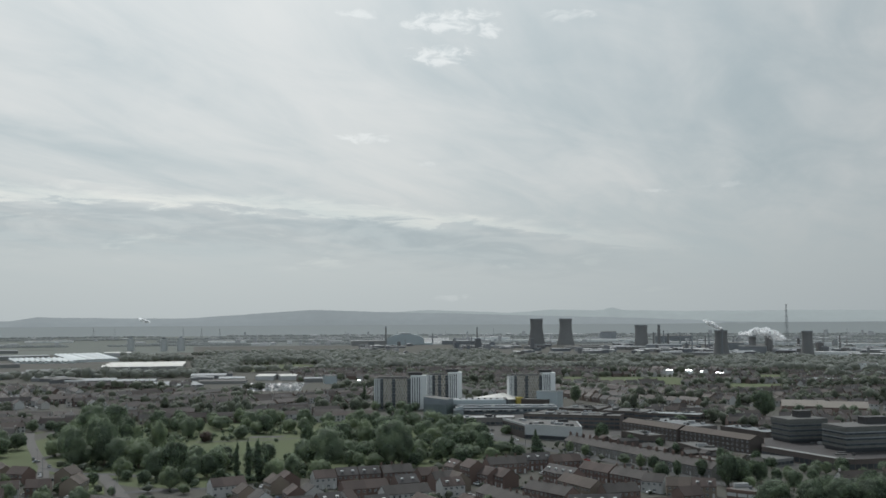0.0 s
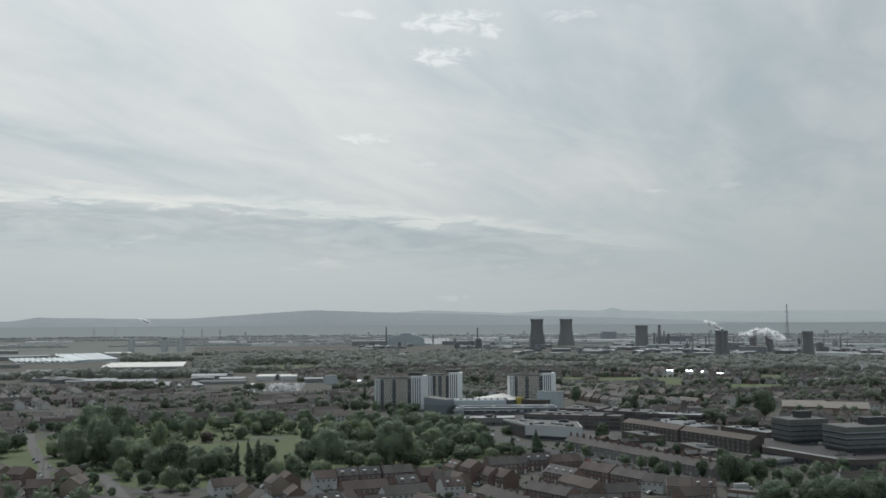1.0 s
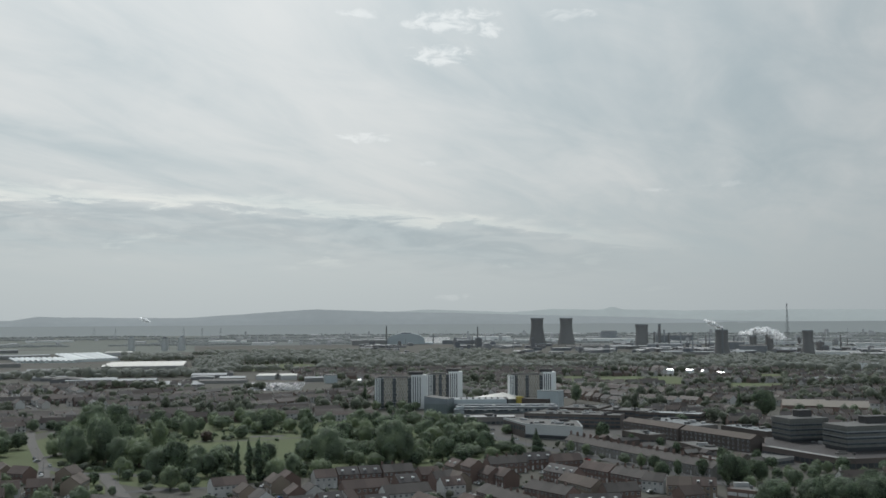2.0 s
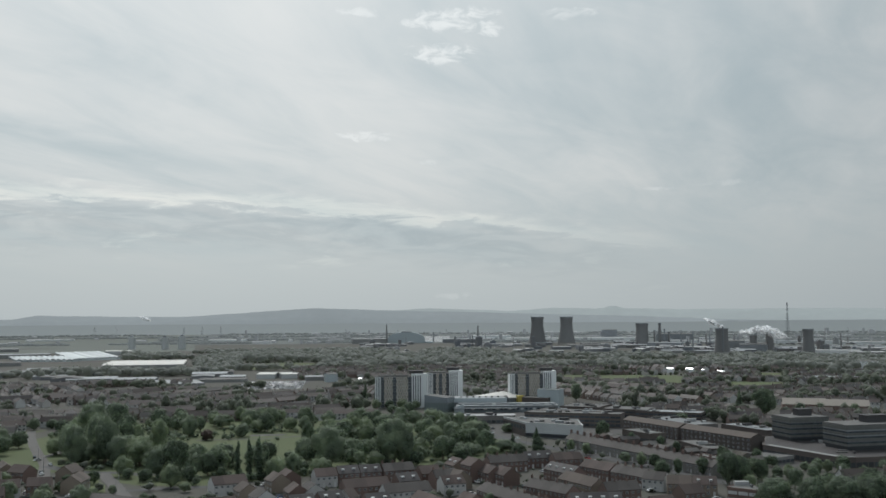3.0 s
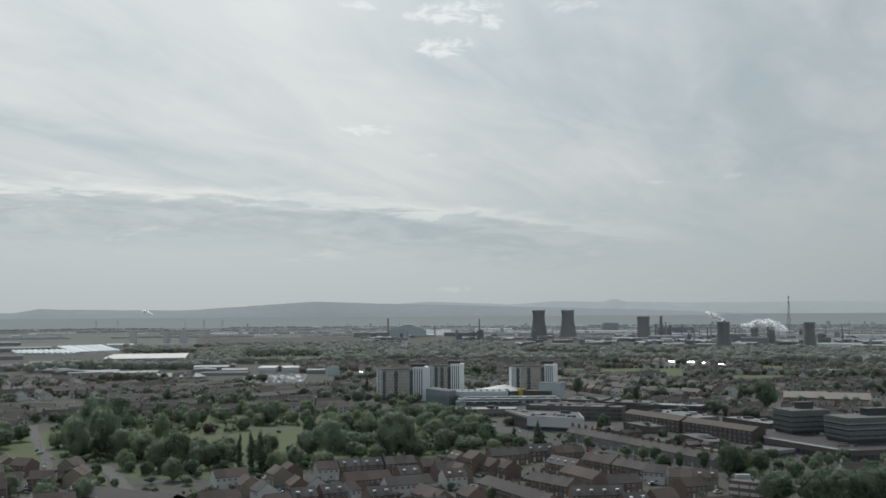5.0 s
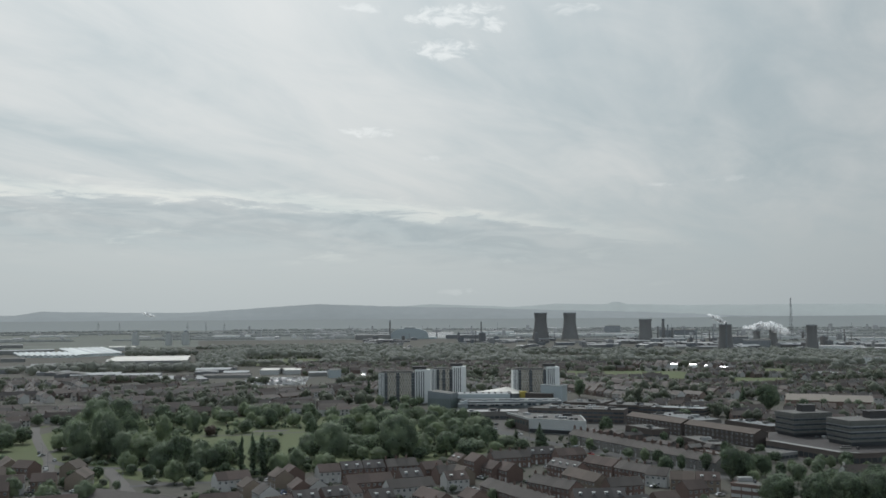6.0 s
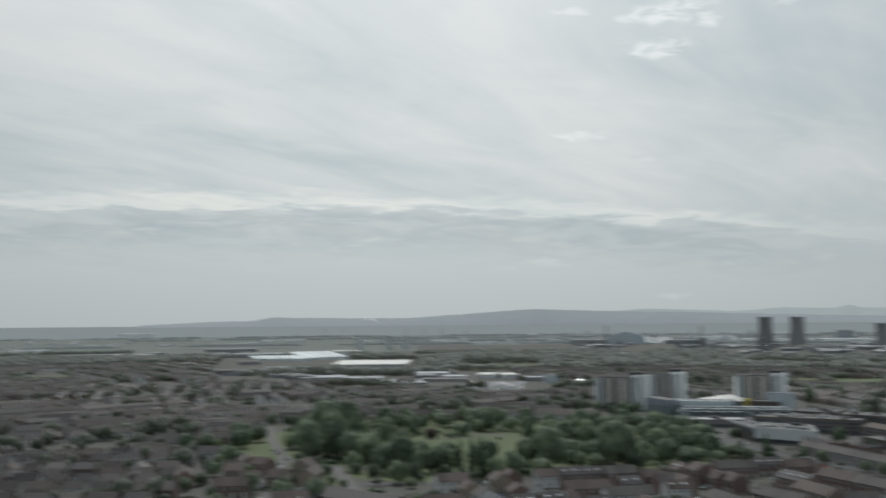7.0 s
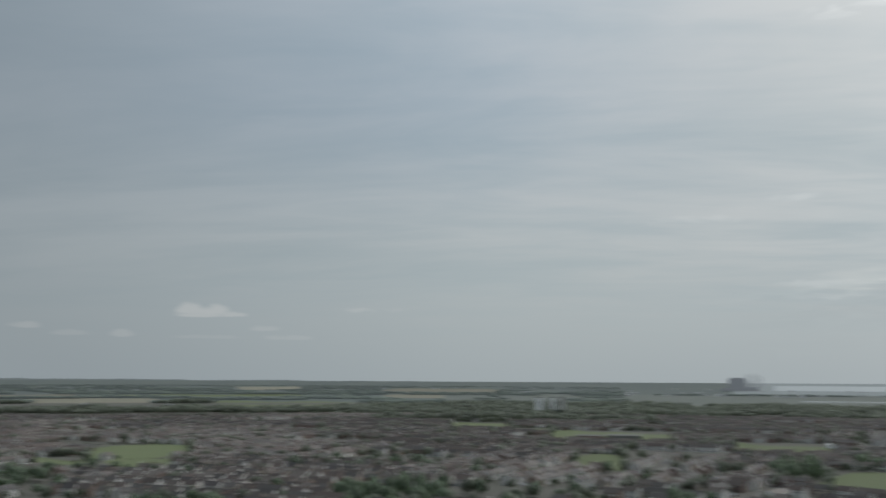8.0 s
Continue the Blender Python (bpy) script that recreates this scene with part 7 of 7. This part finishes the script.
for az, dist, w, d, h, wall, roof in (
        (63.8, 1330, 36, 16, 7, "brick", "felt"), (61.9, 1330, 44, 16, 8, "office", "felt"), (50.8, 1290, 22, 14, 4, "white_clad", "pale_roof"), (83.8, 1390, 34, 16, 4, "white_clad", "pale_roof"), (79.5, 1450, 30, 14, 6, "concrete", "felt"),
        (38.0, 2400, 120, 30, 7, "white_clad", "pale_roof"), (32.0, 2500, 140, 30, 7, "concrete", "metal_roof"), (29.8, 2450, 90, 30, 7, "white_clad", "pale_roof"), (35.0, 3000, 90, 30, 8, "white_clad", "pale_roof"), (24.5, 2800, 140, 30, 8, "concrete", "metal_roof"),
        (40.1, 6500, 130, 60, 26, "haze_block", "haze_block"), (29.6, 6000, 200, 60, 22, "white_clad", "pale_roof"), (21.5, 4300, 180, 40, 5, "white_clad", "pale_roof"), (12.2, 3900, 140, 40, 5, "white_clad", "pale_roof"), (24.5, 3600, 120, 40, 6, "concrete", "metal_roof")):
    shed(az, dist, w, d, h, wall, roof, "pale flat-roofed building beyond the houses", random.Random(az).uniform(-8, 8))

# ------------------------------------------------------------------ parked cars and lamp posts
CARS = []


def car_template(paint, label):
    ob = thing("car", label, "car")
    prof = [(-2.1, 0.35), (-2.15, 0.75), (-1.95, 0.95), (-1.1, 0.98), (1.15, 0.98), (2.05, 0.88), (2.15, 0.6), (2.1, 0.35)]
    cab = [(-1.7, 0.96), (-1.2, 1.42), (0.35, 1.46), (1.15, 0.97)]
    for name, pr, hw, m in (("body", prof, 0.86, paint), ("cabin", cab, 0.74, M["pane"])):
        k = len(pr)
        v = [(x, -hw, z) for x, z in pr] + [(x, hw, z) for x, z in pr]
        part(name, Geo().add(v, [tuple(range(k)), tuple(range(2 * k - 1, k - 1, -1))] + [(i, i + k, (i + 1) % k + k, (i + 1) % k) for i in range(k)]), m, ob)
    part("roof_panel", Geo().box(-1.2, 0.35, -0.7, 0.7, 1.43, 1.5), paint, ob)
    for x in (-1.3, 1.35):
        for y in (-0.8, 0.8):
            geo = Geo().lathe([(0.05, -0.1), (0.32, -0.1), (0.32, 0.1), (0.05, 0.1)], 12)
            part("wheel", geo, M["tyre"], ob, at=pose(x, y, 0.32, 90))
    CARS.append([ob, False])


for paint, word in zip(CAR_PAINT, ("white", "silver", "black", "red", "blue")):
    car_template(paint, "parked " + word + " hatchback car at the roadside")
car_rnd = random.Random(21)
CAR_SPOTS = [(-212, 530, 100), (-209, 523, 100), (-196, 508, 20), (-170, 458, 8), (-180, 456, 8), (-72, 445, 60), (-69, 441, 60), (-74, 452, 60), (-50, 462, 25), (-46, 464, 25), (-84, 412, 30), (13, 431, 115),
             (-4, 430, 25), (62, 545, 20), (68, 525, 120), (74, 505, 120), (100, 445, 10), (92, 425, 100), (52, 425, 10), (30, 738, 60), (35, 725, 60), (33, 700, 110), (48, 668, 120), (-12, 840, 20),
             (-4, 842, 20), (-78, 476, 20), (-75, 471, 115), (-87, 486, 60), (16, 491, 120), (11, 458, 30), (12, 458, 20), (51, 523, 115), (38, 477, 60), (44, 450, 120), (85, 453, 30), (95, 464, 20),
             (79, 594, 115), (77, 606, 60), (74, 614, 120), (111, 445, 30), (119, 442, 20), (-239, 587, 115), (-233, 576, 60), (-218, 557, 120), (-189, 454, 30), (-193, 466, 20), (-183, 515, 115), (-107, 462, 60),
             (-104, 463, 120), (-22, 446, 30), (-36, 436, 20), (81, 570, 115), (83, 557, 60)]
for x, y, a in CAR_SPOTS:
    rec = car_rnd.choice(CARS[:3] * 3 + CARS)
    if rec[1]:
        ob = copy_thing(rec[0], pose(x, y, 0.2, 0, 0, a))
    else:
        rec[1] = True
        rec[0].matrix_basis = pose(x, y, 0.2, 0, 0, a)
for rec in CARS:
    if not rec[1]:
        rec[0].matrix_basis = pose(car_rnd.uniform(-100, -90), car_rnd.uniform(425, 440), 0.2, 0, 0, 30)


def far_cars(name, zones, seed, label):
    """Crowded far car parks: many small cars as one sheet of stuff."""
    rnd, geo = random.Random(seed), Geo()
    for cx, cy, w, d, ang in zones:
        ca, sa = math.cos(radians(ang)), math.sin(radians(ang))
        for i in range(int(w / 2.9)):
            for j in range(int(d / 7.5)):
                if rnd.random() < 0.25:
                    continue
                u, v_ = -w / 2 + i * 2.9, -d / 2 + j * 7.5
                x, y = cx + u * ca - v_ * sa, cy + u * sa + v_ * ca
                k = rnd.choice((0, 0, 1, 1, 2))
                geo.prism([(x - .85, y - 2), (x + .85, y - 2), (x + .9, y + 2), (x - .9, y + 2)], 0.35, 0.95, k)
                run = rnd.uniform(0.95, 1.6) if rnd.random() < 0.13 else 0.5
                geo.frustum([(x - .75, y - 1.8), (x + .75, y - 1.8), (x + .75, y + 1.6), (x - .75, y + 1.6)], [(x - .6, y - 1.8 + run), (x + .6, y - 1.8 + run), (x + .6, y + 1.0), (x - .6, y + 1.0)], 0.95, 1.45, 3, k)
    return structure(name, geo, [CAR_PAINT[0], CAR_PAINT[1], CAR_PAINT[2], M["dusty_glass"]], label, "parked cars", "stuff")


far_cars("parked_cars", [(-207, 1222, 76, 146, 6), (165, 720, 30, 30, 20), (25, 715, 14, 22, 20), (-5, 838, 34, 12, 10), (220, 655, 16, 30, 10)], 51, "rows of small parked cars glinting in the car parks")
flat("car_park", [(-258, 1162), (-176, 1168), (-172, 1300), (-254, 1304)], M["asphalt"], 0.13, "large grey car park full of cars", "car park")


def lamp_post(x, y, a):
    ob = thing("street_lamp", "slim grey street lamp beside the road", "street lamp", pose(x, y, 0.1, 0, 0, a), "street lamps")
    part("pole", Geo().lathe([(0.12, 0), (0.1, 1.2), (0.06, 8.0)], 8), M["steel"], ob)
    part("arm", Geo().box(0, 1.2, -0.05, 0.05, 7.9, 8.0), M["steel"], ob)
    part("lantern", Geo().box(0.9, 1.6, -0.15, 0.15, 7.75, 7.92), M["felt"], ob)


for x, y, a in ((-160, 495, 60), (-190, 515, 30), (-232, 575, 160), (-150, 460, 60), (118, 450, 90), (150, 455, 30), (52, 640, 120), (84, 580, 120), (112, 520, 120), (-215, 540, 30)):
    lamp_post(x, y, a)


def street_cars(name, seed, label):
    """Cars at the kerbs of the residential streets, as one sheet of stuff."""
    rnd, geo = random.Random(seed), Geo()
    for p, q in KERBS:
        if math.hypot(p[0], p[1]) > 1350:
            continue
        u = Vector((q[0] - p[0], q[1] - p[1])).normalized()
        w = Vector((-u.y, u.x))
        for k in range(4):
            if rnd.random() < 0.6:
                continue
            c = Vector(p) + u * (2.5 + 5 * k) + w * rnd.choice((-2.4, 2.4, 4.9))
            tint = rnd.choice((0, 0, 1, 1, 2, 2))

            def box(l0, l1, hw):
                return [tuple(c + u * a + w * b) for a, b in ((l0, -hw), (l1, -hw), (l1, hw), (l0, hw))]

            geo.prism(box(-2.1, 2.1, 0.85), 0.35, 0.95, tint)
            run = rnd.uniform(0.9, 1.5) if rnd.random() < 0.5 else 0.5
            geo.frustum(box(-1.8, 1.5, 0.75), box(-1.8 + run, 0.7, 0.6), 0.95, 1.45, 3, tint)
    return structure(name, geo, [CAR_PAINT[0], CAR_PAINT[1], CAR_PAINT[2], M["dusty_glass"]], label, "parked cars", "stuff")


street_cars("parked_cars", 52, "small cars parked along the residential streets")
